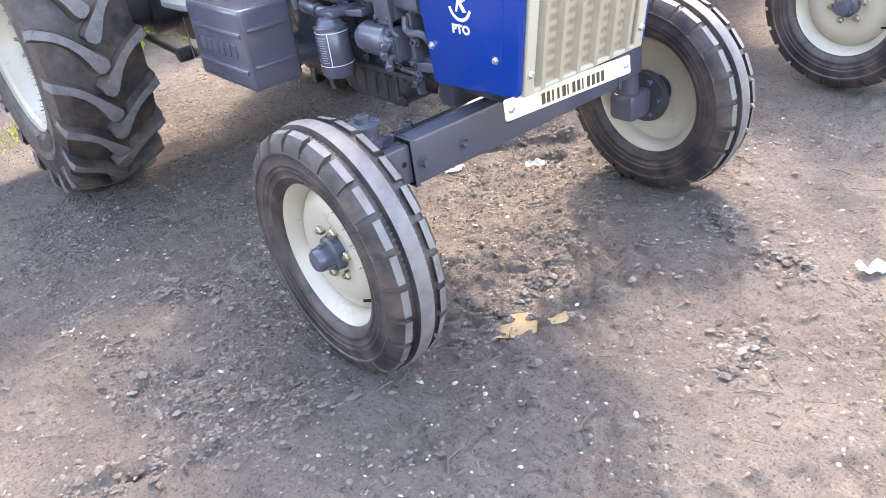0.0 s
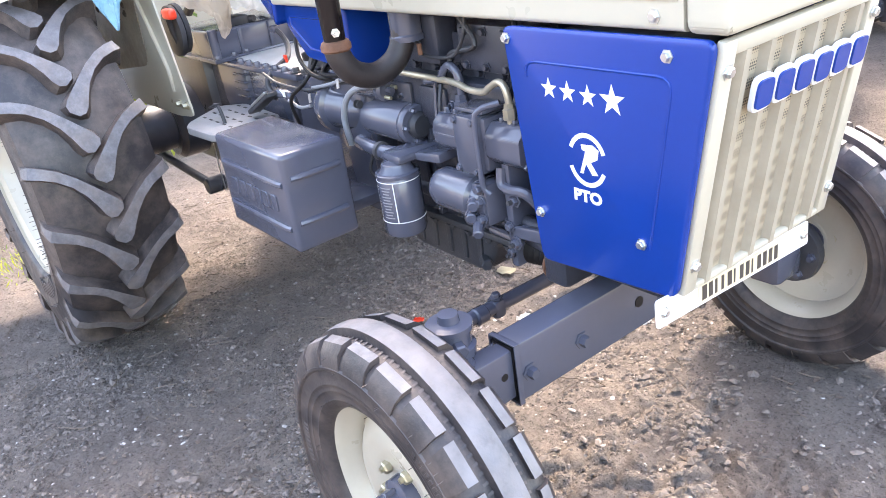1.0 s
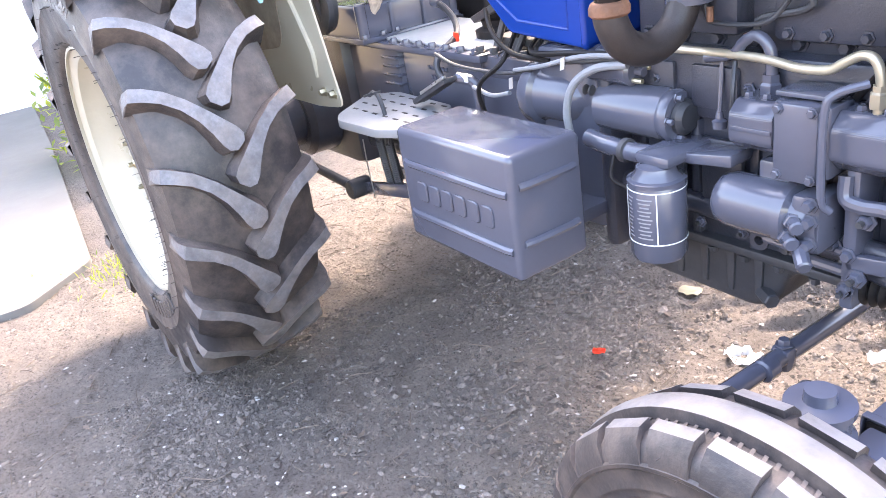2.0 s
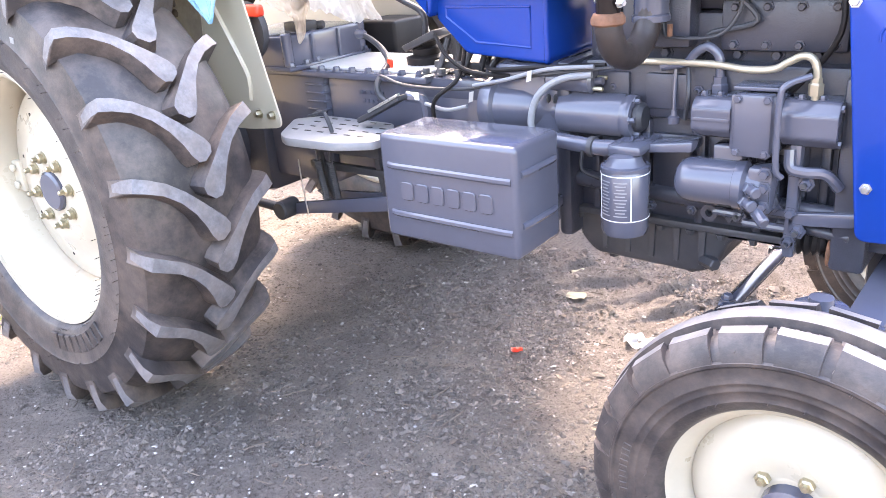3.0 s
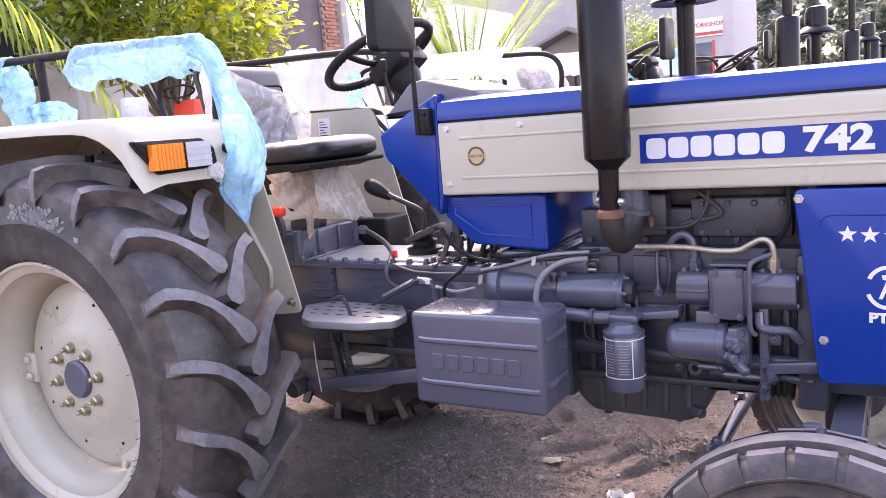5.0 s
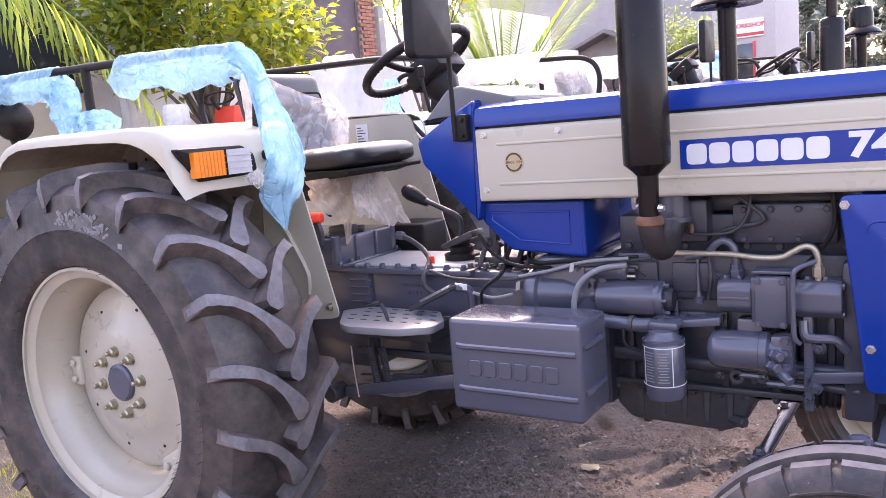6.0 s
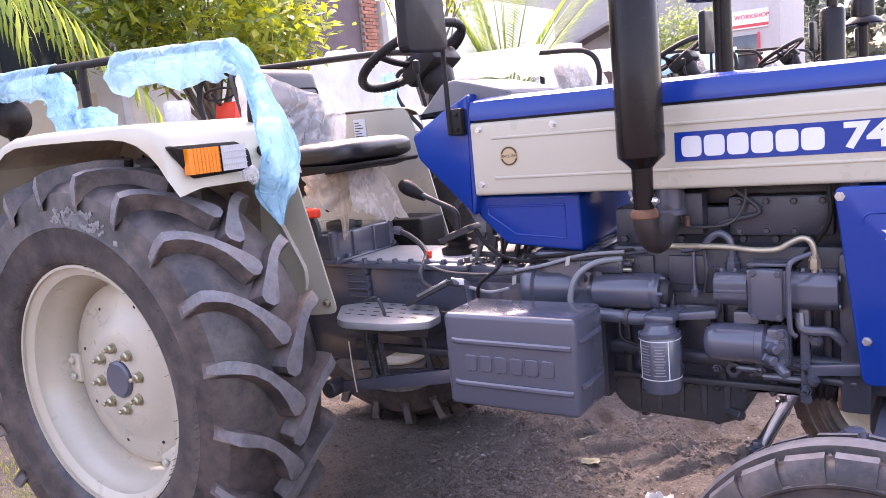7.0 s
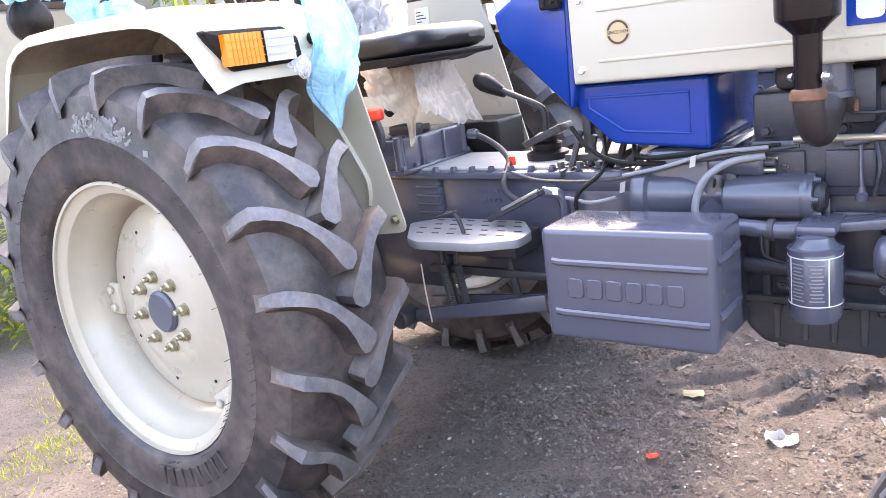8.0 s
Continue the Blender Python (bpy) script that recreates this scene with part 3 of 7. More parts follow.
def front_wheel(side, yc):
    o = side
    at = (2.07, yc, 0.345)
    disc = [(0.0, 0.020), (0.06, 0.022), (0.085, 0.030), (0.115, 0.038), (0.15, 0.030), (0.178, 0.008), (0.186, 0.000), (0.180, -0.004), (0.15, 0.022), (0.115, 0.032), (0.0, 0.012)]
    wheel = part("front_wheel", lathe([(r, o * h) for r, h in disc], at, "y", 64), RIM, tractor, "cream pressed-steel front wheel disc")
    rim = [(0.224, 0.068), (0.225, 0.062), (0.212, 0.055), (0.206, 0.045), (0.196, 0.034), (0.187, 0.015), (0.187, 0.0)]
    outer = rim + [(r, -h) for r, h in rim[-2::-1]]
    part("rim", lathe(outer + [(r - 0.007, h) for r, h in outer[::-1]], at, "y", 80, close=True), RIM, wheel)
    t = [(0.209, 0.056), (0.218, 0.070), (0.232, 0.0775), (0.236, 0.0795), (0.241, 0.078), (0.254, 0.0808), (0.256, 0.0824), (0.259, 0.0824), (0.261, 0.0818), (0.268, 0.0832), (0.270, 0.0848), (0.272, 0.0848), (0.274, 0.0838), (0.298, 0.0845), (0.302, 0.0880), (0.307, 0.0880), (0.310, 0.0835), (0.318, 0.081), (0.332, 0.073), (0.341, 0.058), (0.342, 0.046), (0.341, 0.026), (0.358, 0.022), (0.361, 0.010), (0.362, 0.0)]
    prof = t + [(r, -h) for r, h in t[-2::-1]]
    bm = lathe(prof, (0, 0, 0), "y", 120, close=True)
    for f in bm.faces:
        c = f.calc_center_median()
        if math.hypot(c.x, c.z) > 0.354:
            f.material_index = 2
    n = 24
    for s in (1, -1):
        for k in range(n):
            th = 2 * math.pi * (k + (0.5 if s > 0 else 0)) / n
            vs = []
            for (y, r) in ((0.046, 0.336), (0.045, 0.3545), (0.065, 0.3510), (0.0795, 0.335), (0.0870, 0.308), (0.07, 0.306)):
                vs.append([bm.verts.new((r * math.sin(th + d), s * y, r * math.cos(th + d))) for d in (-0.104, 0.104)])
            for i in range(len(vs)):
                a, b = vs[i], vs[(i + 1) % len(vs)]
                f = bm.faces.new((a[0], a[1], b[1], b[0]))
                f.material_index = 2 if i == 1 else 0
            bm.faces.new([v[0] for v in vs]).material_index = 1
            bm.faces.new([v[1] for v in vs][::-1]).material_index = 1
        # fine saw-tooth ribs beside the middle rib
        m = 130
        for k in range(m):
            th = 2 * math.pi * k / m
            vs = [bm.verts.new((r * math.sin(th + d), s * y, r * math.cos(th + d))) for y, r, d in ((0.024, 0.3440, -0.010), (0.024, 0.3440, 0.006), (0.036, 0.3418, 0.012), (0.036, 0.3418, -0.004), (0.03, 0.338, 0.002))]
            for q in ((0, 1, 2, 3), (0, 4, 1), (1, 4, 2), (2, 4, 3), (3, 4, 0)):
                bm.faces.new([vs[j] for j in q]).material_index = 1
    rng = random.Random(9)
    for k in range(60):
        a, r, y = rng.uniform(0, 6.283), rng.choice((0.236, 0.30, 0.327)), 0
        y = {0.236: 0.0795, 0.30: 0.084, 0.327: 0.086}[r]
        join(bm, box(-0.0005, 0.0005, y, y + rng.uniform(0.006, 0.014), r, r + 0.001, 0), Matrix.Rotation(a, 4, "Y") @ Matrix.Diagonal((1, o, 1, 1)))
    for c in (0.6, 2.6, 4.6):
        for k in range(9):
            join(bm, box(-0.004, 0.004, 0.083, 0.0855, 0.272, 0.288, 0.0008, 1), Matrix.Rotation(c + k * 0.045, 4, "Y") @ Matrix.Diagonal((1, o, 1, 1)))
    bmesh.ops.recalc_face_normals(bm, faces=bm.faces[:])
    tyre = part("tyre", bm, [RUBBER, LUG, WORN], wheel, "ribbed black front tyre with dusty shoulder blocks")
    tyre.location = at
    hub = lathe([(0.052, o * 0.018), (0.050, o * 0.045), (0.036, o * 0.052), (0.034, o * 0.085), (0.028, o * 0.094), (0, o * 0.096)], at, "y", 28)
    for k in range(3):
        a = 2 * math.pi * k / 3
        join(hub, cyl(0.007, (2.07 + 0.036 * math.sin(a), yc + o * 0.05, 0.345 + 0.036 * math.cos(a)), (2.07 + 0.036 * math.sin(a), yc + o * 0.075, 0.345 + 0.036 * math.cos(a)), 8, 0.002))
    part("hub_cap", hub, GREY, wheel, "grey cast hub cap")
    for k in range(6):
        a = 2 * math.pi * k / 6 + 0.3
        p = Vector((2.07 + 0.072 * math.sin(a), yc + o * 0.026, 0.345 + 0.072 * math.cos(a)))
        nut = lathe([(0.014, 0), (0.013, 0.012), (0.010, 0.015), (0.006, 0.015), (0.006, 0.022), (0, 0.023)], seg=6)
        bmesh.ops.transform(nut, matrix=Matrix.Translation(p) @ Vector((0, o, 0)).to_track_quat("Z", "Y").to_matrix().to_4x4(), verts=nut.verts)
        part("wheel_nut", nut, ZINC, wheel)
    part("valve", tube([(2.07 + 0.17, yc + o * 0.02, 0.28), (2.07 + 0.175, yc + o * 0.045, 0.275), (2.07 + 0.165, yc + o * 0.065, 0.278)], 0.004, 8), BLACK, wheel)
    return wheel


rear_wheel(-1)
rear_wheel(1)
front_wheel(-1, -0.66)
front_wheel(1, 0.70)

# front axle ----------------------------------------------------------
axle = part("front_axle", box(2.062, 2.132, -0.43, 0.43, 0.455, 0.588, 0.008), GREY, tractor, "grey box-section front axle beam")
for s in (-1, 1):
    b = box(2.070, 2.124, s * 0.42, s * 0.555, 0.466, 0.577, 0.006)
    join(b, cyl(0.009, (2.118, s * 0.456, 0.527), (2.1245, s * 0.456, 0.527), 12))
    part("axle_extension", b, GREY, axle)
    lip = bmesh.new()
    for x0, x1, z0, z1 in ((2.060, 2.135, 0.588, 0.591), (2.060, 2.135, 0.452, 0.455), (2.132, 2.135, 0.455, 0.588), (2.059, 2.062, 0.455, 0.588)):
        join(lip, box(x0, x1, s * 0.420, s * 0.434, z0, z1, 0.001))
    part("sleeve_collar", lip, GREY, axle)
    # black sheet in place of the shaded gap between sleeve and extension
    part("end_plate", box(2.066, 2.128, s * 0.4305, s * 0.4335, 0.460, 0.583, 0.004), BLACK, axle)
    part("pin_hole", cyl(0.0085, (2.1235, s * 0.456, 0.527), (2.1246, s * 0.456, 0.527), 14), BLACK, axle)
    clamp = box(1.757, 1.797, s * 0.165, s * 0.20, 0.408, 0.458, 0.010)
    join(clamp, bolt((1.777, s * 0.182, 0.459), (0, 0, 1), 0.012, 0.012))
    part("rod_clamp", clamp, GREY, tractor)
    k = cyl(0.040, (2.07, s * 0.545, 0.36), (2.07, s * 0.545, 0.590), 20, 0.006)
    join(k, cyl(0.052, (2.07, s * 0.545, 0.56), (2.07, s * 0.545, 0.585), 20, 0.005))
    join(k, box(2.02, 2.12, s * 0.50, s * 0.62, 0.295, 0.395, 0.02))
    join(k, cyl(0.035, (2.07, s * 0.56, 0.345), (2.07, s * 0.66, 0.345), 20, 0.004))
    fl_y = {-1: 0.600, 1: 0.640}[s]
    part("hub_flange", lathe([(0.036, -0.02), (0.090, -0.014), (0.094, 0.0), (0.090, 0.016), (0.05, 0.02)], (2.07, s * fl_y, 0.345), "y", 32), DARK, tractor, "dark iron hub flange")
    for q in range(6):
        join(k, bolt((2.07 + 0.07 * math.cos(q * 1.047), s * (fl_y - 0.016), 0.345 + 0.07 * math.sin(q * 1.047)), (0, -s, 0), 0.010, 0.012))
    part("steering_knuckle", k, GREY, tractor, "grey steering knuckle with king pin")
    arm = cyl(0.020, (2.03, s * 0.52, 0.600), (1.785, s * 0.475, 0.455), 14, 0.004)
    join(arm, lathe([(0.030, 0.575), (0.046, 0.580), (0.048, 0.600), (0.040, 0.606), (0.040, 0.634), (0.046, 0.638), (0.046, 0.648), (0.022, 0.652), (0.020, 0.668), (0, 0.670)], (2.045, s * 0.512, 0), "z", 28))
    join(arm, cyl(0.016, (2.045, s * 0.512, 0.615), (2.10, s * 0.53, 0.610), 6, 0.003))
    join(arm, cyl(0.016, (2.04, s * 0.515, 0.615), (2.02, s * 0.585, 0.610), 6, 0.003))
    join(arm, box(1.99, 2.04, s * 0.46, s * 0.515, 0.592, 0.640, 0.012))
    join(arm, cyl(0.028, (1.782, s * 0.475, 0.410), (1.782, s * 0.475, 0.475), 16, 0.006))
    part("steering_arm", arm, GREY, tractor)
for y in (-0.399, -0.252, 0.252, 0.399):
    part("axle_bolt", bolt((2.132, y, 0.516), (1, 0, 0), 0.013, 0.016), GREY, axle)
for y in (-0.07, 0.07):
    part("axle_hole", cyl(0.013, (2.1315, y, 0.523), (2.1335, y, 0.523), 16), BLACK, axle)
rod = cyl(0.019, (1.770, -0.49, 0.436), (1.792, 0.49, 0.440), 16, 0.004)
for y in (-0.46, -0.24, 0.24, 0.46):
    join(rod, cyl(0.023, (1.781, y - 0.018, 0.438), (1.781, y + 0.018, 0.438), 12, 0.004))
part("tie_rod", rod, GREY, tractor, "grey steering tie rod")
bol = box(1.93, 2.30, -0.17, 0.17, 0.62, 0.70, 0.012)
join(bol, box(2.03, 2.128, -0.06, 0.06, 0.47, 0.64, 0.015))
part("front_support", bol, SHADED_CAST, tractor)

# bonnet ---------------------------------------------------------------
bon = bmesh.new()
sec = [(-0.240, 1.152), (-0.240, 1.366), (0.240, 1.366), (0.240, 1.152)]
b = prism(rounded(sec, 0.012), "yz", 1.022, 2.384, 0.0)
join(bon, b)
bonnet = part("bonnet", bon, CREAM, tractor, "cream steel bonnet side panels")
for z in (1.318, 1.203):
    for s in (-1, 1):
        part("pressed_ridge", box(1.09, 2.375, s * 0.2385, s * 0.2430, z - 0.004, z + 0.004, 0.002, 2), CREAM, bonnet)
nose = prism(rounded([(-0.243, 1.150), (-0.243, 1.35), (-0.20, 1.375), (0.20, 1.375), (0.243, 1.35), (0.243, 1.150)], 0.02), "yz", 2.388, 2.462, 0.010, 3)
part("nose", nose, CREAM, bonnet)
for s in (-1, 1):
    part("headlamp", lathe([(0.055, 0.0), (0.058, 0.004), (0.050, 0.008), (0, 0.010)], (2.462, s * 0.12, 1.275), "x", 28), BLACK, bonnet, "dark round headlamp")
top = bmesh.new()
sect = [(-0.2405, 1.368), (-0.240, 1.400), (-0.232, 1.424), (-0.205, 1.4345), (-0.15, 1.4350), (0, 1.4352), (0.15, 1.4350), (0.205, 1.4345), (0.230, 1.425), (0.240, 1.398), (0.2405, 1.368)]
rows = []
for x, dz, k in ((1.022, 0, 1), (1.10, 0.002, 1), (2.30, -0.004, 1), (2.38, -0.012, 1), (2.44, -0.030, 0.99), (2.466, -0.055, 0.96)):
    rows.append([top.verts.new((x, y * k, 1.368 + max(0.004, (z - 1.368) + dz * (z - 1.36) / 0.09))) for y, z in sect])
for a, b in zip(rows, rows[1:]):
    for k in range(len(a) - 1):
        top.faces.new((a[k], a[k + 1], b[k + 1], b[k]))
    top.faces.new((a[0], b[0], b[-1], a[-1]))
top.faces.new(rows[0])
top.faces.new(rows[-1][::-1])
bmesh.ops.recalc_face_normals(top, faces=top.faces[:])
part("bonnet_top", top, BLUE, bonnet, "glossy blue bonnet top")
for x, z in ((1.049, 1.344), (1.284, 1.343), (1.045, 1.184), (2.33, 1.175), (2.36, 1.343)):
    for s in (-1, 1):
        part("bonnet_bolt", bolt((x, s * 0.240, z), (0, s, 0), 0.0085, 0.007), STEEL, bonnet)

# dark filler box added inside, closing the seam below the blue top
part("bonnet_seal", box(1.03, 2.38, -0.234, 0.234, 1.34, 1.395, 0.002), BLACK, bonnet)
# bonnet decals
for s in (-1, 1):
    dec = part("decal", box(1.617, 2.30, s * 0.2395, s * 0.2415, 1.222, 1.296, 0.0005, 1), BLUE, bonnet, "blue decal strip with white marks")
    for k in range(6):
        x0 = 1.634 + k * 0.0558
        part("mark", prism(rounded([(x0, 1.233), (x0 + 0.050, 1.233), (x0 + 0.050, 1.285), (x0, 1.285)], 0.014), "xz", s * 0.2413, s * 0.2422), WHITE, dec)
    rot = Matrix.Rotation(radians(90), 4, "X") if s < 0 else Matrix.Rotation(radians(180), 4, "Z") @ Matrix.Rotation(radians(90), 4, "X")
    part("number", text_mesh("742", 0.078, Matrix.Translation((2.076, s * 0.2419, 1.259)) @ rot @ Matrix.Diagonal((1.27, 1.0, 1, 1)), 0.0004, 0.0032), WHITE, dec)
    bdg = part("badge", cyl(0.030, (1.142, s * 0.2395, 1.264), (1.142, s * 0.2412, 1.264), 36), BADGE, bonnet, "round gold badge")
    for r0, r1 in ((0.022, 0.027),):
        part("badge_ring", lathe([(r0, 0), (r1, 0), (r1, 0.0006), (r0, 0.0006)], (1.142, s * 0.2412 - (0.0006 if s < 0 else 0), 1.264), "y", 36, close=True), INK, bdg)
    part("badge_band", box(1.142 - 0.029, 1.142 + 0.029, s * 0.2412, s * 0.2420, 1.258, 1.270, 0), BADGE, bdg)
    part("badge_words", text_mesh("SINCE 1974", 0.0105, Matrix.Translation((1.142, s * 0.2422, 1.264)) @ rot, 0.0003, 0.0002), INK, bdg)

# cowl, fuel tank and side panels -----------------------------------------
cowl = part("cowl", prism(rounded([(1.018, 1.452), (0.93, 1.412), (0.806, 1.342), (0.822, 1.270), (1.004, 1.092), (1.018, 1.150)], 0.012), "xz", -0.232, 0.232, 0.008, 3), BLUE, tractor, "blue instrument cowl")
tank = part("fuel_tank", prism(rounded([(1.000, 1.148), (1.330, 1.148), (1.330, 0.980), (1.090, 1.000), (1.000, 1.086)], 0.012), "xz", -0.20, 0.20, 0.010, 3), BLUE, tractor, "blue fuel tank under the bonnet")
path = [(1.035, 1.115), (1.285, 1.115), (1.285, 1.020), (1.125, 1.030), (1.035, 1.090), (1.035, 1.115)]
for s in (-1, 1):
    part("tank_emboss", tube([(u, s * 0.199, v) for u, v in path], 0.004, 8, 0), BLUE, tank)
PANEL = [(1.979, 1.146), (2.444, 1.146), (2.366, 0.690), (2.035, 0.672)]
for s in (-1, 1):
    sp = prism(rounded(PANEL, 0.022), "xz", s * 0.232, s * 0.249, 0.006, 3)
    rid = rounded([(2.035, 1.085), (2.37, 1.085), (2.31, 0.745), (2.085, 0.735)], 0.03)
    join(sp, tube([(rid[0][0], s * 0.2485, rid[0][1])] + [(u, s * 0.2485, v) for u, v in rid[1:11]], 0.003, 8, 0))
    panel = part("side_panel", sp, BLUE, tractor, "blue side panel with white stars and marks")
    for x, z in ((1.993, 1.124), (2.36, 1.118), (2.045, 0.782), (2.297, 0.780)):
        part("panel_bolt", bolt((x, s * 0.249, z), (0, s, 0), 0.0080, 0.008), STEEL, panel)
    for x, z, r in ((2.096, 1.039, 0.021), (2.142, 1.037, 0.021), (2.190, 1.035, 0.021), (2.245, 1.034, 0.029)):
        pts = [(x + (r if k % 2 == 0 else r * 0.40) * math.sin(k * math.pi / 5), z + (r if k % 2 == 0 else r * 0.40) * math.cos(k * math.pi / 5)) for k in range(10)]
        part("star", prism(pts, "xz", s * 0.2489, s * 0.2496), WHITE, panel)
    for a0 in (0.35, 0.35 + math.pi):
        arc = []
        for k in range(13):
            a = a0 + k / 12 * 2.35
            arc.append((2.179 + 0.047 * math.cos(a), 0.915 + 0.052 * math.sin(a)))
        for k in range(12, -1, -1):
            a = a0 + k / 12 * 2.35
            arc.append((2.179 + 0.038 * math.cos(a), 0.915 + 0.043 * math.sin(a)))
        part("arc_mark", prism(arc, "xz", s * 0.2489, s * 0.2496), WHITE, panel)
    lean = [(2.160, 0.888), (2.168, 0.888), (2.176, 0.908), (2.190, 0.888), (2.204, 0.890), (2.188, 0.912), (2.204, 0.920), (2.208, 0.938), (2.194, 0.946), (2.166, 0.944), (2.168, 0.934), (2.176, 0.932)]
    part("emblem", prism(lean, "xz", s * 0.2489, s * 0.2496), WHITE, panel)
    rot = Matrix.Rotation(radians(90), 4, "X") if s < 0 else Matrix.Rotation(radians(180), 4, "Z") @ Matrix.Rotation(radians(90), 4, "X")
    part("words", text_mesh("PTO", 0.031, Matrix.Translation((2.175, s * 0.2494, 0.842)) @ rot @ Matrix.Diagonal((1.15, 1, 1, 1)), 0.0003, 0.0016), WHITE, panel)


# grille ------------------------------------------------------------------
def mesh_screen():
    m = material("perforated_screen", (0.42, 0.35, 0.25), 0.6, vary=0.15, dirt=(0.26, 0.20, 0.14), dirt_amount=0.5)
    n, l = m.node_tree.nodes, m.node_tree.links
    b = n["Principled BSDF"]
    src = b.inputs["Base Color"].links[0].from_socket
    co = n.new("ShaderNodeTexCoord")
    v = n.new("ShaderNodeTexVoronoi")
    v.inputs["Scale"].default_value, v.inputs["Randomness"].default_value = 190, 0.0
    l.new(co.outputs["Object"], v.inputs["Vector"])
    r = n.new("ShaderNodeMapRange")
    r.inputs["From Min"].default_value, r.inputs["From Max"].default_value = 0.30, 0.42
    l.new(v.outputs["Distance"], r.inputs["Value"])
    x = n.new("ShaderNodeMix")
    x.data_type = "RGBA"
    x.inputs[6].default_value = (0.03, 0.026, 0.022, 1)
    l.new(r.outputs[0], x.inputs[0])
    l.new(src, x.inputs[7])
    l.new(x.outputs[2], b.inputs["Base Color"])
    return m


SCREEN = mesh_screen()
LEAN_G = Matrix.Translation((2.368, 0, 0.690)) @ Matrix.Rotation(math.atan2(2.446 - 2.366, 0.456), 4, "Y")   # up the leaning front


def on_front(bm):
    bmesh.ops.transform(bm, matrix=LEAN_G, verts=bm.verts)
    return bm


gr = box(-0.012, 0.004, -0.232, -0.198, 0.0, 0.458, 0.004)
join(gr, box(-0.012, 0.004, 0.198, 0.232, 0.0, 0.458, 0.004))
join(gr, box(-0.012, 0.004, -0.2, 0.2, 0.432, 0.458, 0.004))
join(gr, box(-0.012, 0.004, -0.2, 0.2, 0.000, 0.014, 0.004))
grille = part("grille", on_front(gr), CREAM, tractor, "cream radiator grille with perforated screen")
part("screen", on_front(box(-0.016, -0.010, -0.2, 0.2, 0.004, 0.434, 0)), SCREEN, grille)
for k in range(6):
    y = -0.167 + k * 0.0668
    rib = prism([(y - 0.015, -0.010), (y - 0.007, 0.005), (y + 0.007, 0.005), (y + 0.015, -0.010)], "xy", 0.004, 0.434)
    bmesh.ops.transform(rib, matrix=Matrix(((0, 1, 0, 0), (1, 0, 0, 0), (0, 0, 1, 0), (0, 0, 0, 1))), verts=rib.verts)
    part("grille_rib", on_front(rib), SLAT, grille)
for k in range(6):
    y = -0.150 + k * 0.058
    blk = prism(rounded([(y, 0.325), (y + 0.054, 0.325), (y + 0.054, 0.385), (y, 0.385)], 0.016), "yz", 0.008, 0.016)
    part("mark_backing", on_front(blk), WHITE, grille)
    blk = prism(rounded([(y + 0.005, 0.331), (y + 0.049, 0.331), (y + 0.049, 0.379), (y + 0.005, 0.379)], 0.012), "yz", 0.016, 0.020)
    part("mark", on_front(blk), BLUE, grille)
for y in (-0.215, 0.215):
    for z in (0.06, 0.41):
        part("grille_bolt", on_front(bolt((0.004, y, z), (1, 0, 0), 0.009, 0.008)), STEEL, grille)
part("radiator", box(2.10, 2.33, -0.215, 0.215, 0.70, 1.14, 0.01), DARK, tractor)
pl = prism(rounded([(-0.282, 0.640), (0.207, 0.616), (0.204, 0.670), (-0.285, 0.698)], 0.008), "yz", 2.350, 2.353)
plate = part("number_plate", pl, PLATE, tractor, "white number plate with a row of dark marks")
part("plate_strip", prism([(-0.165, 0.640), (0.105, 0.626), (0.105, 0.664), (-0.165, 0.680)], "yz", 2.353, 2.3545), YELLOW, plate)
for k, w in enumerate((0.016, 0.014, 0.008, 0.010, 0.016, 0.006, 0.014, 0.014, 0.006, 0.014, 0.014, 0.014, 0.014)):
    y = -0.155 + k * 0.0195
    z = 0.643 - 0.052 * (y + 0.155)
    part("plate_mark", box(2.3545, 2.3552, y, y + w * 0.85, z, z + 0.030, 0), INK, plate)
for y, z in ((-0.262, 0.667), (0.185, 0.645)):
    part("plate_bolt", bolt((2.353, y, z), (1, 0, 0), 0.008, 0.007), STEEL, plate)
part("plate_bracket", box(2.30, 2.348, -0.22, 0.19, 0.632, 0.664, 0.006), GREY, tractor)

# exhaust and air cleaner --------------------------------------------------
ex = lathe([(0.024, 1.120), (0.026, 1.222), (0.040, 1.236), (0.0565, 1.250), (0.0575, 1.262), (0.0575, 1.700), (0.050, 1.715), (0.026, 1.725), (0.025, 1.98), (0.021, 1.98), (0.021, 1.72)], (1.575, -0.375, 0), "z", 40)
exhaust = part("exhaust_silencer", ex, STACK, tractor, "tall black exhaust silencer")
part("exhaust_flange", lathe([(0.030, 1.098), (0.034, 1.102), (0.034, 1.112), (0.030, 1.120), (0.026, 1.122)], (1.575, -0.375, 0), "z", 28), RUST, exhaust, "rusty clamp ring")
for dx, dy in ((0.030, -0.012), (-0.028, 0.018)):
    join_b = bolt((1.575 + dx, -0.375 + dy, 1.142), (dx, dy, 0), 0.007, 0.012)
    part("clamp_bolt", join_b, STEEL, exhaust)
part("exhaust_elbow", tube([(1.575, -0.375, 1.12), (1.575, -0.372, 1.085), (1.576, -0.345, 1.044), (1.578, -0.290, 1.024), (1.581, -0.235, 1.042), (1.583, -0.206, 1.080), (1.583, -0.198, 1.12)], 0.0285, 20, 8), PIPE, exhaust, "dark iron exhaust elbow")
fl = lathe([(0.034, 1.078), (0.042, 1.082), (0.042, 1.094), (0.038, 1.098), (0.038, 1.17)], (1.583, -0.190, 0), "z", 24)
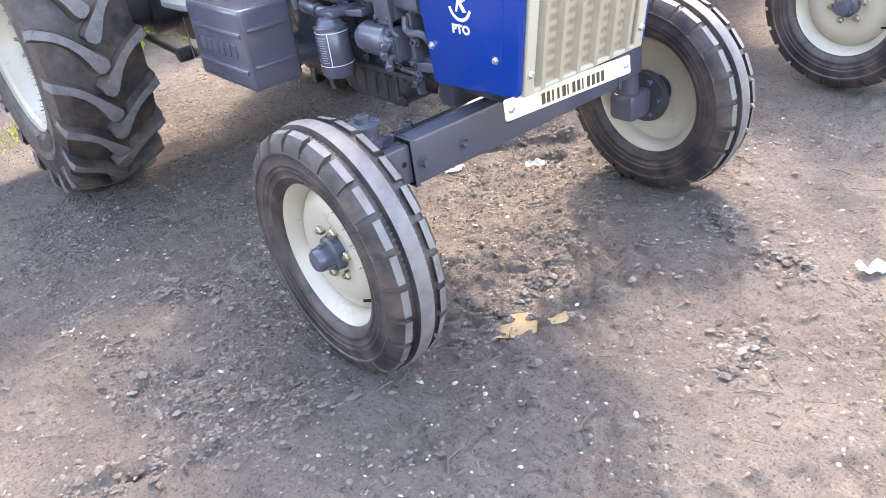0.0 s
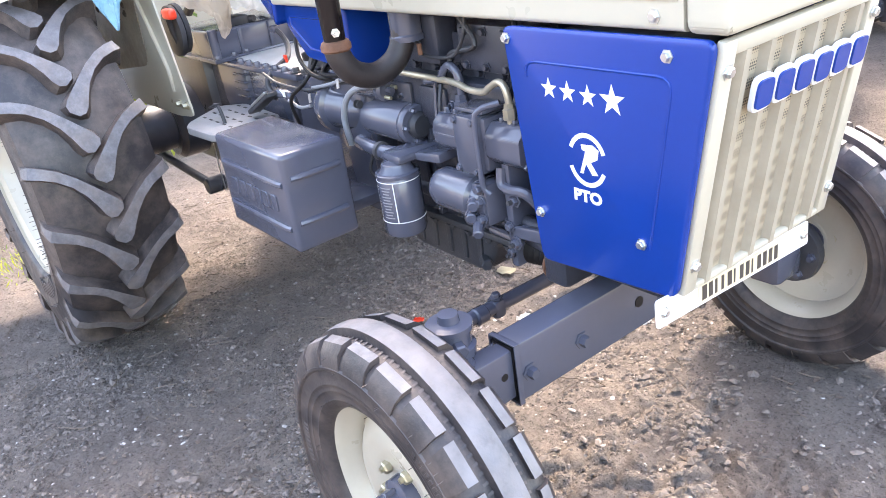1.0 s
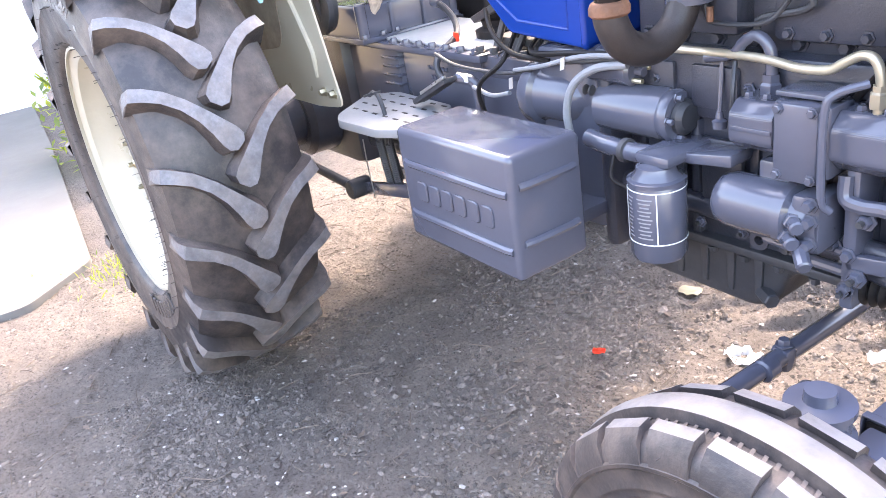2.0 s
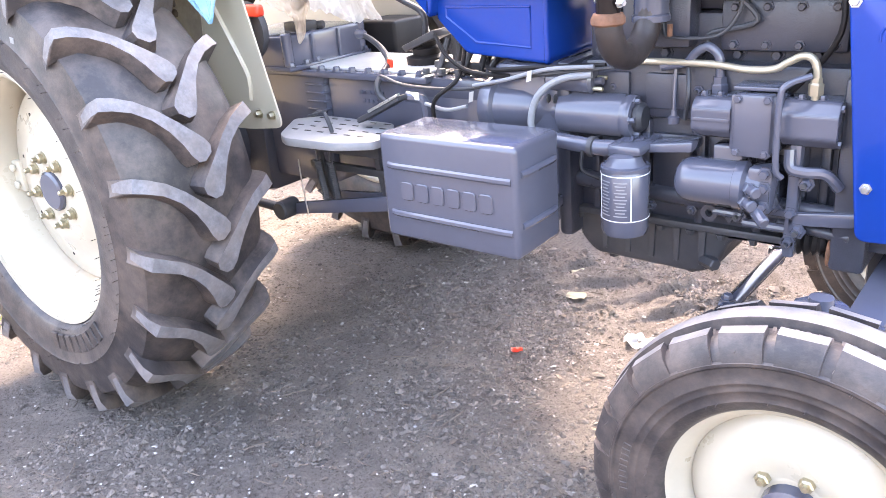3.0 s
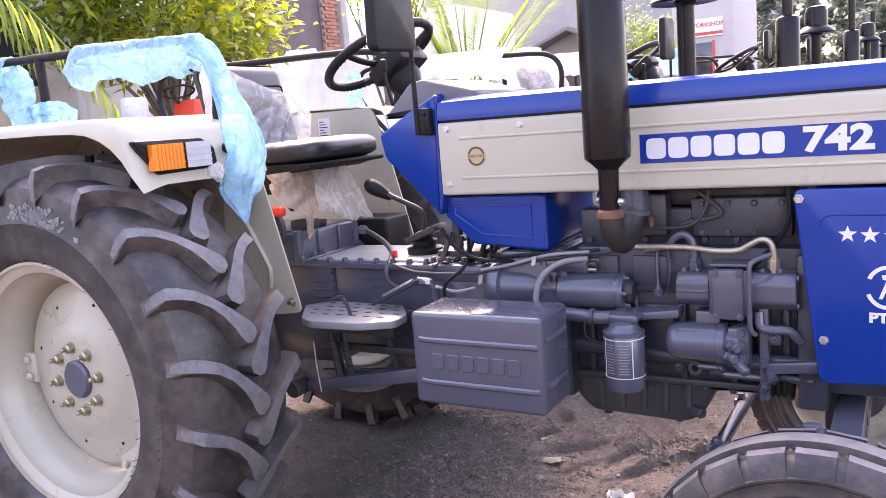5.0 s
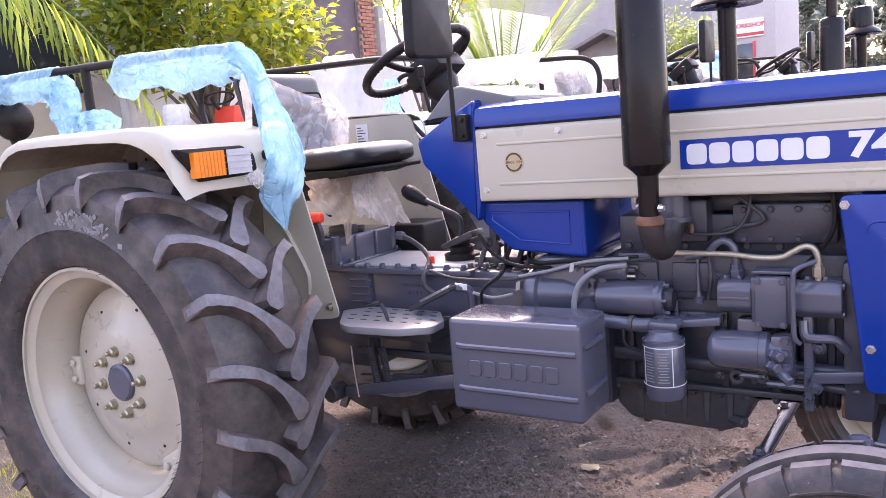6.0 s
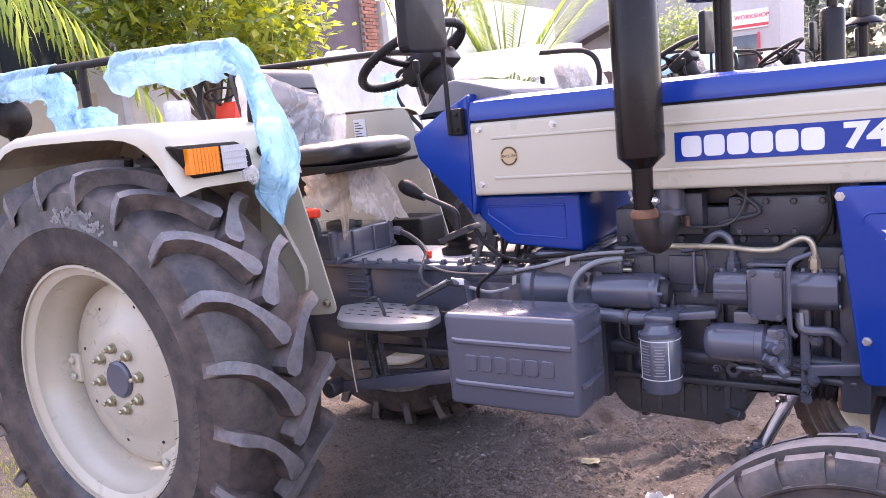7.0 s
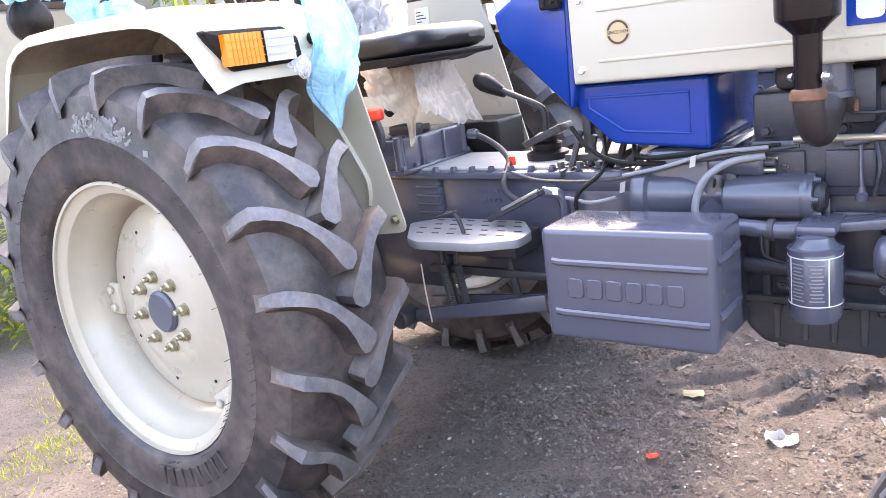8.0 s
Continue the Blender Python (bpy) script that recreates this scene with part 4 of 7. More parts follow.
part("manifold_flange", fl, GREY, tractor)
pc = lathe([(0.025, 1.44), (0.025, 1.640), (0.030, 1.645), (0.030, 1.652), (0.096, 1.648), (0.098, 1.655), (0.090, 1.668), (0.060, 1.690), (0.058, 1.76), (0.05, 1.79), (0, 1.80)], (1.66, 0.12, 0), "z", 36)
part("air_cleaner", pc, STACK, tractor, "black pre-cleaner stack with a wide bowl rim")

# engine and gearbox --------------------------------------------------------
engine = part("engine_block", box(1.36, 2.03, -0.14, 0.14, 0.60, 0.98, 0.012), SHADED_CAST, tractor, "grey painted cast engine block")
part("block_deck", box(1.40, 2.02, -0.155, 0.155, 0.86, 0.99, 0.012), SHADED_CAST, engine)
part("rear_flange", box(1.345, 1.385, -0.20, 0.20, 0.55, 0.99, 0.015), SHADED_CAST, engine)
part("timing_case", box(1.98, 2.05, -0.20, 0.17, 0.58, 0.98, 0.012), SHADED_CAST, engine)
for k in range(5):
    part("block_rib", box(1.42 + k * 0.13, 1.44 + k * 0.13, -0.157, 0.157, 0.62, 0.858, 0.006), SHADED_CAST, engine)
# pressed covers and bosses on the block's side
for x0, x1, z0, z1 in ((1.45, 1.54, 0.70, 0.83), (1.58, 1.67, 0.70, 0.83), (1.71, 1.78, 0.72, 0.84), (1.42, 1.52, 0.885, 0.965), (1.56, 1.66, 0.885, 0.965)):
    part("side_cover", box(x0, x1, -0.164, -0.150, z0, z1, 0.005), SHADED_CAST, engine)
hd = box(1.40, 2.02, -0.12, 0.12, 0.985, 1.09, 0.008)
join(hd, box(1.44, 1.98, -0.10, 0.10, 1.09, 1.15, 0.02))
join(hd, box(1.50, 1.66, -0.165, -0.10, 1.02, 1.135, 0.010))
join(hd, box(1.72, 1.97, -0.155, -0.10, 1.015, 1.12, 0.010))
for k in range(8):
    join(hd, bolt((1.43 + k * 0.08, -0.12, 1.005), (0, -1, 0), 0.011, 0.012))
for k in range(4):
    join(hd, bolt((1.75 + k * 0.065, -0.155, 1.105), (0, -1, 0), 0.008, 0.009))
    join(hd, bolt((1.75 + k * 0.065, -0.155, 1.03), (0, -1, 0), 0.008, 0.009))
part("cylinder_head", hd, SHADED_CAST, engine)
sump = prism(rounded([(1.372, 0.61), (1.374, 0.540), (1.418, 0.496), (1.683, 0.489), (1.732, 0.512), (1.760, 0.588), (1.98, 0.600), (1.98, 0.61)], 0.02), "xz", -0.145, 0.145, 0.014, 3)
join(sump, box(1.36, 2.0, -0.165, 0.165, 0.606, 0.624, 0.004))
for k in range(5):
    join(sump, prism(rounded([(1.44 + k * 0.062, 0.605), (1.444 + k * 0.062, 0.515), (1.456 + k * 0.062, 0.515), (1.460 + k * 0.062, 0.605)], 0.003), "xz", -0.151, -0.140, 0.002))
for k in range(9):
    join(sump, bolt((1.385 + k * 0.072, -0.156, 0.606), (0, 0, -1), 0.009, 0.012))
for x in (1.45, 1.66):
    join(sump, bolt((x, -0.10, 0.492), (0, 0, -1), 0.014, 0.014))
join(sump, cyl(0.016, (1.70, -0.14, 0.53), (1.74, -0.165, 0.53), 6, 0.003))
part("oil_pan", sump, DARK, engine, "dark oil pan")
fil = lathe([(0, 0.616), (0.040, 0.616), (0.050, 0.621), (0.054, 0.632), (0.054, 0.772), (0.050, 0.778), (0.047, 0.784), (0.040, 0.792), (0.037, 0.803), (0.026, 0.808), (0, 0.809)], (1.560, -0.265, 0), "z", 36)
oilf = part("oil_filter", fil, GREY, tractor, "grey spin-on oil filter with a printed label")
for a0, w, rows_ in ((-2.05, 0.58, 11), (-1.32, 0.60, 11), (-2.85, 0.55, 9)):
    lab = bmesh.new()
    for k in range(rows_):
        z, cut = 0.752 - k * 0.0078, 0.95 - 0.45 * ((k * 7) % 5) / 5
        vs = []
        for i in range(6):
            a = a0 + w * cut * (i / 5 - 0.5)
            vs.append([lab.verts.new((1.560 + 0.0546 * math.cos(a), -0.265 + 0.0546 * math.sin(a), z + d)) for d in (-0.0014, 0.0014)])
        for p, q in zip(vs, vs[1:]):
            lab.faces.new((p[0], q[0], q[1], p[1]))
    part("label_print", lab, HOSE, oilf, "rows of pale print")
for z in (0.660, 0.764):
    part("label_line", lathe([(0.0541, z), (0.0547, z), (0.0547, z + 0.0022), (0.0541, z + 0.0022)], (1.560, -0.265, 0), "z", 36, close=True), WHITE, oilf)
hdr = box(1.522, 1.605, -0.285, -0.14, 0.804, 0.828, 0.010)
join(hdr, prism([(1.58, 0.800), (1.59, 0.822), (1.70, 0.836), (1.70, 0.812)], "xz", -0.235, -0.17, 0.005))
part("filter_head", hdr, GREY, tractor)
part("filter_cap_ring", lathe([(0.050, 0.770), (0.0555, 0.772), (0.0555, 0.780), (0.050, 0.783)], (1.560, -0.265, 0), "z", 36), GREY, oilf)
for a in (-1.78 - 0.60, -1.78 + 0.90):
    edge_ = box(-0.0012, 0.0012, -0.0552, -0.0542, 0.660, 0.766, 0)
    bmesh.ops.transform(edge_, matrix=Matrix.Translation((1.560, -0.265, 0)) @ Matrix.Rotation(a + math.pi / 2, 4, "Z"), verts=edge_.verts)
    part("label_line", edge_, WHITE, oilf)
part("coolant_hose", tube([(1.36, -0.235, 0.812), (1.42, -0.245, 0.810), (1.48, -0.243, 0.806), (1.53, -0.235, 0.806)], 0.0195, 16), GREY, tractor)
part("hose_clamp", lathe([(0.020, -0.007), (0.024, -0.006), (0.024, 0.006), (0.020, 0.007)], (1.468, -0.244, 0.807), "x", 20), DARK, tractor)

st = lathe([(0, 1.352), (0.046, 1.353), (0.0515, 1.358), (0.0515, 1.515), (0.0500, 1.518), (0.0500, 1.521), (0.0515, 1.524), (0.0515, 1.536), (0.047, 1.543), (0.024, 1.545), (0.020, 1.556), (0, 1.557)], (0, -0.172, 0.866), "x", 36)
starter = part("starter_motor", st, GREY, tractor, "grey cylindrical starter motor")
part("drive_housing", lathe([(0.074, 1.14), (0.078, 1.15), (0.078, 1.175), (0.066, 1.182), (0.062, 1.20), (0.060, 1.255), (0.052, 1.285), (0.036, 1.312), (0.034, 1.352)], (0, -0.165, 0.868), "x", 36), GREY, starter, "domed grey drive housing")
part("solenoid", lathe([(0, 1.318), (0.026, 1.320), (0.030, 1.325), (0.030, 1.418), (0.031, 1.420), (0.031, 1.436), (0.024, 1.442), (0.009, 1.443), (0.009, 1.462), (0, 1.463)], (0, -0.178, 0.944), "x", 26), GREY, starter)
for dy in (-0.010, 0.012):
    part("terminal", cyl(0.0055, (1.440, -0.178 + dy, 0.938 + dy), (1.466, -0.178 + dy, 0.938 + dy), 8, 0.001), ZINC, starter)
for x in (1.335, 1.352):
    part("mounting_lug", cyl(0.011, (x, -0.215, 0.905), (x + 0.004, -0.215, 0.905), 10, 0.002), DARK, starter)
part("end_cover", lathe([(0.030, 1.543), (0.034, 1.546), (0.034, 1.556), (0.026, 1.566), (0, 1.568)], (0, -0.172, 0.866), "x", 28), DARK, starter, "dark ribbed end cover")
for a in range(5):
    part("through_bolt", bolt((1.543, -0.172 + 0.040 * math.cos(a * 1.257 + 0.6), 0.866 + 0.040 * math.sin(a * 1.257 + 0.6)), (1, 0, 0), 0.0065, 0.012), GREY, starter)
part("starter_cable", tube([(1.30, -0.23, 0.79), (1.30, -0.238, 0.86), (1.325, -0.235, 0.92), (1.38, -0.225, 0.955), (1.45, -0.21, 0.965)], 0.0085, 10), HOSE, tractor, "grey sleeved cable")

can = lathe([(0, 1.662), (0.012, 1.662), (0.034, 1.667), (0.045, 1.676), (0.050, 1.690), (0.051, 1.705), (0.051, 1.795), (0.0545, 1.797), (0.0545, 1.815), (0.044, 1.822), (0.040, 1.87), (0, 1.87)], (0, -0.215, 0.749), "x", 36)
join(can, box(1.822, 1.875, -0.25, -0.13, 0.70, 0.80, 0.01))
for z in (0.72, 0.76, 0.79):
    join(can, bolt((1.86, -0.25, z), (0, -1, 0), 0.010, 0.014))
join(can, cyl(0.013, (1.84, -0.25, 0.715), (1.875, -0.285, 0.695), 10, 0.003))
part("fuel_filter", can, GREY, tractor, "grey round filter canister")

pump = box(1.788, 1.864, -0.250, -0.16, 0.819, 0.948, 0.006)
join(pump, box(1.776, 1.876, -0.232, -0.165, 0.826, 0.944, 0.006))
join(pump, prism(rounded([(-0.150, 0.846), (-0.214, 0.846), (-0.236, 0.866), (-0.236, 0.912), (-0.214, 0.932), (-0.150, 0.932)], 0.006), "yz", 1.694, 1.778, 0.004))
join(pump, box(1.700, 1.776, -0.2385, -0.235, 0.884, 0.892, 0.001))
join(pump, prism(rounded([(-0.150, 0.842), (-0.214, 0.842), (-0.238, 0.864), (-0.238, 0.912), (-0.214, 0.936), (-0.150, 0.936)], 0.006), "yz", 1.876, 1.984, 0.004))
for z in (0.855, 0.925):
    join(pump, cyl(0.008, (1.984, -0.222, z), (1.990, -0.222, z), 6, 0.001))
join(pump, box(1.735, 1.80, -0.21, -0.14, 0.70, 0.83, 0.008))
join(pump, box(1.893, 1.917, -0.215, -0.14, 0.60, 0.86, 0.006))
for x, z in ((1.797, 0.938), (1.855, 0.938), (1.797, 0.829), (1.855, 0.829)):
    join(pump, bolt((x, -0.250, z), (0, -1, 0), 0.007, 0.006))
for x in (1.700, 1.734):
    join(pump, bolt((x + 0.010, -0.200, 0.932), (0, 0, 1), 0.007, 0.008))
for x in (1.905, 1.945):
    join(pump, bolt((x, -0.205, 0.936), (0, 0, 1), 0.007, 0.008))
for x, z in ((1.905, 0.64), (1.905, 0.70), (1.905, 0.79)):
    join(pump, bolt((x, -0.215, z), (0, -1, 0), 0.010, 0.010))
part("hydraulic_pump", pump, GREY, tractor, "grey block-shaped hydraulic pump")
part("pump_strap", tube([(1.892, -0.250, 0.785), (1.882, -0.258, 0.800), (1.880, -0.260, 0.84), (1.880, -0.260, 0.945), (1.890, -0.252, 0.972), (1.925, -0.225, 0.985)], 0.0065, 10), GREY, tractor)
part("suction_elbow", tube([(1.729, -0.168, 0.93), (1.729, -0.168, 0.985), (1.722, -0.168, 1.012), (1.700, -0.168, 1.026), (1.676, -0.168, 1.014), (1.655, -0.168, 0.992), (1.60, -0.168, 0.982)], 0.0105, 12), GREY, tractor)
part("elbow_nut", lathe([(0.018, 0.930), (0.019, 0.934), (0.019, 0.948), (0.015, 0.952), (0.015, 0.965)], (1.729, -0.168, 0), "z", 6), GREY, tractor)
part("pressure_pipe", tube([(1.930, -0.205, 0.935), (1.931, -0.206, 0.985), (1.921, -0.206, 1.013), (1.900, -0.204, 1.018), (1.872, -0.202, 1.004), (1.845, -0.198, 0.990), (1.79, -0.19, 0.986), (1.70, -0.175, 0.992), (1.50, -0.17, 0.992)], 0.0078, 12), BRASS, tractor, "tan metal pressure pipe")
part("pipe_nut", lathe([(0.0135, 0.944), (0.0145, 0.947), (0.0145, 0.966), (0.011, 0.969), (0.011, 0.978)], (1.930, -0.205, 0), "z", 6), BRASS, tractor)
part("dipstick", tube([(1.82, -0.145, 0.88), (1.955, -0.20, 1.04), (1.965, -0.20, 1.15)], 0.006, 8), BLACK, tractor)
low = cyl(0.022, (1.36, -0.155, 0.70), (2.0, -0.155, 0.665), 14, 0.004)
for k in range(6):
    join(low, bolt((1.72 + k * 0.05, -0.17, 0.655), (0, -1, 0), 0.009, 0.012))
join(low, cyl(0.016, (1.87, -0.17, 0.70), (2.02, -0.19, 0.70), 12, 0.003))
join(low, cyl(0.013, (1.87, -0.17, 0.66), (2.02, -0.19, 0.655), 12, 0.003))
part("engine_rail", low, SHADED_CAST, tractor)
# small fittings round the pump and the filters
boot_ = lathe([(0.018, 1.905), (0.030, 1.91), (0.034, 1.918), (0.024, 1.925), (0.033, 1.933), (0.023, 1.940), (0.031, 1.948), (0.022, 1.955), (0.028, 1.963), (0.018, 1.972)], (0, -0.165, 0.628), "x", 20)
part("rubber_boot", boot_, BLACK, tractor, "black ribbed rubber boot")
part("rust_ring", lathe([(0.016, 1.974), (0.034, 1.976), (0.036, 1.982), (0.030, 1.986)], (0, -0.165, 0.612), "x", 20), RUST, tractor)
for a, b in (((1.825, -0.245, 0.754), (1.852, -0.272, 0.752)), ((1.818, -0.248, 0.727), (1.846, -0.276, 0.724))):
    fit_ = cyl(0.013, a, b, 12, 0.003)
    join(fit_, cyl(0.017, a, Vector(a).lerp(Vector(b), 0.45), 6, 0.002))
    part("banjo_fitting", fit_, GREY, tractor)
for x, y, z, r in ((1.853, -0.205, 0.737, 0.016), (1.922, -0.215, 0.664, 0.012), (1.931, -0.215, 0.768, 0.012), (1.903, -0.215, 0.633, 0.010), (1.866, -0.19, 0.700, 0.011), (1.79, -0.185, 0.668, 0.012), (1.68, -0.17, 0.660, 0.009), (1.58, -0.165, 0.655, 0.009), (1.47, -0.165, 0.655, 0.009), (1.62, -0.158, 0.80, 0.009), (1.68, -0.158, 0.93, 0.009), (1.48, -0.158, 0.93, 0.009)):
    part("hex_nut", bolt((x, y, z), (0, -1, 0), r, r), GREY, tractor)
    part("stud", cyl(r * 0.45, (x, y, z), (x, y - r * 2.0, z), 8), DARK, tractor)
for z, x0, x1 in ((0.690, 1.815, 1.895), (0.655, 1.800, 1.895), (0.672, 1.735, 1.80)):
    part("push_rod", cyl(0.010, (x0, -0.185, z), (x1, -0.19, z), 10, 0.002), GREY, tractor)
part("drain_hole", lathe([(0.009, 0.0), (0.018, 0.0), (0.019, -0.012), (0.009, -0.012)], (1.728, -0.182, 0.667), "y", 18, close=True), SHADED_CAST, tractor)
part("side_arm", prism(rounded([(1.90, 0.700), (2.03, 0.715), (2.03, 0.685), (1.90, 0.672)], 0.006), "xz", -0.215, -0.195, 0.003), GREY, tractor)
part("drain_elbow", tube([(1.895, -0.215, 0.835), (1.900, -0.222, 0.800), (1.925, -0.222, 0.792), (1.965, -0.215, 0.790), (1.99, -0.20, 0.76)], 0.012, 10), GREY, tractor)
part("injector_line", tube([(1.60, -0.165, 1.12), (1.605, -0.175, 1.06), (1.63, -0.178, 1.045), (1.72, -0.175, 1.05), (1.76, -0.17, 1.09), (1.77, -0.165, 1.14)], 0.0045, 8), DARK, tractor)
part("injector_line", tube([(1.63, -0.165, 0.985), (1.632, -0.172, 0.93), (1.635, -0.18, 0.88)], 0.0045, 8), GREY, tractor)
part("sensor", lathe([(0, 0.858), (0.013, 0.86), (0.014, 0.874), (0.008, 0.878), (0.006, 0.89)], (1.635, -0.18, 0), "z", 12), GREY, tractor)
part("pump_gasket_plate", box(1.780, 1.873, -0.232, -0.165, 0.952, 0.960, 0.002), GREY, tractor)
part("rusty_stud", cyl(0.006, (1.625, -0.19, 1.050), (1.625, -0.19, 1.075), 8), RUST, tractor)

gearbox = part("gearbox", box(0.50, 1.20, -0.140, 0.140, 0.60, 0.912, 0.02), GREY, tractor, "grey cast gearbox housing")
part("clutch_housing", box(1.16, 1.36, -0.20, 0.20, 0.58, 0.985, 0.03), GREY, gearbox)
part("rear_case", box(0.10, 0.50, -0.15, 0.15, 0.56, 0.925, 0.02), GREY, gearbox)
part("top_flange", box(0.14, 0.92, -0.166, 0.166, 0.906, 0.927, 0.006), GREY, gearbox)
part("front_shoulder", box(0.88, 1.18, -0.145, 0.145, 0.86, 0.925, 0.02), GREY, gearbox)
for k in range(7):
    part("flange_bolt", bolt((0.50 + k * 0.065, -0.152, 0.927), (0, 0, 1), 0.011, 0.012), GREY, gearbox)
for k in range(4):
    part("cooling_rib", box(0.42, 0.50, -0.158, -0.13, 0.80 + k * 0.026, 0.808 + k * 0.026, 0.002), GREY, gearbox)
for k in range(6):
    part("cast_mark", box(0.640 + k * 0.017, 0.652 + k * 0.017, -0.1435, -0.139, 0.862, 0.873, 0.001, 1), GREY, gearbox)
for k in range(4):
    part("cast_mark", box(0.648 + k * 0.017, 0.660 + k * 0.017, -0.1435, -0.139, 0.836, 0.846, 0.001, 1), GREY, gearbox)
join_lid = box(0.43, 0.90, -0.136, 0.136, 0.9265, 0.934, 0.003)
part("gearbox_lid", join_lid, material("dusty_lid", (0.36, 0.35, 0.34), 0.6, vary=0.12, dirt=(0.45, 0.43, 0.40), dirt_amount=0.5), gearbox, "dusty pale gearbox cover plate")
lift = part("lift_cover", box(0.06, 0.412, -0.200, 0.145, 0.928, 1.034, 0.012, 3), GREY, gearbox, "ribbed grey hydraulic lift cover")
part("cover_foot", box(0.05, 0.428, -0.212, 0.156, 0.927, 0.942, 0.004), GREY, lift)
for y in (-0.095, 0.022):
    part("cover_rib", box(0.408, 0.421, y - 0.007, y + 0.007, 0.938, 1.028, 0.004), GREY, lift)
part("corner_post", cyl(0.017, (0.402, 0.134, 0.938), (0.402, 0.134, 1.040), 14, 0.003), GREY, lift)
part("corner_post", cyl(0.017, (0.402, -0.190, 0.938), (0.402, -0.190, 1.040), 14, 0.003), GREY, lift)
part("valve_block", box(0.30, 0.385, -0.105, -0.035, 1.032, 1.062, 0.006), DARK, lift)
part("valve_stem", cyl(0.012, (0.375, -0.03, 1.045), (0.398, -0.02, 1.045), 12, 0.002), DARK, lift)
for y in (-0.198, -0.135, -0.085, 0.134):
    part("cover_bolt", bolt((0.420, y, 0.942), (0, 0, 1), 0.010, 0.011), GREY, lift)
part("post_nut", bolt((0.402, 0.134, 1.040), (0, 0, 1), 0.009, 0.010), GREY, lift)
ax = cyl(0.095, (0, -0.56, 0.675), (0, 0.56, 0.675), 28, 0.01)
join(ax, cyl(0.14, (0, -0.30, 0.675), (0, 0.30, 0.675), 28, 0.02))
join(ax, box(-0.26, 0.22, -0.19, 0.19, 0.50, 0.96, 0.04))
join(ax, lathe([(0.13, -0.66), (0.13, -0.63), (0.10, -0.60), (0.095, -0.55)], (0, 0, 0.675), "y", 28))
join(ax, lathe([(0.13, 0.66), (0.13, 0.63), (0.10, 0.60), (0.095, 0.55)], (0, 0, 0.675), "y", 28))
part("rear_axle", ax, SHADED_CAST, tractor, "grey rear axle housing")

# battery box -----------------------------------------------------------------
bb = box(1.038, 1.426, -0.505, -0.322, 0.606, 0.866, 0.014, 4)
for z in (0.790, 0.672):
    join(bb, tube([(1.065, -0.503, z + 0.001), (1.085, -0.507, z), (1.395, -0.507, z), (1.412, -0.503, z - 0.001)], 0.0085, 8, 0))
    join(bb, tube([(1.424, -0.485, z + 0.012), (1.428, -0.465, z + 0.012), (1.428, -0.365, z + 0.012), (1.424, -0.345, z + 0.012)], 0.0085, 8, 0))
batt = part("battery_box", bb, GREY, tractor, "grey pressed-steel battery box with embossed marks")
for k in range(6):
    x0 = 1.098 + k * 0.0455
    part("embossed_mark", prism(rounded([(x0, 0.708), (x0 + 0.038, 0.708), (x0 + 0.038, 0.754), (x0, 0.754)], 0.010), "xz", -0.5035, -0.5095, 0.0022, 1), GREY, batt)
part("box_bracket", box(1.10, 1.36, -0.33, -0.15, 0.63, 0.66, 0.004), GREY, tractor)

MUDCLOT = material("dried_mud", (0.11, 0.085, 0.065), 0.95, vary=0.3, bump=0.6)
MUDDY = material("mud_splashed_paint", (0.42, 0.36, 0.28), 0.6, vary=0.2, scale=8, dirt=(0.19, 0.145, 0.11), dirt_amount=0.8, dirt_scale=7, bump=0.4, bump_scale=60)
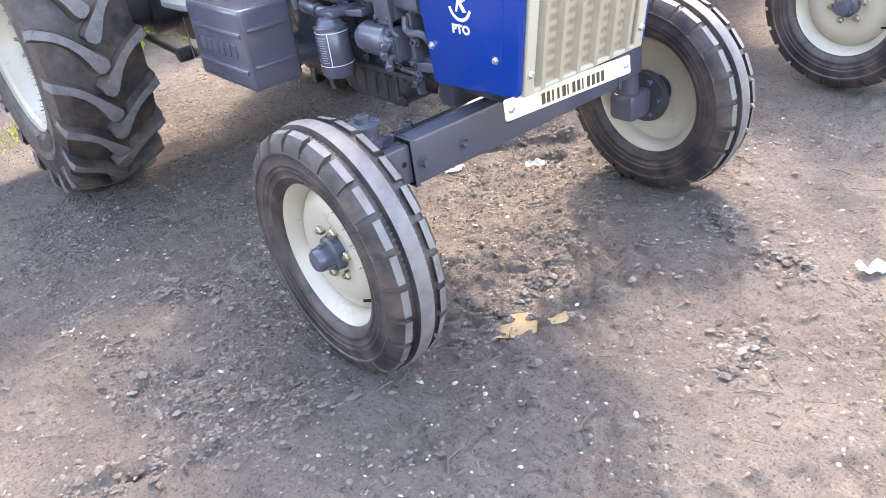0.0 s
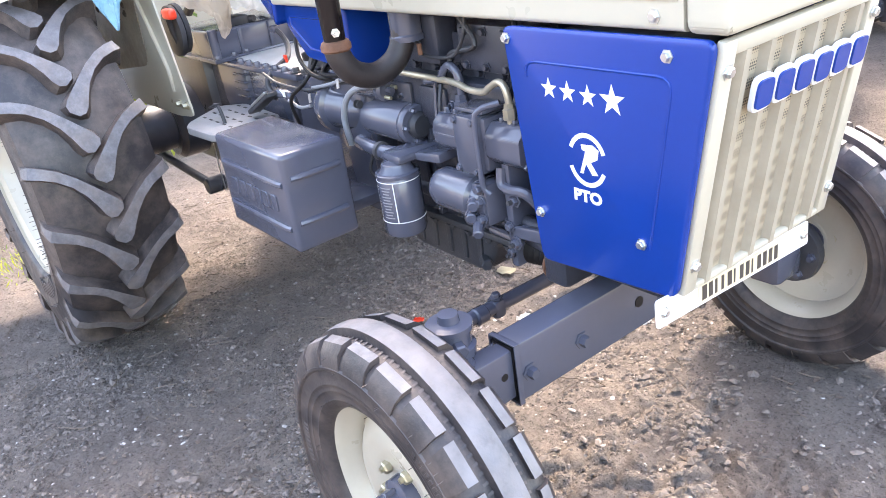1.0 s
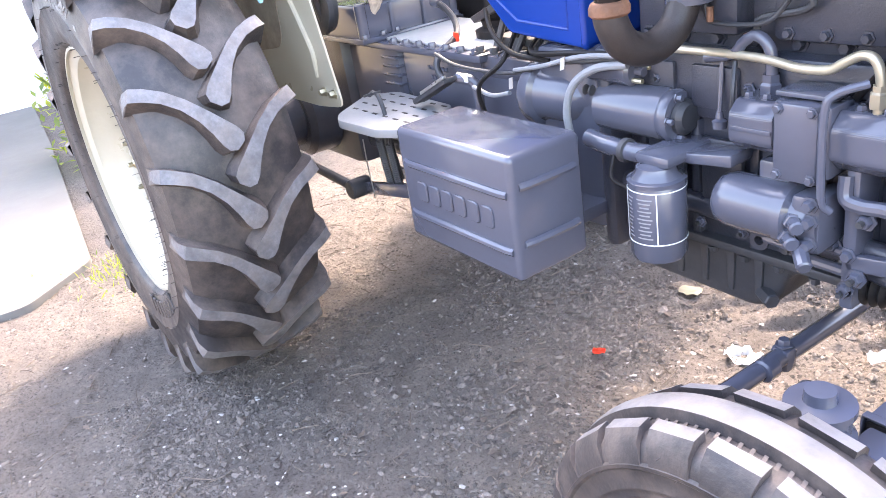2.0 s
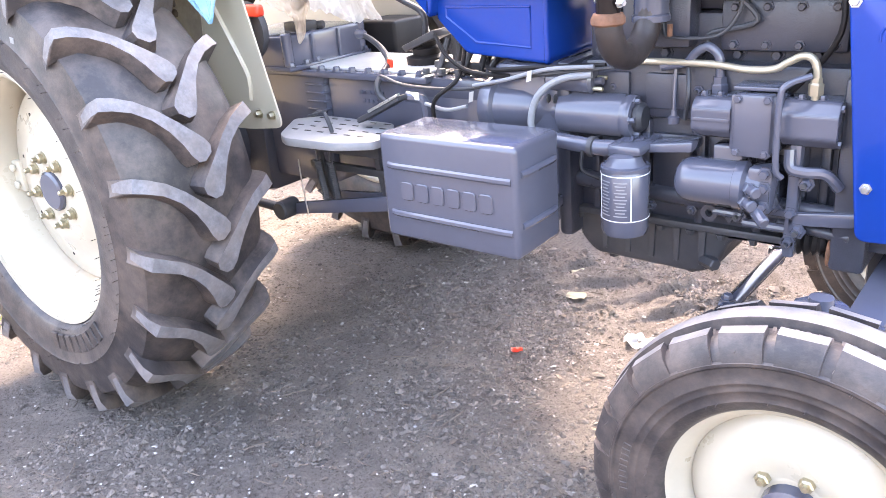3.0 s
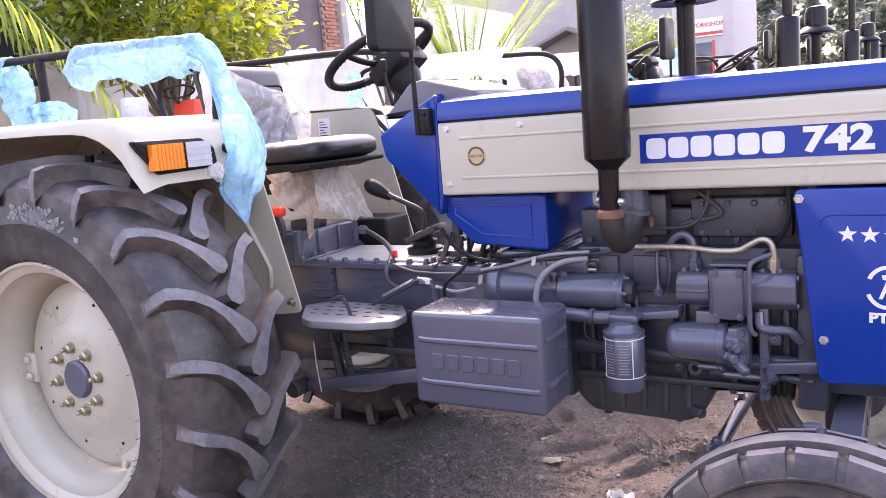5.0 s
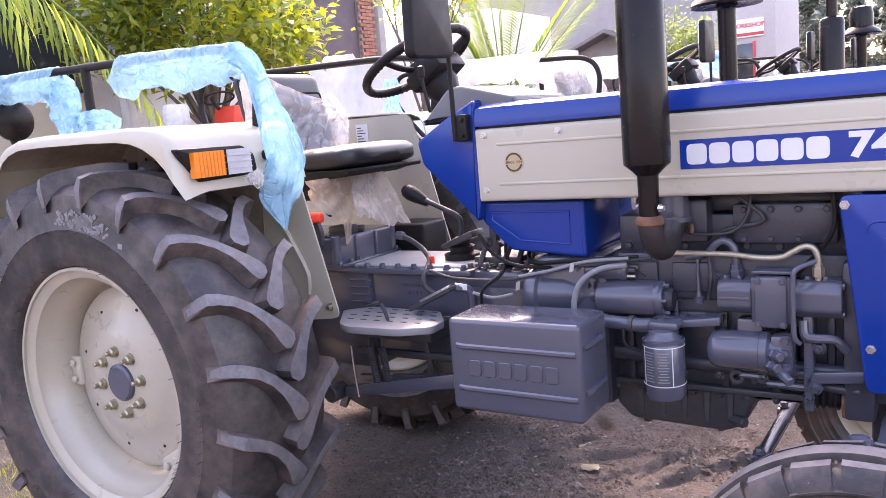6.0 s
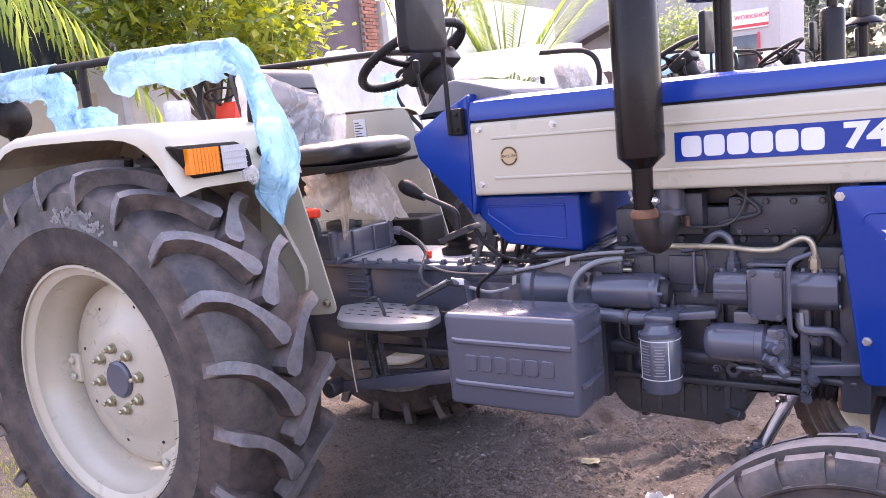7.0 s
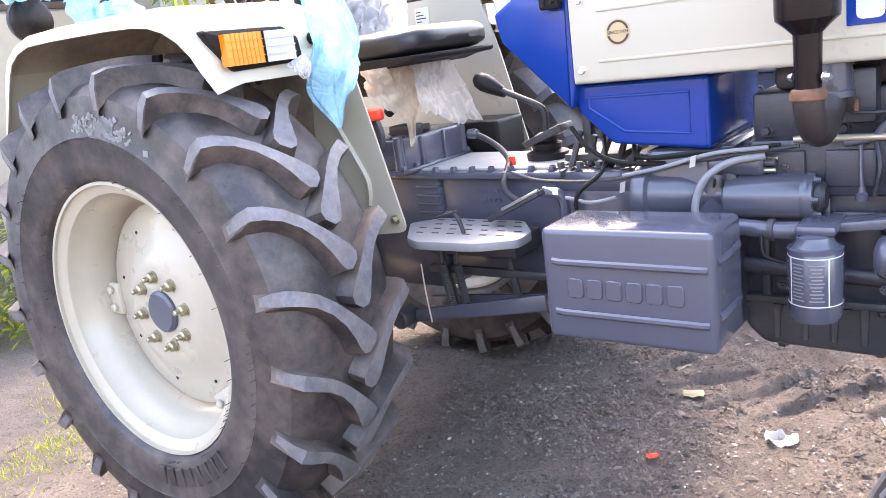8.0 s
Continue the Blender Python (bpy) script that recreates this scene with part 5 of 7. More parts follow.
# fenders -----------------------------------------------------------------
def fender(s):
    """Flat-topped mudguard: inner wall, deck with a rolled outer edge, dropped front face and rear skirt."""
    wall = prism(rounded([(0.548, 0.805), (0.40, 0.790), (-0.60, 0.790), (-0.74, 1.00), (-0.62, 1.36), (-0.46, 1.445), (0.37, 1.445), (0.43, 1.27)], 0.03), "xz", s * 0.370, s * 0.376)
    fen = part("fender", wall, CREAM, tractor, "cream sheet-steel mudguard")
    part("splash_coat", prism(rounded([(0.24, 0.95), (-0.55, 0.85), (-0.68, 1.00), (-0.57, 1.34), (-0.44, 1.425), (0.30, 1.425)], 0.06), "xz", s * 0.3765, s * 0.3785), MUDDY, fen, "mud-splashed inner face over the wheel")
    # deck, front face and rear skirt as one bent sheet with a rolled outer edge
    line = [(-0.53, 1.20), (-0.45, 1.36), (-0.415, 1.405), (-0.36, 1.437), (-0.29, 1.455), (-0.15, 1.459), (0.10, 1.457), (0.30, 1.452), (0.378, 1.445), (0.416, 1.430), (0.436, 1.402), (0.447, 1.350), (0.456, 1.305), (0.465, 1.262)]
    hem = [(-0.50, 1.195), (-0.405, 1.35), (-0.375, 1.385), (-0.33, 1.408), (-0.27, 1.422), (-0.15, 1.424), (0.10, 1.421), (0.22, 1.416), (0.28, 1.408), (0.33, 1.392), (0.375, 1.366), (0.412, 1.332), (0.437, 1.297), (0.464, 1.245)]
    bm = bmesh.new()
    rows = []
    for i, (p, q) in enumerate(zip(line, hem)):
        p, q = Vector(p), Vector(q)
        d = (q - p).length
        row = [(y, p) for y in (0.372, 0.50, 0.66, 0.77)]
        for y, step in ((0.836, 0.0), (0.848, 0.0025), (0.858, 0.0075), (0.8645, 0.0150), (0.868, 0.0260)):
            row.append((y, p.lerp(q, min(0.92, step / d))))
        row.append((0.868, q))
        if i == len(line) - 1:
            row[4:] = [(y, p.lerp(q, w)) for y, w in ((0.805, 0.35), (0.822, 0.6), (0.836, 0.8), (0.846, 0.9), (0.852, 0.96), (0.854, 1.0))]
        rows.append([bm.verts.new((c.x, s * y, c.y)) for y, c in row])
    for a, b in zip(rows, rows[1:]):
        for k in range(len(a) - 1):
            bm.faces.new((a[k], a[k + 1], b[k + 1], b[k]))
    bmesh.ops.recalc_face_normals(bm, faces=bm.faces[:])
    if sum(f_.normal.z for f_ in bm.faces) < 0:
        bmesh.ops.reverse_faces(bm, faces=bm.faces[:])
    r = bmesh.ops.solidify(bm, geom=bm.faces[:], thickness=0.004)
    bmesh.ops.recalc_face_normals(bm, faces=bm.faces[:])
    for f_ in bm.faces:
        f_.material_index = 1 if f_.normal.z < -0.5 or (f_.normal.x < -0.6 and f_.calc_center_median().x > 0.3) else 0
    part("deck", bm, [CREAM, MUDDY], fen)
    rngf = random.Random(41)
    for k in range(16):
        x, z = rngf.uniform(-0.45, 0.25), rngf.uniform(1.05, 1.40)
        blob = lathe([(0.012, 0), (0.010, 0.006), (0.004, 0.010), (0, 0.011)], seg=7)
        bmesh.ops.transform(blob, matrix=Matrix.Translation((x, s * 0.376, z)) @ Vector((0, s, 0)).to_track_quat("Z", "Y").to_matrix().to_4x4() @ Matrix.Diagonal((rngf.uniform(0.5, 1.6), rngf.uniform(0.5, 1.4), 1, 1)), verts=blob.verts)
        part("mud_clot", blob, MUDCLOT, fen)
    part("stiffener", tube([(0.30, s * 0.3755, 1.22), (0.31, s * 0.379, 1.18), (0.42, s * 0.379, 0.98), (0.435, s * 0.379, 0.93), (0.425, s * 0.3755, 0.88)], 0.008, 8), CREAM, fen)
    for x in (0.455, 0.514):
        part("fender_bolt", bolt((x, s * 0.376, 0.840), (0, s, 0), 0.010, 0.016), ZINC, fen)
    # lamp on the front face
    case = prism(rounded([(s * 0.866, 1.383), (s * 0.630, 1.380), (s * 0.585, 1.352), (s * 0.578, 1.304), (s * 0.600, 1.293), (s * 0.800, 1.289)], 0.010), "yz", 0.440, 0.466, 0.004)
    lamp = part("indicator_lamp", case, BLACK, fen, "black lamp housing with amber and clear lenses")
    for y0, y1, m, w, ribs in ((0.715, 0.824, AMBER, "amber", 8), (0.616, 0.7125, LENS, "clear", 13)):
        poly = [(0.462, s * y0), (0.462, s * y1), (0.484, s * y1)]
        for k in range(ribs * 4 + 1):
            poly.append((0.4875 + 0.0016 * (1 - math.cos(k * math.pi / 2)), s * (y1 - 0.004 + (y0 - y1 + 0.008) * k / (ribs * 4))))
        poly.append((0.484, s * y0))
        lens = prism(poly, "xy", 1.301, 1.371)
        for z in (1.318, 1.336, 1.354):
            join(lens, box(0.487, 0.4915, s * (y0 + 0.004), s * (y1 - 0.004), z - 0.001, z + 0.001, 0))
        part("lens", lens, m, lamp, w + " ribbed lens")
    part("lens_rim", box(0.462, 0.489, s * 0.7125, s * 0.715, 1.300, 1.372, 0), BLACK, lamp)
    # wiring and clips on the inner face
    for k, (x, z) in enumerate(((-0.30, 1.36), (-0.12, 1.33), (-0.42, 1.22), (0.05, 1.38))):
        part("wire", tube([(x, s * 0.378, z), (x + 0.03, s * 0.40, z - 0.03), (x + 0.02, s * 0.41, z - 0.07), (x + 0.06, s * 0.39, z - 0.09)], 0.004, 6), BLACK, fen)
    # guard rail on the deck
    rail = tube([(0.405, s * 0.50, 1.43), (0.420, s * 0.50, 1.54), (0.405, s * 0.50, 1.61), (0.360, s * 0.50, 1.655), (0.28, s * 0.50, 1.676), (0.10, s * 0.50, 1.686), (-0.30, s * 0.50, 1.695), (-0.74, s * 0.50, 1.705), (-0.90, s * 0.50, 1.700), (-0.96, s * 0.50, 1.64), (-0.95, s * 0.50, 1.50), (-0.72, s * 0.44, 1.20)], 0.0145, 12, 5)
    join(rail, cyl(0.0165, (-0.405, s * 0.50, 1.440), (-0.405, s * 0.50, 1.695), 12))
    join(rail, cyl(0.034, (-0.405, s * 0.50, 1.455), (-0.405, s * 0.50, 1.463), 16))
    part("guard_rail", rail, BLACK, fen, "black tube guard rail")
    return fen


for s in (-1, 1):
    fender(s)
part("fender_label", box(0.10, 0.16, 0.3655, 0.3695, 1.34, 1.42, 0), WHITE, tractor, "white printed label")
lab = bmesh.new()
for k in range(6):
    join(lab, box(0.105, 0.148 - 0.01 * (k % 3), 0.3648, 0.3655, 1.348 + k * 0.011, 1.352 + k * 0.011, 0))
part("label_print", lab, INK, tractor, "rows of dark print")
# seat --------------------------------------------------------------------
def cushion(x0, x1, w, z0, z1):
    """A thick padded cushion with a rounded rim and rolls across its top."""
    bm = bmesh.new()
    n, m = 40, 40
    rows = []
    for i in range(n + 1):
        u = -math.cos(math.pi * i / n) * 0.9995
        kw = (1 - abs(u) ** 7) ** 0.22
        kh = (1 - abs(u) ** 9) ** 0.36
        x = (x0 + x1) / 2 + (x1 - x0) / 2 * u
        row = []
        for j in range(m):
            a = 2 * math.pi * j / m
            c, s_ = math.cos(a), math.sin(a)
            y = w * kw * math.copysign(abs(c) ** 0.42, c)
            q = math.copysign(abs(s_) ** 0.55, s_)
            z = (z0 + z1) / 2 + (z1 - z0) / 2 * kh * q
            if q > 0:
                v = y / w
                roll = 0.009 * abs(math.sin(math.pi * (u * 3.5 + 0.5))) * max(0, 1 - abs(v) ** 4) * max(0, 1 - abs(u) ** 4)
                z += 0.010 * u + (1.6 * roll - 0.013 * (1 - u * u) * (1 - v * v)) * q
            else:
                z += 0.018 * max(0, u) ** 3 * -q
            row.append(bm.verts.new((x, y, z)))
        rows.append(row)
    for a, b in zip(rows, rows[1:]):
        for k in range(m):
            bm.faces.new((a[k], a[(k + 1) % m], b[(k + 1) % m], b[k]))
    bm.faces.new(rows[0])
    bm.faces.new(rows[-1][::-1])
    bmesh.ops.recalc_face_normals(bm, faces=bm.faces[:])
    return bm


seat = part("seat", cushion(0.02, 0.53, 0.215, 1.258, 1.340), SEAT, tractor, "black quilted vinyl driver's seat")
pan = prism(rounded([(0.04, 1.268), (0.515, 1.268), (0.510, 1.252), (0.45, 1.246), (0.40, 1.234), (0.34, 1.232), (0.28, 1.246), (0.05, 1.254)], 0.006), "xz", -0.218, 0.218, 0.004)
part("seat_pan", pan, BLACK, seat)
back = box(-0.035, 0.035, -0.215, 0.215, 0.0, 0.33, 0.045, 5)
for y in (-0.10, 0.10):
    for z in (0.10, 0.20):
        join(back, box(0.030, 0.044, y - 0.075, y + 0.075, z - 0.04, z + 0.04, 0.014, 3))
bmesh.ops.transform(back, matrix=Matrix.Translation((0.105, 0, 1.315)) @ Matrix.Rotation(radians(-14), 4, "Y"), verts=back.verts)
part("backrest", back, SEAT, seat, "moulded black backrest")
for y in (-0.14, 0.14):
    part("seat_post", tube([(0.10, y, 1.08), (0.22, y, 1.16), (0.18, y, 1.25)], 0.018, 10), BLACK, seat)
part("seat_base", box(0.08, 0.36, -0.15, 0.15, 1.16, 1.24, 0.02), BLACK, seat)

# steering, dash, mirror -----------------------------------------------------
whl = bmesh.new()
R0 = 0.190
ring = [(R0 * math.cos(2 * math.pi * k / 40), R0 * math.sin(2 * math.pi * k / 40), 0) for k in range(41)]
tb = tube(ring, 0.0155, 12, 0)
join(whl, tb)
for a in (0.5, 2.6, 4.71):
    join(whl, tube([(0.03 * math.cos(a), 0.03 * math.sin(a), -0.035), (0.12 * math.cos(a), 0.12 * math.sin(a), -0.025), (0.20 * math.cos(a), 0.20 * math.sin(a), 0)], 0.011, 10))
join(whl, lathe([(0.045, -0.05), (0.05, -0.03), (0.045, -0.012), (0, -0.008)], seg=24))
for k in range(60):
    a = 2 * math.pi * k / 60
    join(whl, lathe([(0.004, 0), (0.004, 0.004), (0, 0.005)], (R0 * math.cos(a), R0 * math.sin(a), -0.0175), "z", 6))
WM = Matrix.Translation((0.665, 0.02, 1.605)) @ Matrix.Rotation(radians(-28), 4, "Y")
bmesh.ops.transform(whl, matrix=WM, verts=whl.verts)
steer = part("steering_wheel", whl, BLACK, tractor, "black three-spoke steering wheel")
col = lathe([(0.040, -0.30), (0.045, -0.16), (0.060, -0.13), (0.060, -0.10), (0.045, -0.06), (0.042, -0.03)], seg=24)
join(col, box(-0.06, 0.085, -0.085, 0.085, -0.105, -0.045, 0.012))
bmesh.ops.transform(col, matrix=WM @ Matrix.Translation((0.02, 0, 0)) @ Matrix.Rotation(radians(-10), 4, "Y"), verts=col.verts)
part("steering_column", col, BLACK, steer)
part("column_lever", tube([(0.80, -0.13, 1.43), (0.785, -0.13, 1.50), (0.778, -0.13, 1.545)], 0.006, 8), BLACK, steer)
part("lever_knob", lathe([(0, 1.535), (0.010, 1.54), (0.013, 1.555), (0.011, 1.575), (0, 1.58)], (0.778, -0.13, 0), "z", 14), BLACK, steer)
dash = prism(rounded([(0.80, 1.395), (0.90, 1.492), (0.945, 1.500), (1.13, 1.452), (1.14, 1.42), (0.95, 1.405)], 0.012), "xz", -0.185, 0.185, 0.010, 3)
part("dash_top", dash, material("dash_plastic", (0.13, 0.125, 0.13), 0.5, vary=0.1, bump=0.2), tractor, "dark grey instrument hood")
hinge = box(0.955, 1.005, -0.262, -0.232, 1.335, 1.412, 0.004)
for z in (1.352, 1.395):
    join(hinge, bolt((0.99, -0.262, z), (0, -1, 0), 0.006, 0.006))
mir_arm = tube([(0.965, -0.262, 1.34), (0.965, -0.262, 1.56), (0.968, -0.265, 1.63)], 0.0075, 10)
join(mir_arm, hinge)
mirror_arm = part("mirror_arm", mir_arm, BLACK, tractor, "black mirror arm on a hinge bracket")
mh = prism(rounded([(-0.272, 1.575), (-0.485, 1.568), (-0.478, 1.79), (-0.282, 1.795)], 0.025), "yz", 0.962, 0.995, 0.010, 3)
part("mirror_housing", mh, BLACK, mirror_arm, "black plastic mirror back")
gl = prism(rounded([(-0.282, 1.585), (-0.475, 1.578), (-0.468, 1.78), (-0.292, 1.785)], 0.02), "yz", 0.959, 0.961)
part("mirror_glass", gl, material("mirror_glass", (0.85, 0.85, 0.86), 0.03, 1.0, vary=0.01), mirror_arm)

DUSTY = material("dusty_grey_paint", (0.22, 0.22, 0.225), 0.5, vary=0.12, dirt=(0.25, 0.24, 0.23), dirt_amount=0.65, dirt_scale=9, bump=0.2)
# footplate, pedals, levers ----------------------------------------------------
for s in (-1, 1):
    fp = prism(rounded([(0.46, s * 0.255), (0.534, s * 0.185), (0.815, s * 0.195), (0.895, s * 0.30), (0.900, s * 0.375), (0.80, s * 0.428), (0.62, s * 0.436), (0.565, s * 0.405)], 0.02), "xy", 0.774, 0.798, 0.004)
    foot = part("footplate", fp, DUSTY, tractor, "grey slotted footplate")
    holes = bmesh.new()
    for i in range(7):
        for j in range(4):
            x, y = 0.545 + i * 0.052 + (0.024 if j % 2 else 0), s * (0.215 + j * 0.045)
            if abs(y) > 0.37 - max(0, abs(x - 0.69) - 0.12) * 0.5:
                continue
            join(holes, box(x - 0.011, x + 0.011, y - 0.0032, y + 0.0032, 0.7975, 0.7990, 0))
    tagged(part("slots", holes, BLACK, foot), kind="stuff")
    part("support", box(0.56, 0.84, s * 0.16, s * 0.30, 0.72, 0.772, 0.006), DARK, tractor)
part("heel_peg", tube([(0.712, -0.34, 0.79), (0.703, -0.34, 0.822), (0.690, -0.34, 0.847), (0.668, -0.34, 0.852), (0.645, -0.34, 0.842)], 0.006, 8), DARK, tractor)
part("peg_pad", prism([(0.630, 0.836), (0.690, 0.852), (0.690, 0.859), (0.630, 0.843)], "xz", -0.352, -0.328, 0.002), DARK, tractor)
part("brake_pedal", prism([(0.74, 0.822), (0.90, 0.895), (0.905, 0.882), (0.745, 0.808)], "xz", -0.27, -0.225, 0.004), DARK, tractor, "dark pedal pad with a worn bright edge")
part("pedal_edge", prism([(0.79, 0.850), (0.905, 0.903), (0.908, 0.896), (0.792, 0.842)], "xz", -0.274, -0.262, 0.002), STEEL, tractor)
part("pedal_arm", tube([(0.89, -0.22, 0.885), (0.94, -0.20, 0.86), (0.93, -0.20, 0.72), (0.91, -0.20, 0.62)], 0.014, 10), GREY, tractor)
part("pto_lever", tube([(0.575, -0.030, 1.015), (0.615, -0.032, 0.998), (0.665, -0.045, 0.972), (0.712, -0.080, 0.944), (0.738, -0.140, 0.925), (0.752, -0.182, 0.900), (0.765, -0.188, 0.872), (0.80, -0.19, 0.85)], 0.0092, 10), DARK, tractor, "bent grey hand lever")
part("lever_tip", lathe([(0, 0.545), (0.014, 0.549), (0.016, 0.569), (0.011, 0.581)], (0, -0.030, 1.018), "x", 14), GREY, tractor)
part("gear_lever", tube([(0.665, 0.0, 1.135), (0.73, 0.0, 1.107), (0.781, 0.0, 1.084), (0.798, 0.0, 1.058), (0.795, 0.0, 1.00), (0.795, 0.0, 0.94)], 0.0090, 12), DARK, tractor, "cranked gear lever")
kn = lathe([(0, 0), (0.014, 0.003), (0.024, 0.016), (0.027, 0.036), (0.024, 0.062), (0.017, 0.095), (0.013, 0.112), (0, 0.113)], seg=20)
bmesh.ops.transform(kn, matrix=Matrix.Translation((0.572, 0.0, 1.180)) @ Vector((0.075, 0.005, -0.042)).to_track_quat("Z", "Y").to_matrix().to_4x4(), verts=kn.verts)
part("gear_knob", kn, BLACK, tractor, "black gear knob")
boot = lathe([(0.060, 0.945), (0.062, 0.965), (0.040, 0.972), (0.044, 0.99), (0.030, 0.996), (0.034, 1.012), (0.020, 1.02)], (0.795, 0.0, -0.012), "z", 20)
part("lever_boot", boot, BLACK, tractor)
part("lever_flap", prism([(0.735, 0.985), (0.86, 1.035), (0.870, 1.015), (0.75, 0.970)], "xz", -0.045, 0.035, 0.003), DARK, tractor)
part("hand_lever", tube([(0.42, -0.33, 1.125), (0.40, -0.32, 1.07), (0.37, -0.29, 0.98)], 0.010, 8), DARK, tractor)
part("lever_grip", box(0.408, 0.478, -0.345, -0.315, 1.108, 1.142, 0.010, 3), RED, tractor, "red lever grip")
quad = lathe([(0.075, -0.012), (0.085, -0.008), (0.085, 0.008), (0.075, 0.012), (0.0, 0.012)], (0.36, -0.30, 1.06), "y", 30)
join(quad, lathe([(0.075, -0.012), (0.085, -0.008), (0.085, 0.008), (0.075, 0.012), (0.0, 0.012)], (0.33, -0.27, 1.06), "y", 30))
part("lever_quadrant", quad, DARK, tractor)
part("red_tag", box(0.722, 0.742, -0.098, -0.092, 0.930, 0.958, 0.002), RED, tractor)
part("warning_tag", box(0.905, 0.937, -0.222, -0.219, 0.876, 0.896, 0.001), WHITE, tractor, "small white tag with red marks")
# control linkage between gearbox and tank
link = box(0.95, 0.975, -0.08, -0.05, 0.94, 1.09, 0.004)
join(link, box(0.90, 1.06, -0.10, 0.10, 0.94, 0.96, 0.004))
for k in range(5):
    join(link, cyl(0.009, (0.93 + k * 0.04, -0.12 + 0.03 * (k % 2), 0.93), (0.95 + k * 0.04, -0.09, 1.02 - 0.012 * k), 8))
    join(link, bolt((0.92 + k * 0.055, -0.16, 0.935), (0, 0, 1), 0.011, 0.014))
part("linkage", link, DARK, tractor)
part("throttle_rod", tube([(0.80, -0.215, 0.935), (0.90, -0.215, 0.912), (1.10, -0.215, 0.915), (1.25, -0.215, 0.95), (1.52, -0.21, 0.985)], 0.0045, 8), DARK, tractor)
CABLES = [
    (BLACK, 0.0058, [(1.02, -0.10, 1.02), (1.06, -0.20, 0.94), (1.00, -0.235, 0.88), (0.99, -0.22, 0.80)]),
    (BLACK, 0.006, [(1.10, -0.10, 0.99), (1.16, -0.20, 0.965), (1.30, -0.21, 0.975), (1.48, -0.20, 0.985)]),
    (BLACK, 0.006, [(0.96, -0.16, 1.04), (1.02, -0.19, 0.99), (1.10, -0.20, 0.955), (1.22, -0.20, 0.95)]),
    (HOSE, 0.0052, [(0.96, -0.224, 0.870), (1.03, -0.225, 0.858), (1.10, -0.225, 0.872)]),
    (HOSE, 0.0052, [(1.12, -0.22, 0.925), (1.22, -0.225, 0.945), (1.34, -0.225, 0.975), (1.46, -0.22, 0.985)]),
    (BLACK, 0.004, [(1.45, -0.26, 0.80), (1.46, -0.28, 0.76), (1.50, -0.27, 0.74)]),
    (DARK, 0.005, [(1.66, -0.17, 0.98), (1.67, -0.19, 0.93), (1.66, -0.18, 0.87)]),
    (DARK, 0.006, [(1.74, -0.16, 1.14), (1.80, -0.17, 1.08), (1.70, -0.165, 1.05), (1.72, -0.16, 1.00)]),
]
for m, r, p in CABLES:
    part("cable", tube(p, r, 8), m, tractor)
for x, z in ((1.115, 0.885), (1.29, 0.945)):
    part("tie_tag", prism([(x, z), (x + 0.013, z + 0.004), (x + 0.017, z + 0.030), (x + 0.004, z + 0.026)], "xz", -0.238, -0.236), GRAVEL_PALE, tractor)

part("tool_box", box(0.36, 0.525, 0.17, 0.335, 0.90, 1.030, 0.012, 3), BLACK, tractor, "black plastic tool box")
part("deck_knob", lathe([(0, -0.03), (0.016, -0.028), (0.018, -0.01), (0.012, 0.0), (0.012, 0.012)], (0.478, -0.524, 1.345), "x", 16), BLACK, tractor)
# links under the footplate
part("lower_link", prism([(0.495, 0.520), (0.500, 0.558), (0.936, 0.640), (0.935, 0.596)], "xz", -0.335, -0.318, 0.003), GREY, tractor, "flat grey lower link bar")
part("cross_bar", box(0.51, 0.95, -0.26, -0.24, 0.652, 0.674, 0.003), DARK, tractor)
part("rear_link", prism([(0.45, 0.55), (0.55, 0.50), (0.95, 0.575), (0.95, 0.60)], "xz", -0.20, -0.18, 0.003), GREY, tractor)
for x0, x1, y in ((0.54, 0.60, -0.27), (0.76, 0.80, -0.25)):
    part("pedal_link", prism([(x0, 0.775), (x0 + 0.022, 0.775), (x1 + 0.018, 0.570), (x1, 0.570)], "xz", y - 0.006, y + 0.006, 0.002), DARK, tractor)
for x0, x1 in ((0.605, 0.627), (0.657, 0.674)):
    sp = [(x0 + (x1 - x0) * k / 120 + 0.011 * math.cos(k * math.pi / 2.5), -0.315 + 0.011 * math.sin(k * math.pi / 2.5), 0.700 - 0.135 * k / 120) for k in range(121)]
    part("return_spring", tube(sp, 0.0024, 5, 0), DARK, tractor)
    part("spring_hook", tube([(x0, -0.315, 0.775), (x0, -0.315, 0.70)], 0.003, 5, 0), DARK, tractor)
part("check_chain", tube([(0.545, -0.335, 0.70), (0.552, -0.34, 0.62), (0.562, -0.342, 0.53)], 0.0022, 6), STEEL, tractor)
lf = cyl(0.015, (-0.25, -0.35, 0.575), (0.46, -0.35, 0.538), 12, 0.004)
join(lf, cyl(0.03, (0.46, -0.37, 0.535), (0.46, -0.30, 0.535), 16, 0.005))
part("lift_arm", lf, DARK, tractor)

# ---- other tractors of the row ----
others = []
for x, y in ((0.115, 2.52), (0.26, 5.1), (0.32, 7.6)):
    others.append(copy_thing(tractor, pose(x, y, 0.02 * (y - 1.3))))


wl_ = lathe([(0.0, -0.055), (0.045, -0.05), (0.07, -0.02), (0.078, 0.0), (0.078, 0.018), (0.066, 0.024), (0, 0.026)], (-0.915, -0.50, 1.548), "x", 32)
join(wl_, cyl(0.012, (-0.925, -0.50, 1.46), (-0.925, -0.50, 1.49), 10))
part("work_lamp", wl_, STACK, tractor, "round black rear work lamp")


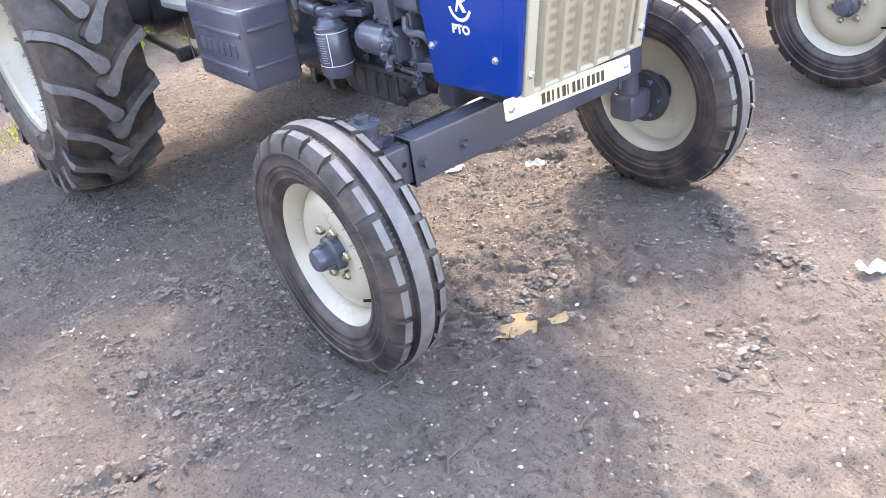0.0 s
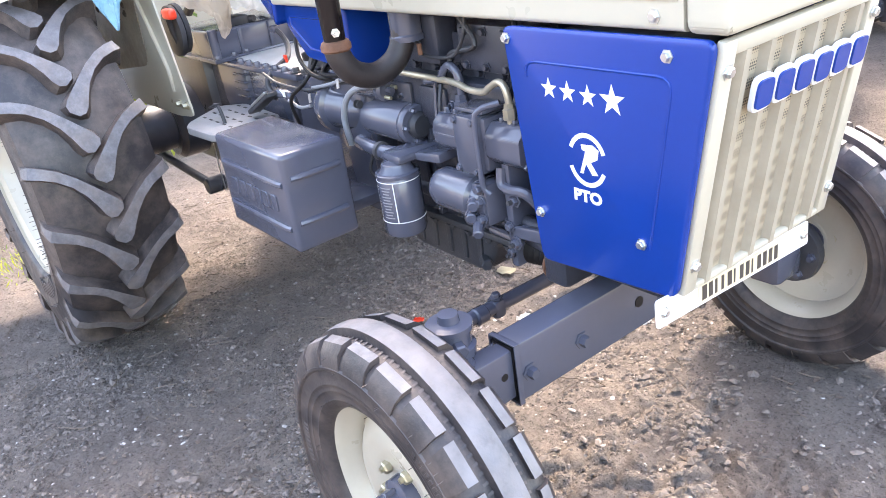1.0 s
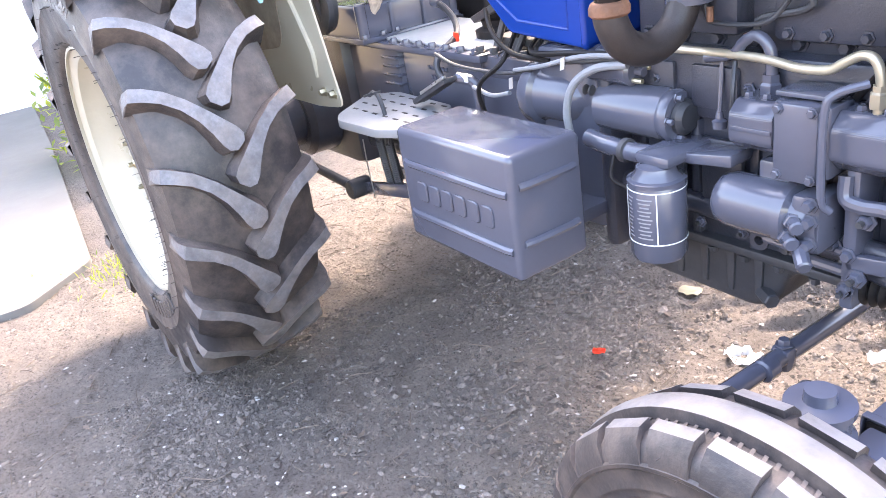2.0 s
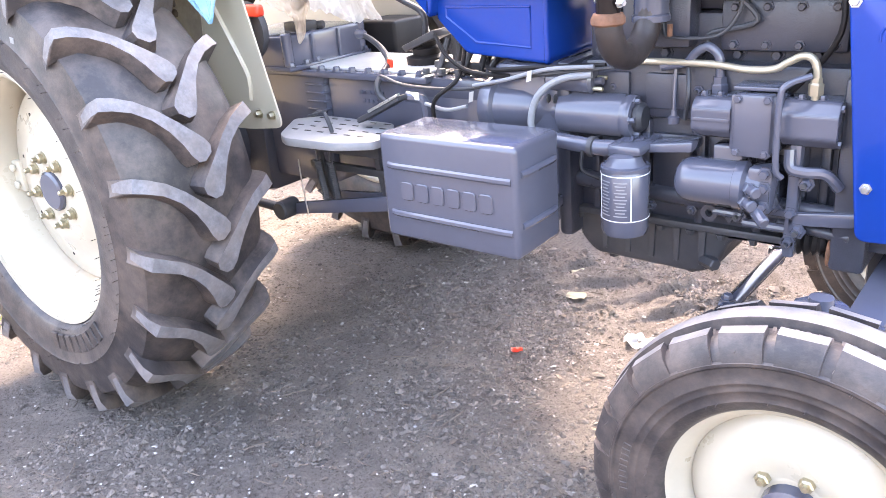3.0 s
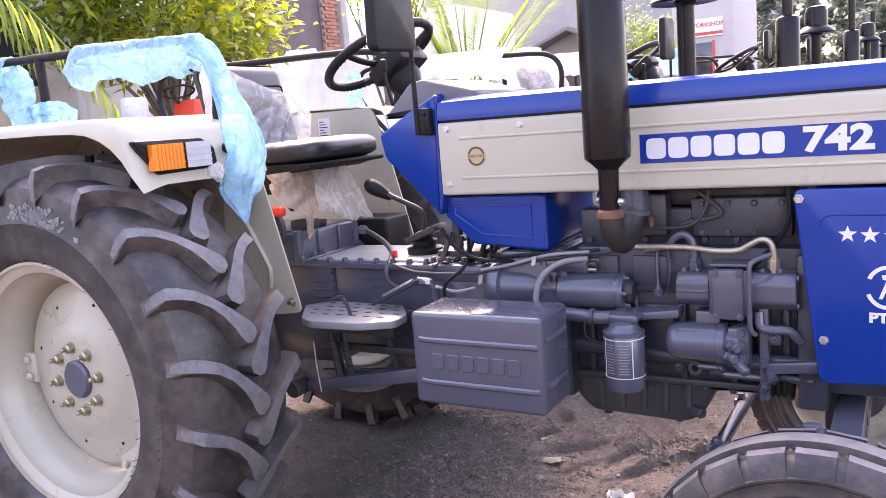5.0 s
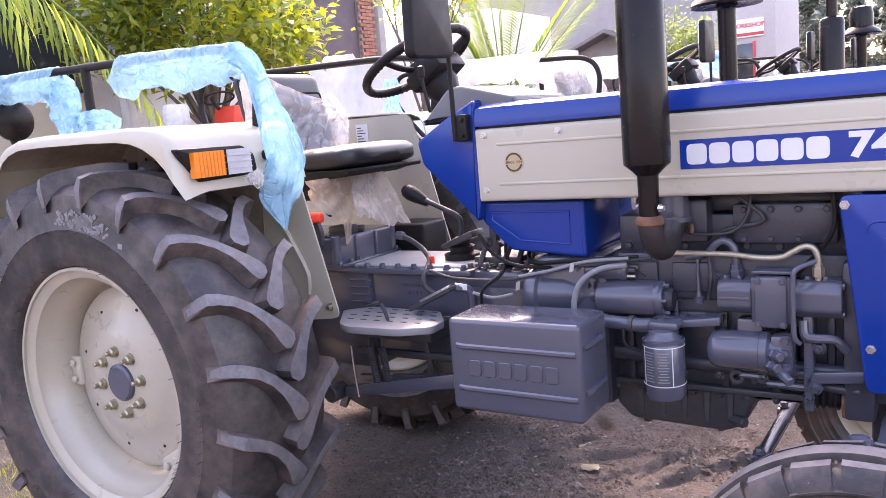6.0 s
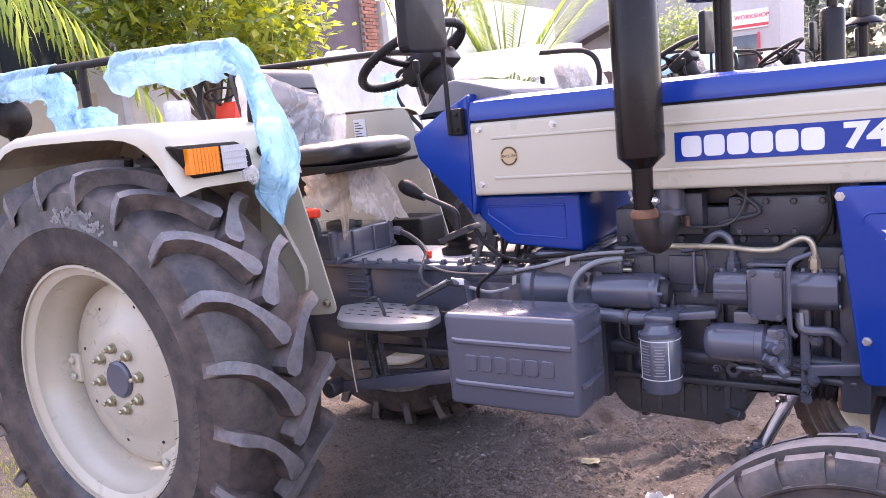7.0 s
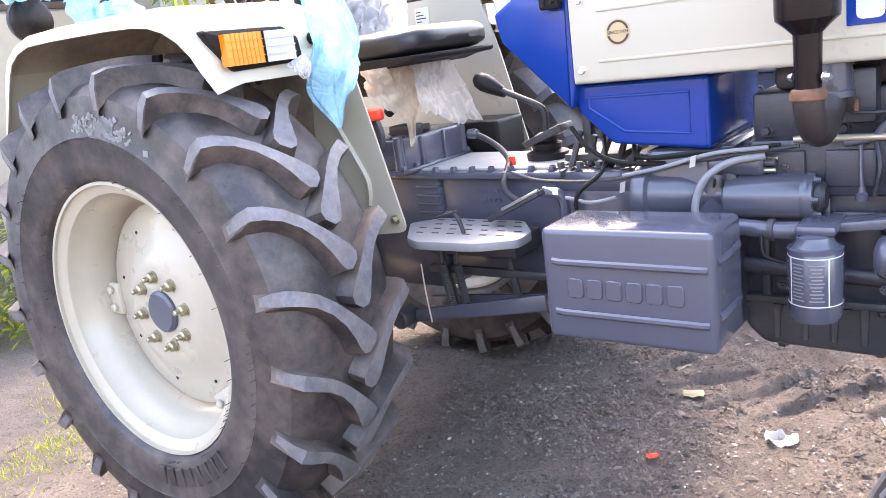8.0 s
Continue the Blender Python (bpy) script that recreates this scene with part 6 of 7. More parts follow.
# ---- protective film on rails and seats ----
def drape(name, a, b, front, back_, mat, label, seed, r=0.02, fall=None):
    """Creased film hung over a rail from a to b, down by front and back_ on its two sides."""
    a, b = Vector(a), Vector(b)
    bm = bmesh.new()
    n = max(14, int((b - a).length / 0.018))
    d = (b - a).normalized()
    side = d.cross(Vector((0, 0, 1))).normalized()
    rows = []
    for i in range(n + 1):
        t = i / n
        p = a.lerp(b, t)
        row = []
        hf = front * (0.80 + 0.35 * noise.noise(Vector((t * 4.2, seed, 0)))) * (1.0 if fall is None else np.interp(t, *fall))
        hb = back_ * (0.80 + 0.35 * noise.noise(Vector((t * 4.2, seed, 5)))) * (1.0 if fall is None else np.interp(t, *fall))
        for j in range(-10, 11):
            u = j / 10
            if abs(u) < 0.25:
                ang = u / 0.25 * math.pi / 2
                q = p + side * (r * math.sin(ang)) * -1 + Vector((0, 0, r * math.cos(ang)))
            else:
                h = (hf if u < 0 else hb) * (abs(u) - 0.25) / 0.75
                puff = 0.030 * math.sin(min(1, (abs(u) - 0.25) / 0.75) * 2.6)
                q = p + side * ((r + puff) * (1 if u < 0 else -1)) + Vector((0, 0, -h))
            w = 0.35 + abs(u)
            q += side * (0.020 * w * noise.noise(Vector((t * 11 + seed, u * 2.2, 1))) + 0.008 * noise.noise(Vector((t * 34 + u * 9, u * 3 + seed, 1)))) + Vector((0, 0, 0.010 * w * noise.noise(Vector((t * 9, u * 3, seed + 3)))))
            q += d * (0.02 * w * noise.noise(Vector((u * 4, t * 5, seed + 9))))
            row.append(bm.verts.new(q))
        rows.append(row)
    for p, q in zip(rows, rows[1:]):
        for k in range(20):
            bm.faces.new((p[k], p[k + 1], q[k + 1], q[k]))
    return thing(name, bm, mat, label, "plastic film", "film on the rails")


def rag(name, line, widths, mat, label, seed, group="film on the rails"):
    """A crumpled strip of film along a line of points."""
    pts = smooth_path(line, 10)
    bm = bmesh.new()
    rows = []
    for i, p in enumerate(pts):
        t = i / (len(pts) - 1)
        d = (pts[min(i + 1, len(pts) - 1)] - pts[max(i - 1, 0)]).normalized()
        w = float(np.interp(t, np.linspace(0, 1, len(widths)), widths))
        side = Vector((0.55, -0.83, 0)).cross(d).normalized()
        out = d.cross(side).normalized()
        row = []
        for j in range(33):
            a = 2 * math.pi * j / 32
            rr = 1 + 0.26 * noise.noise(Vector((math.cos(a) * 1.6, math.sin(a) * 1.6, t * 6 + seed)))
            pleat = abs(noise.noise(Vector((math.cos(a) * 2.6 + 0.6 * t, t * 3 + seed, 2)))) + 0.5 * abs(noise.noise(Vector((math.cos(a) * 6 - t, t * 6 + seed, 7))))
            q = p + side * (w * math.cos(a) * rr) + out * (0.10 * w * math.sin(a) * rr + 0.50 * w * pleat - 0.15 * w)
            q += Vector((0, 0, 0.22 * w * noise.noise(Vector((math.cos(a) * 2, t * 12, seed)))))
            row.append(bm.verts.new(q))
        row[32].co = row[0].co
        rows.append(row)
    for p, q in zip(rows, rows[1:]):
        for k in range(32):
            bm.faces.new((p[k], p[k + 1], q[k + 1], q[k]))
    bmesh.ops.remove_doubles(bm, verts=bm.verts[:], dist=1e-5)
    bmesh.ops.recalc_face_normals(bm, faces=bm.faces[:])
    return thing(name, bm, mat, label, "plastic film", group)


drape("rail_film", (-0.20, -0.50, 1.692), (0.375, -0.50, 1.664), 0.130, 0.11, BLUE_FILM, "pale blue creased plastic film over a black rail", 1.0, 0.026)
rag("hanging_film", [(0.335, -0.53, 1.660), (0.420, -0.53, 1.625), (0.462, -0.53, 1.565), (0.490, -0.53, 1.490), (0.515, -0.53, 1.420), (0.535, -0.53, 1.335), (0.515, -0.53, 1.285), (0.480, -0.52, 1.215), (0.490, -0.515, 1.115)], [0.030, 0.036, 0.034, 0.040, 0.050, 0.064, 0.060, 0.056, 0.006], BLUE_FILM, "pale blue film hanging down the mudguard's front edge", 4.0)
rag("lamp_film", [(0.498, -0.635, 1.300), (0.500, -0.622, 1.280), (0.500, -0.612, 1.252)], [0.024, 0.026, 0.008], CLEAR_FILM, "scrap of clear film under the lamp", 14.0)
drape("rail_film", (-0.97, -0.50, 1.702), (-0.56, -0.50, 1.696), 0.115, 0.12, BLUE_FILM, "pale blue creased plastic film over a black rail", 7.0, 0.026)
rag("hanging_film", [(-0.60, -0.51, 1.665), (-0.52, -0.53, 1.60), (-0.49, -0.54, 1.53), (-0.47, -0.54, 1.475)], [0.05, 0.062, 0.055, 0.04], BLUE_FILM, "pale blue film bunched round the rail's foot", 9.0)
rag("hanging_film", [(-0.50, -0.50, 1.482), (-0.42, -0.53, 1.502), (-0.33, -0.51, 1.502), (-0.25, -0.50, 1.488)], [0.02, 0.045, 0.044, 0.022], BLUE_FILM, "pale blue film bunched round the rail's foot", 11.0)
rag("hanging_film", [(0.205, 0.50, 1.60), (0.215, 0.49, 1.55), (0.21, 0.49, 1.50), (0.205, 0.49, 1.462)], [0.03, 0.035, 0.028, 0.045], BLUE_FILM, "pale blue film on the mudguard rail's post", 13.0)
drape("rail_film", (-0.55, 2.02, 1.740), (0.20, 2.02, 1.728), 0.15, 0.13, MILKY_FILM, "milky clear plastic film over a black rail", 15.0, 0.03)
drape("rail_film", (-0.45, 3.02, 1.740), (0.36, 3.02, 1.722), 0.15, 0.13, MILKY_FILM, "milky clear plastic film over a black rail", 17.0, 0.03)
drape("rail_film", (0.45, 4.60, 1.775), (0.65, 4.60, 1.765), 0.22, 0.22, BLUE_FILM, "pale blue plastic film over a black rail", 19.0, 0.03)
drape("rail_film", (-0.34, 5.60, 1.785), (0.46, 5.60, 1.770), 0.20, 0.20, BLUE_FILM, "pale blue plastic film over a black rail", 21.0, 0.03)


def hood(name, at, size, mat, label, seed, lean=-14):
    """A loose bag over a backrest."""
    bm = bmesh.new()
    bmesh.ops.create_icosphere(bm, subdivisions=4, radius=1)
    for v in bm.verts:
        c = v.co.normalized()
        q = Vector((math.copysign(abs(c.x) ** 0.6, c.x), math.copysign(abs(c.y) ** 0.6, c.y), math.copysign(abs(c.z) ** 0.6, c.z)))
        k = 0.97 + 0.20 * noise.noise(c * 2.4 + Vector((seed, 0, 0))) + 0.26 * abs(noise.noise(c * 4.5 + Vector((0, seed, 0)))) + 0.10 * abs(noise.noise(c * 11 + Vector((0, 0, seed))))
        v.co = Vector((q.x * size[0], q.y * size[1], q.z * size[2])) * k
        if v.co.z < -size[2] * 0.8:
            v.co.z = -size[2] * (0.8 + 0.25 * (0.5 + 0.5 * noise.noise(c * 5)))
    bmesh.ops.transform(bm, matrix=Matrix.Translation(at) @ Matrix.Rotation(radians(lean), 4, "Y"), verts=bm.verts)
    return thing(name, bm, mat, label, "plastic film", "film on the seats")


def veil(name, a, b, c, d, mat, label, seed, amp=0.02, group="film on the seats"):
    """A creased sheet of film between four corners, its folds running from the corner b."""
    a, b, c, d = (Vector(p) for p in (a, b, c, d))
    bm = bmesh.new()
    n, m = 48, 36
    out = (b - a).cross(d - a).normalized()
    g = []
    for i in range(n + 1):
        col = []
        for j in range(m + 1):
            u, v = i / n, j / m
            p = a.lerp(b, u).lerp(d.lerp(c, u), v)
            turn = math.atan2(v + 0.12, 1.12 - u)
            far = math.hypot(1 - u, v)
            p += out * amp * (1.5 * abs(noise.noise(Vector((turn * 6.0, far * 1.2, seed)))) + 0.5 * noise.noise(Vector((u * 5, v * 5, seed + 3))) + 1.2 * math.sin(math.pi * u) * math.sin(math.pi * v))
            if v in (0.0, 1.0) or u in (0.0, 1.0):
                p += (c - a).normalized() * 0.012 * noise.noise(Vector((u * 14, v * 14, seed + 6)))
            col.append(bm.verts.new(p))
        g.append(col)
    for p, q in zip(g, g[1:]):
        for k in range(m):
            bm.faces.new((p[k], p[k + 1], q[k + 1], q[k]))
    return thing(name, bm, mat, label, "plastic film", group)


veil("seat_film", (0.105, -0.225, 1.640), (0.155, 0.205, 1.505), (0.190, 0.150, 1.338), (0.200, -0.240, 1.338), CLEAR_FILM, "loose clear plastic bag over a black backrest", 2.0, 0.020)
rag("seat_film_tail", [(0.185, 0.160, 1.345), (0.180, 0.185, 1.42), (0.165, 0.195, 1.48), (0.150, 0.165, 1.545)], [0.022, 0.026, 0.022, 0.008], CLEAR_FILM, "knotted tail of clear film beside the backrest", 33.0, "film on the seats")
for ob, k in zip(others, (5.0, 8.0, 12.0)):
    hood("seat_film", (ob.location.x + 0.09, ob.location.y, ob.location.z + 1.50), (0.10, 0.245, 0.17), CLEAR_FILM, "loose clear plastic bag over a black backrest", k)
rag("seat_film_tail", [(0.24, -0.27, 1.36), (0.20, -0.26, 1.47), (0.15, -0.24, 1.58), (0.12, -0.215, 1.685)], [0.060, 0.062, 0.050, 0.006], PALE_FILM, "torn tail of clear film beside the backrest", 31.0, "film on the seats")


def curtain(name, y0, y1, x, top, hem, mat, label, seed, slant=0.0):
    """A thin creased sheet hanging under the seat's front edge, with a torn hem through the points (y, z); slant widens its far side downwards."""
    bm = bmesh.new()
    n, m = 48, 22
    g = []
    for i in range(n + 1):
        y = y0 + (y1 - y0) * i / n
        low = float(np.interp(y, [p[0] for p in hem], [p[1] for p in hem])) + 0.010 * noise.noise(Vector((y * 45, seed, 0)))
        col = []
        for j in range(m + 1):
            t = j / m
            z = top + (low - top) * t
            fold = 0.026 * t * noise.noise(Vector((y * 11 + 0.8 * t, t * 1.4, seed))) + 0.014 * abs(noise.noise(Vector((y * 24 - t, t * 3.0, seed + 4)))) + 0.003 * noise.noise(Vector((y * 60, t * 9, seed)))
            wide = y0 + (y - y0) * (1 - slant * (1 - t))
            col.append(bm.verts.new((x + fold + 0.010 * t, wide + 0.012 * t * noise.noise(Vector((t * 4, y * 9, seed + 8))), z)))
        g.append(col)
    for a, b in zip(g, g[1:]):
        for k in range(m):
            bm.faces.new((a[k], a[k + 1], b[k + 1], b[k]))
    return thing(name, bm, mat, label, "plastic film", "film on the seats")


curtain("underseat_film", -0.33, -0.09, 0.420, 1.245, [(-0.33, 1.200), (-0.31, 1.170), (-0.28, 1.145), (-0.216, 1.107), (-0.182, 1.080), (-0.176, 1.020), (-0.160, 1.006), (-0.118, 1.030), (-0.114, 1.072), (-0.09, 1.13)], BROWN_FILM, "torn tan packing film hanging under the seat", 3.0)
curtain("underseat_film", -0.12, 0.190, 0.435, 1.240, [(-0.12, 1.10), (-0.08, 1.095), (-0.038, 1.080), (0.03, 1.048), (0.07, 1.036), (0.12, 1.040), (0.186, 1.031)], PALE_FILM, "torn milky film hanging under the seat", 6.0, 0.36)

# ---- walls and buildings behind the row ----
PLASTER = material("white_limewash", (0.80, 0.79, 0.80), 0.85, vary=0.07, scale=1.5, dirt=(0.42, 0.41, 0.40), dirt_amount=0.55, dirt_scale=2.2, bump=0.4, bump_scale=40)
BEIGE = material("beige_plaster", (0.48, 0.41, 0.32), 0.85, vary=0.08, scale=2, dirt=(0.3, 0.27, 0.22), dirt_amount=0.4, bump=0.3)
CEMENT = material("grey_cement", (0.29, 0.28, 0.275), 0.9, vary=0.15, scale=2, dirt=(0.26, 0.25, 0.25), dirt_amount=0.5, bump=0.5)
BRICK = material("red_brick", (0.36, 0.16, 0.11), 0.9, vary=0.25, scale=8, bump=0.5, per_piece=0.6)
# mauve kept dark so that the colour itself holds the wall's shade
MAUVE = material("shaded_mauve_wall", (0.10, 0.075, 0.085), 0.8, vary=0.12, scale=1.5)
GLASS = material("dark_window_glass", (0.03, 0.035, 0.045), 0.08, vary=0.1, spec=0.8)
FRAME = material("brown_frame", (0.12, 0.085, 0.07), 0.6, vary=0.15)
ROOF = material("roof_sheet", (0.17, 0.15, 0.14), 0.7, vary=0.2, bump=0.4)
SIGNRED = material("red_paint", (0.55, 0.06, 0.06), 0.5, vary=0.08)
CONCRETE = material("pale_concrete", (0.140, 0.133, 0.122), 0.85, vary=0.10, scale=1.2, fine=40, dirt=(0.13, 0.12, 0.11), dirt_amount=0.6, bump=0.4, bump_scale=90)


def structure(name, bm, mat, label):
    return thing(name, bm, mat, label, "wall" if "wall" in name else name.split("_")[0], "", "structure")


# boundary wall with a ragged plastered top
bm = bmesh.new()
n = 120
top_l, top_r = [], []
for k in range(n + 1):
    y = 5.4 + k / n * 12.0
    h = 2.46 + 0.05 * wave(y, 0, 1.1, 2) + 0.03 * wave(y, 0, 5.0, 4) + (0.10 if 7.0 < y < 7.6 else 0)
    top_l.append((y, h))
poly = [(5.4, -0.2)] + [(17.4, -0.2)] + [(y, h) for y, h in top_l[::-1]]
structure("wall_boundary", prism(poly, "yz", -5.70, -5.48), PLASTER, "weathered white boundary wall with flaking limewash")
# tall white building at the left end
bl = box(-9.5, -5.5, -4.0, 5.4, -0.2, 6.0, 0.01)
structure("wall_building", bl, PLASTER, "tall white plastered building behind the trees")
for y0, y1 in ((3.35, 3.42), (4.55, 5.05)):
    structure("wall_pilaster", box(-5.5, -5.36, y0, y1, -0.2, 6.0, 0.008), PLASTER, "white plaster pilaster on the building")
structure("wall_plinth", box(-5.5, -5.42, 1.0, 3.0, -0.2, 2.02, 0.008), BEIGE, "beige plastered lower wall")
win = empty("window_1", (-5.5, 2.3, 2.9), "dark glazed window in a brown frame", "window")
tagged(win, kind="structure")
for y0, y1, z0, z1 in ((1.2, 1.26, 2.05, 3.6), (2.86, 2.92, 2.05, 3.6), (2.0, 2.05, 2.05, 3.6), (1.2, 2.92, 2.05, 2.11), (1.2, 2.92, 3.54, 3.6)):
    f = part("window_frame", box(0.0, 0.06, y0 - 2.3, y1 - 2.3, z0 - 2.9, z1 - 2.9, 0.006), FRAME, win)
for y0, y1 in ((1.26, 2.0), (2.05, 2.86)):
    part("pane", box(0.01, 0.02, y0 - 2.3, y1 - 2.3, 2.11 - 2.9, 3.54 - 2.9, 0), GLASS, win)

# unfinished house behind the wall
house = empty("unfinished_house", (-9.0, 12.0, 0), "unfinished house with a shaded mauve wall and a bare brick pillar", "house")
part("wall", box(-3.0, 0.0, -3.2, 0.25, 0, 5.2, 0.01), MAUVE, house, "mauve wall, darkened in its colour for shade")
part("pillar", box(-0.10, 0.06, 0.28, 0.72, 0, 5.2, 0.01), CEMENT, house, "cement core of the brick pillar")
part("roof", box(-3.2, 0.3, -3.4, 1.3, 5.2, 5.4, 0.01), CEMENT, house)
part("post", box(-0.1, 0.15, 0.86, 1.08, 0, 5.2, 0.02), CEMENT, house, "grey cement post")
# white house and grey brick house farther on
wh = empty("white_house", (-9.0, 20.6, 0), "plain white two-level house with a parapet", "house")
part("wall", box(-4, 0, -2.0, 1.9, 0, 4.6, 0.01), PLASTER, wh)
part("annex", box(-3, 0.5, 1.9, 2.9, 0, 3.5, 0.01), PLASTER, wh)
gh = empty("grey_house", (-8.5, 26.0, 0), "grey cement house with rough block upper wall", "house")
part("wall", box(-6, 3.2, 0, 5, 0, 7.5, 0.02), CEMENT, gh)
part("lean_to_roof", prism([(-1.4, 3.55), (0.3, 4.25), (1.8, 3.5), (1.75, 3.42), (0.3, 4.12), (-1.4, 3.45)], "xz", -0.9, -0.02, 0.004), ROOF, gh, "sagging lean-to roof sheet")
part("screen", box(-0.9, 1.0, -0.12, -0.02, 2.2, 3.0, 0.01), FRAME, gh, "dark lattice screen")
# low building with a painted sign
sg = empty("workshop", (-3.0, 22.0, 0), "pale workshop building with a painted sign and dark doorway", "building")
part("wall", box(-0.75, 0.95, 0, 4, 0, 4.4, 0.01), material("pale_plaster", (0.42, 0.39, 0.38), 0.85, vary=0.08, dirt=(0.4, 0.37, 0.35), dirt_amount=0.4), sg)
sign = part("sign_board", box(-0.58, 0.66, -0.06, -0.005, 3.12, 3.62, 0.006), PLATE, sg, "white sign board with red lettering")
part("sign_words", text_mesh("AFE WORKSHOP", 0.165, Matrix.Translation((0.06, -0.066, 3.44)) @ Matrix.Rotation(radians(90), 4, "X"), 0.003, 0.004), SIGNRED, sign)
part("sign_stripe", box(-0.58, 0.66, -0.066, -0.06, 3.16, 3.24, 0), SIGNRED, sign)
part("doorway", box(-0.45, 0.35, -0.03, -0.004, 1.9, 2.95, 0.004), GLASS, sg, "dark doorway")
part("door_frame", box(-0.52, -0.45, -0.05, -0.004, 1.9, 3.0, 0.004), SIGNRED, sg)
part("door_frame", box(0.35, 0.42, -0.05, -0.004, 1.9, 3.0, 0.004), SIGNRED, sg)

# unseen wall added behind the camera; it cuts low sky light on the tractor
structure("wall_yard", box(-14.0, 16.0, -11.2, -11.0, -0.2, 3.4, 0.01), CEMENT, "plain grey wall added out of view to block low sky light")
# concrete apron beside the yard
structure("pavement", prism(rounded([(-0.92, -1.25), (-1.18, -0.93), (-3.8, -0.62), (-8.0, -0.20), (-8.0, -9.0), (-1.6, -9.0)], 0.05), "xy", -0.1, 0.018, 0.006), CONCRETE, "worn pale concrete apron")


# ---- trees, palms, bushes ----
def leaf(bm, p, d, up, L, W):
    """A folded pointed leaf of four triangles."""
    s = d.cross(up).normalized()
    n = s.cross(d).normalized()
    a, m, t = bm.verts.new(p), bm.verts.new(p + d * L * 0.5 - n * W * 0.12), bm.verts.new(p + d * L - n * L * 0.12)
    l, r = bm.verts.new(p + d * L * 0.45 + s * W * 0.5), bm.verts.new(p + d * L * 0.45 - s * W * 0.5)
    bm.faces.new((a, m, l))
    bm.faces.new((m, t, l))
    bm.faces.new((a, r, m))
    bm.faces.new((m, r, t))


def tree(name, at, height, crown, count, seed, label, L=0.10, W=0.045, tips=60, mat=None):
    rng = random.Random(seed)
    ob = empty(name, at, label, "tree")
    trunk = tube([(0, 0, -0.2), (0.05, 0.03, height * 0.25), (-0.03, 0.05, height * 0.5)], 0.085, 12, 6, [1.25, 0.9, 0.7])
    ends = []
    (cx, cy, cz), (rx, ry, rz) = crown
    for k in range(tips):
        a, b = rng.uniform(0, 6.283), rng.uniform(-0.75, 1.0)
        rr = rng.uniform(0.55, 1.0)
        c = math.sqrt(max(0, 1 - b * b))
        e = Vector((cx + rx * rr * c * math.cos(a), cy + ry * rr * c * math.sin(a), cz + rz * rr * b))
        st_ = Vector((rng.uniform(-0.05, 0.05), rng.uniform(-0.05, 0.05), height * rng.uniform(0.32, 0.5)))
        mid = st_.lerp(e, 0.5) + Vector((rng.uniform(-0.15, 0.15), rng.uniform(-0.15, 0.15), rng.uniform(-0.05, 0.2)))
        if k < tips * 0.28:
            join(trunk, tube([st_, mid, e], 0.020, 6, 4, [1.3, 0.7, 0.25]))
        ends.append((e, mid))
    part("trunk", trunk, BARK, ob)
    bm = bmesh.new()
    for k in range(count):
        e, mid = rng.choice(ends)
        p = mid.lerp(e, rng.uniform(0.35, 1.1)) + Vector((rng.gauss(0, 0.15), rng.gauss(0, 0.15), rng.gauss(0, 0.12)))
        d = Vector((rng.gauss(0, 1), rng.gauss(0, 1), rng.gauss(-0.25, 0.6))).normalized()
        leaf(bm, p, d, Vector((rng.gauss(0, 0.4), rng.gauss(0, 0.4), 1)), L * rng.uniform(0.6, 1.25), W * rng.uniform(0.7, 1.2))
    tagged(part("crown", bm, mat or LEAF, ob), kind="stuff")
    return ob


tree("tree", (-4.15, 3.45, 0), 3.2, ((0, 0.0, 2.95), (1.25, 1.45, 1.05)), 9000, 3, "broad green shade tree with sunlit yellow-green leaves", 0.135, 0.062, 90)
tree("tree", (-4.6, 8.0, 0), 4.2, ((0, 0.5, 4.1), (1.2, 1.3, 0.95)), 3000, 8, "slim young tree with yellow-green leaves", 0.11, 0.045, 50)
tree("tree", (-3.7, 17.5, 0), 3.4, ((0, 0, 2.9), (1.1, 1.1, 0.9)), 2500, 12, "small green tree behind the tractors, slight haze in its colour", 0.16, 0.07, 40, MIDLEAF)
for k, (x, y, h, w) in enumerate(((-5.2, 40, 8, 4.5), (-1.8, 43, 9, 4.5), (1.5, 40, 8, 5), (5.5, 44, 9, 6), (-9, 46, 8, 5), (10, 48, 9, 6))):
    tree("tree", (x, y, 0), h, ((0, 0, h * 0.52), (w * 0.75, w * 0.7, h * 0.48)), 5200, 30 + k, "distant tree with haze put into its grey-green leaf colour", 0.50, 0.26, 70, FARLEAF)


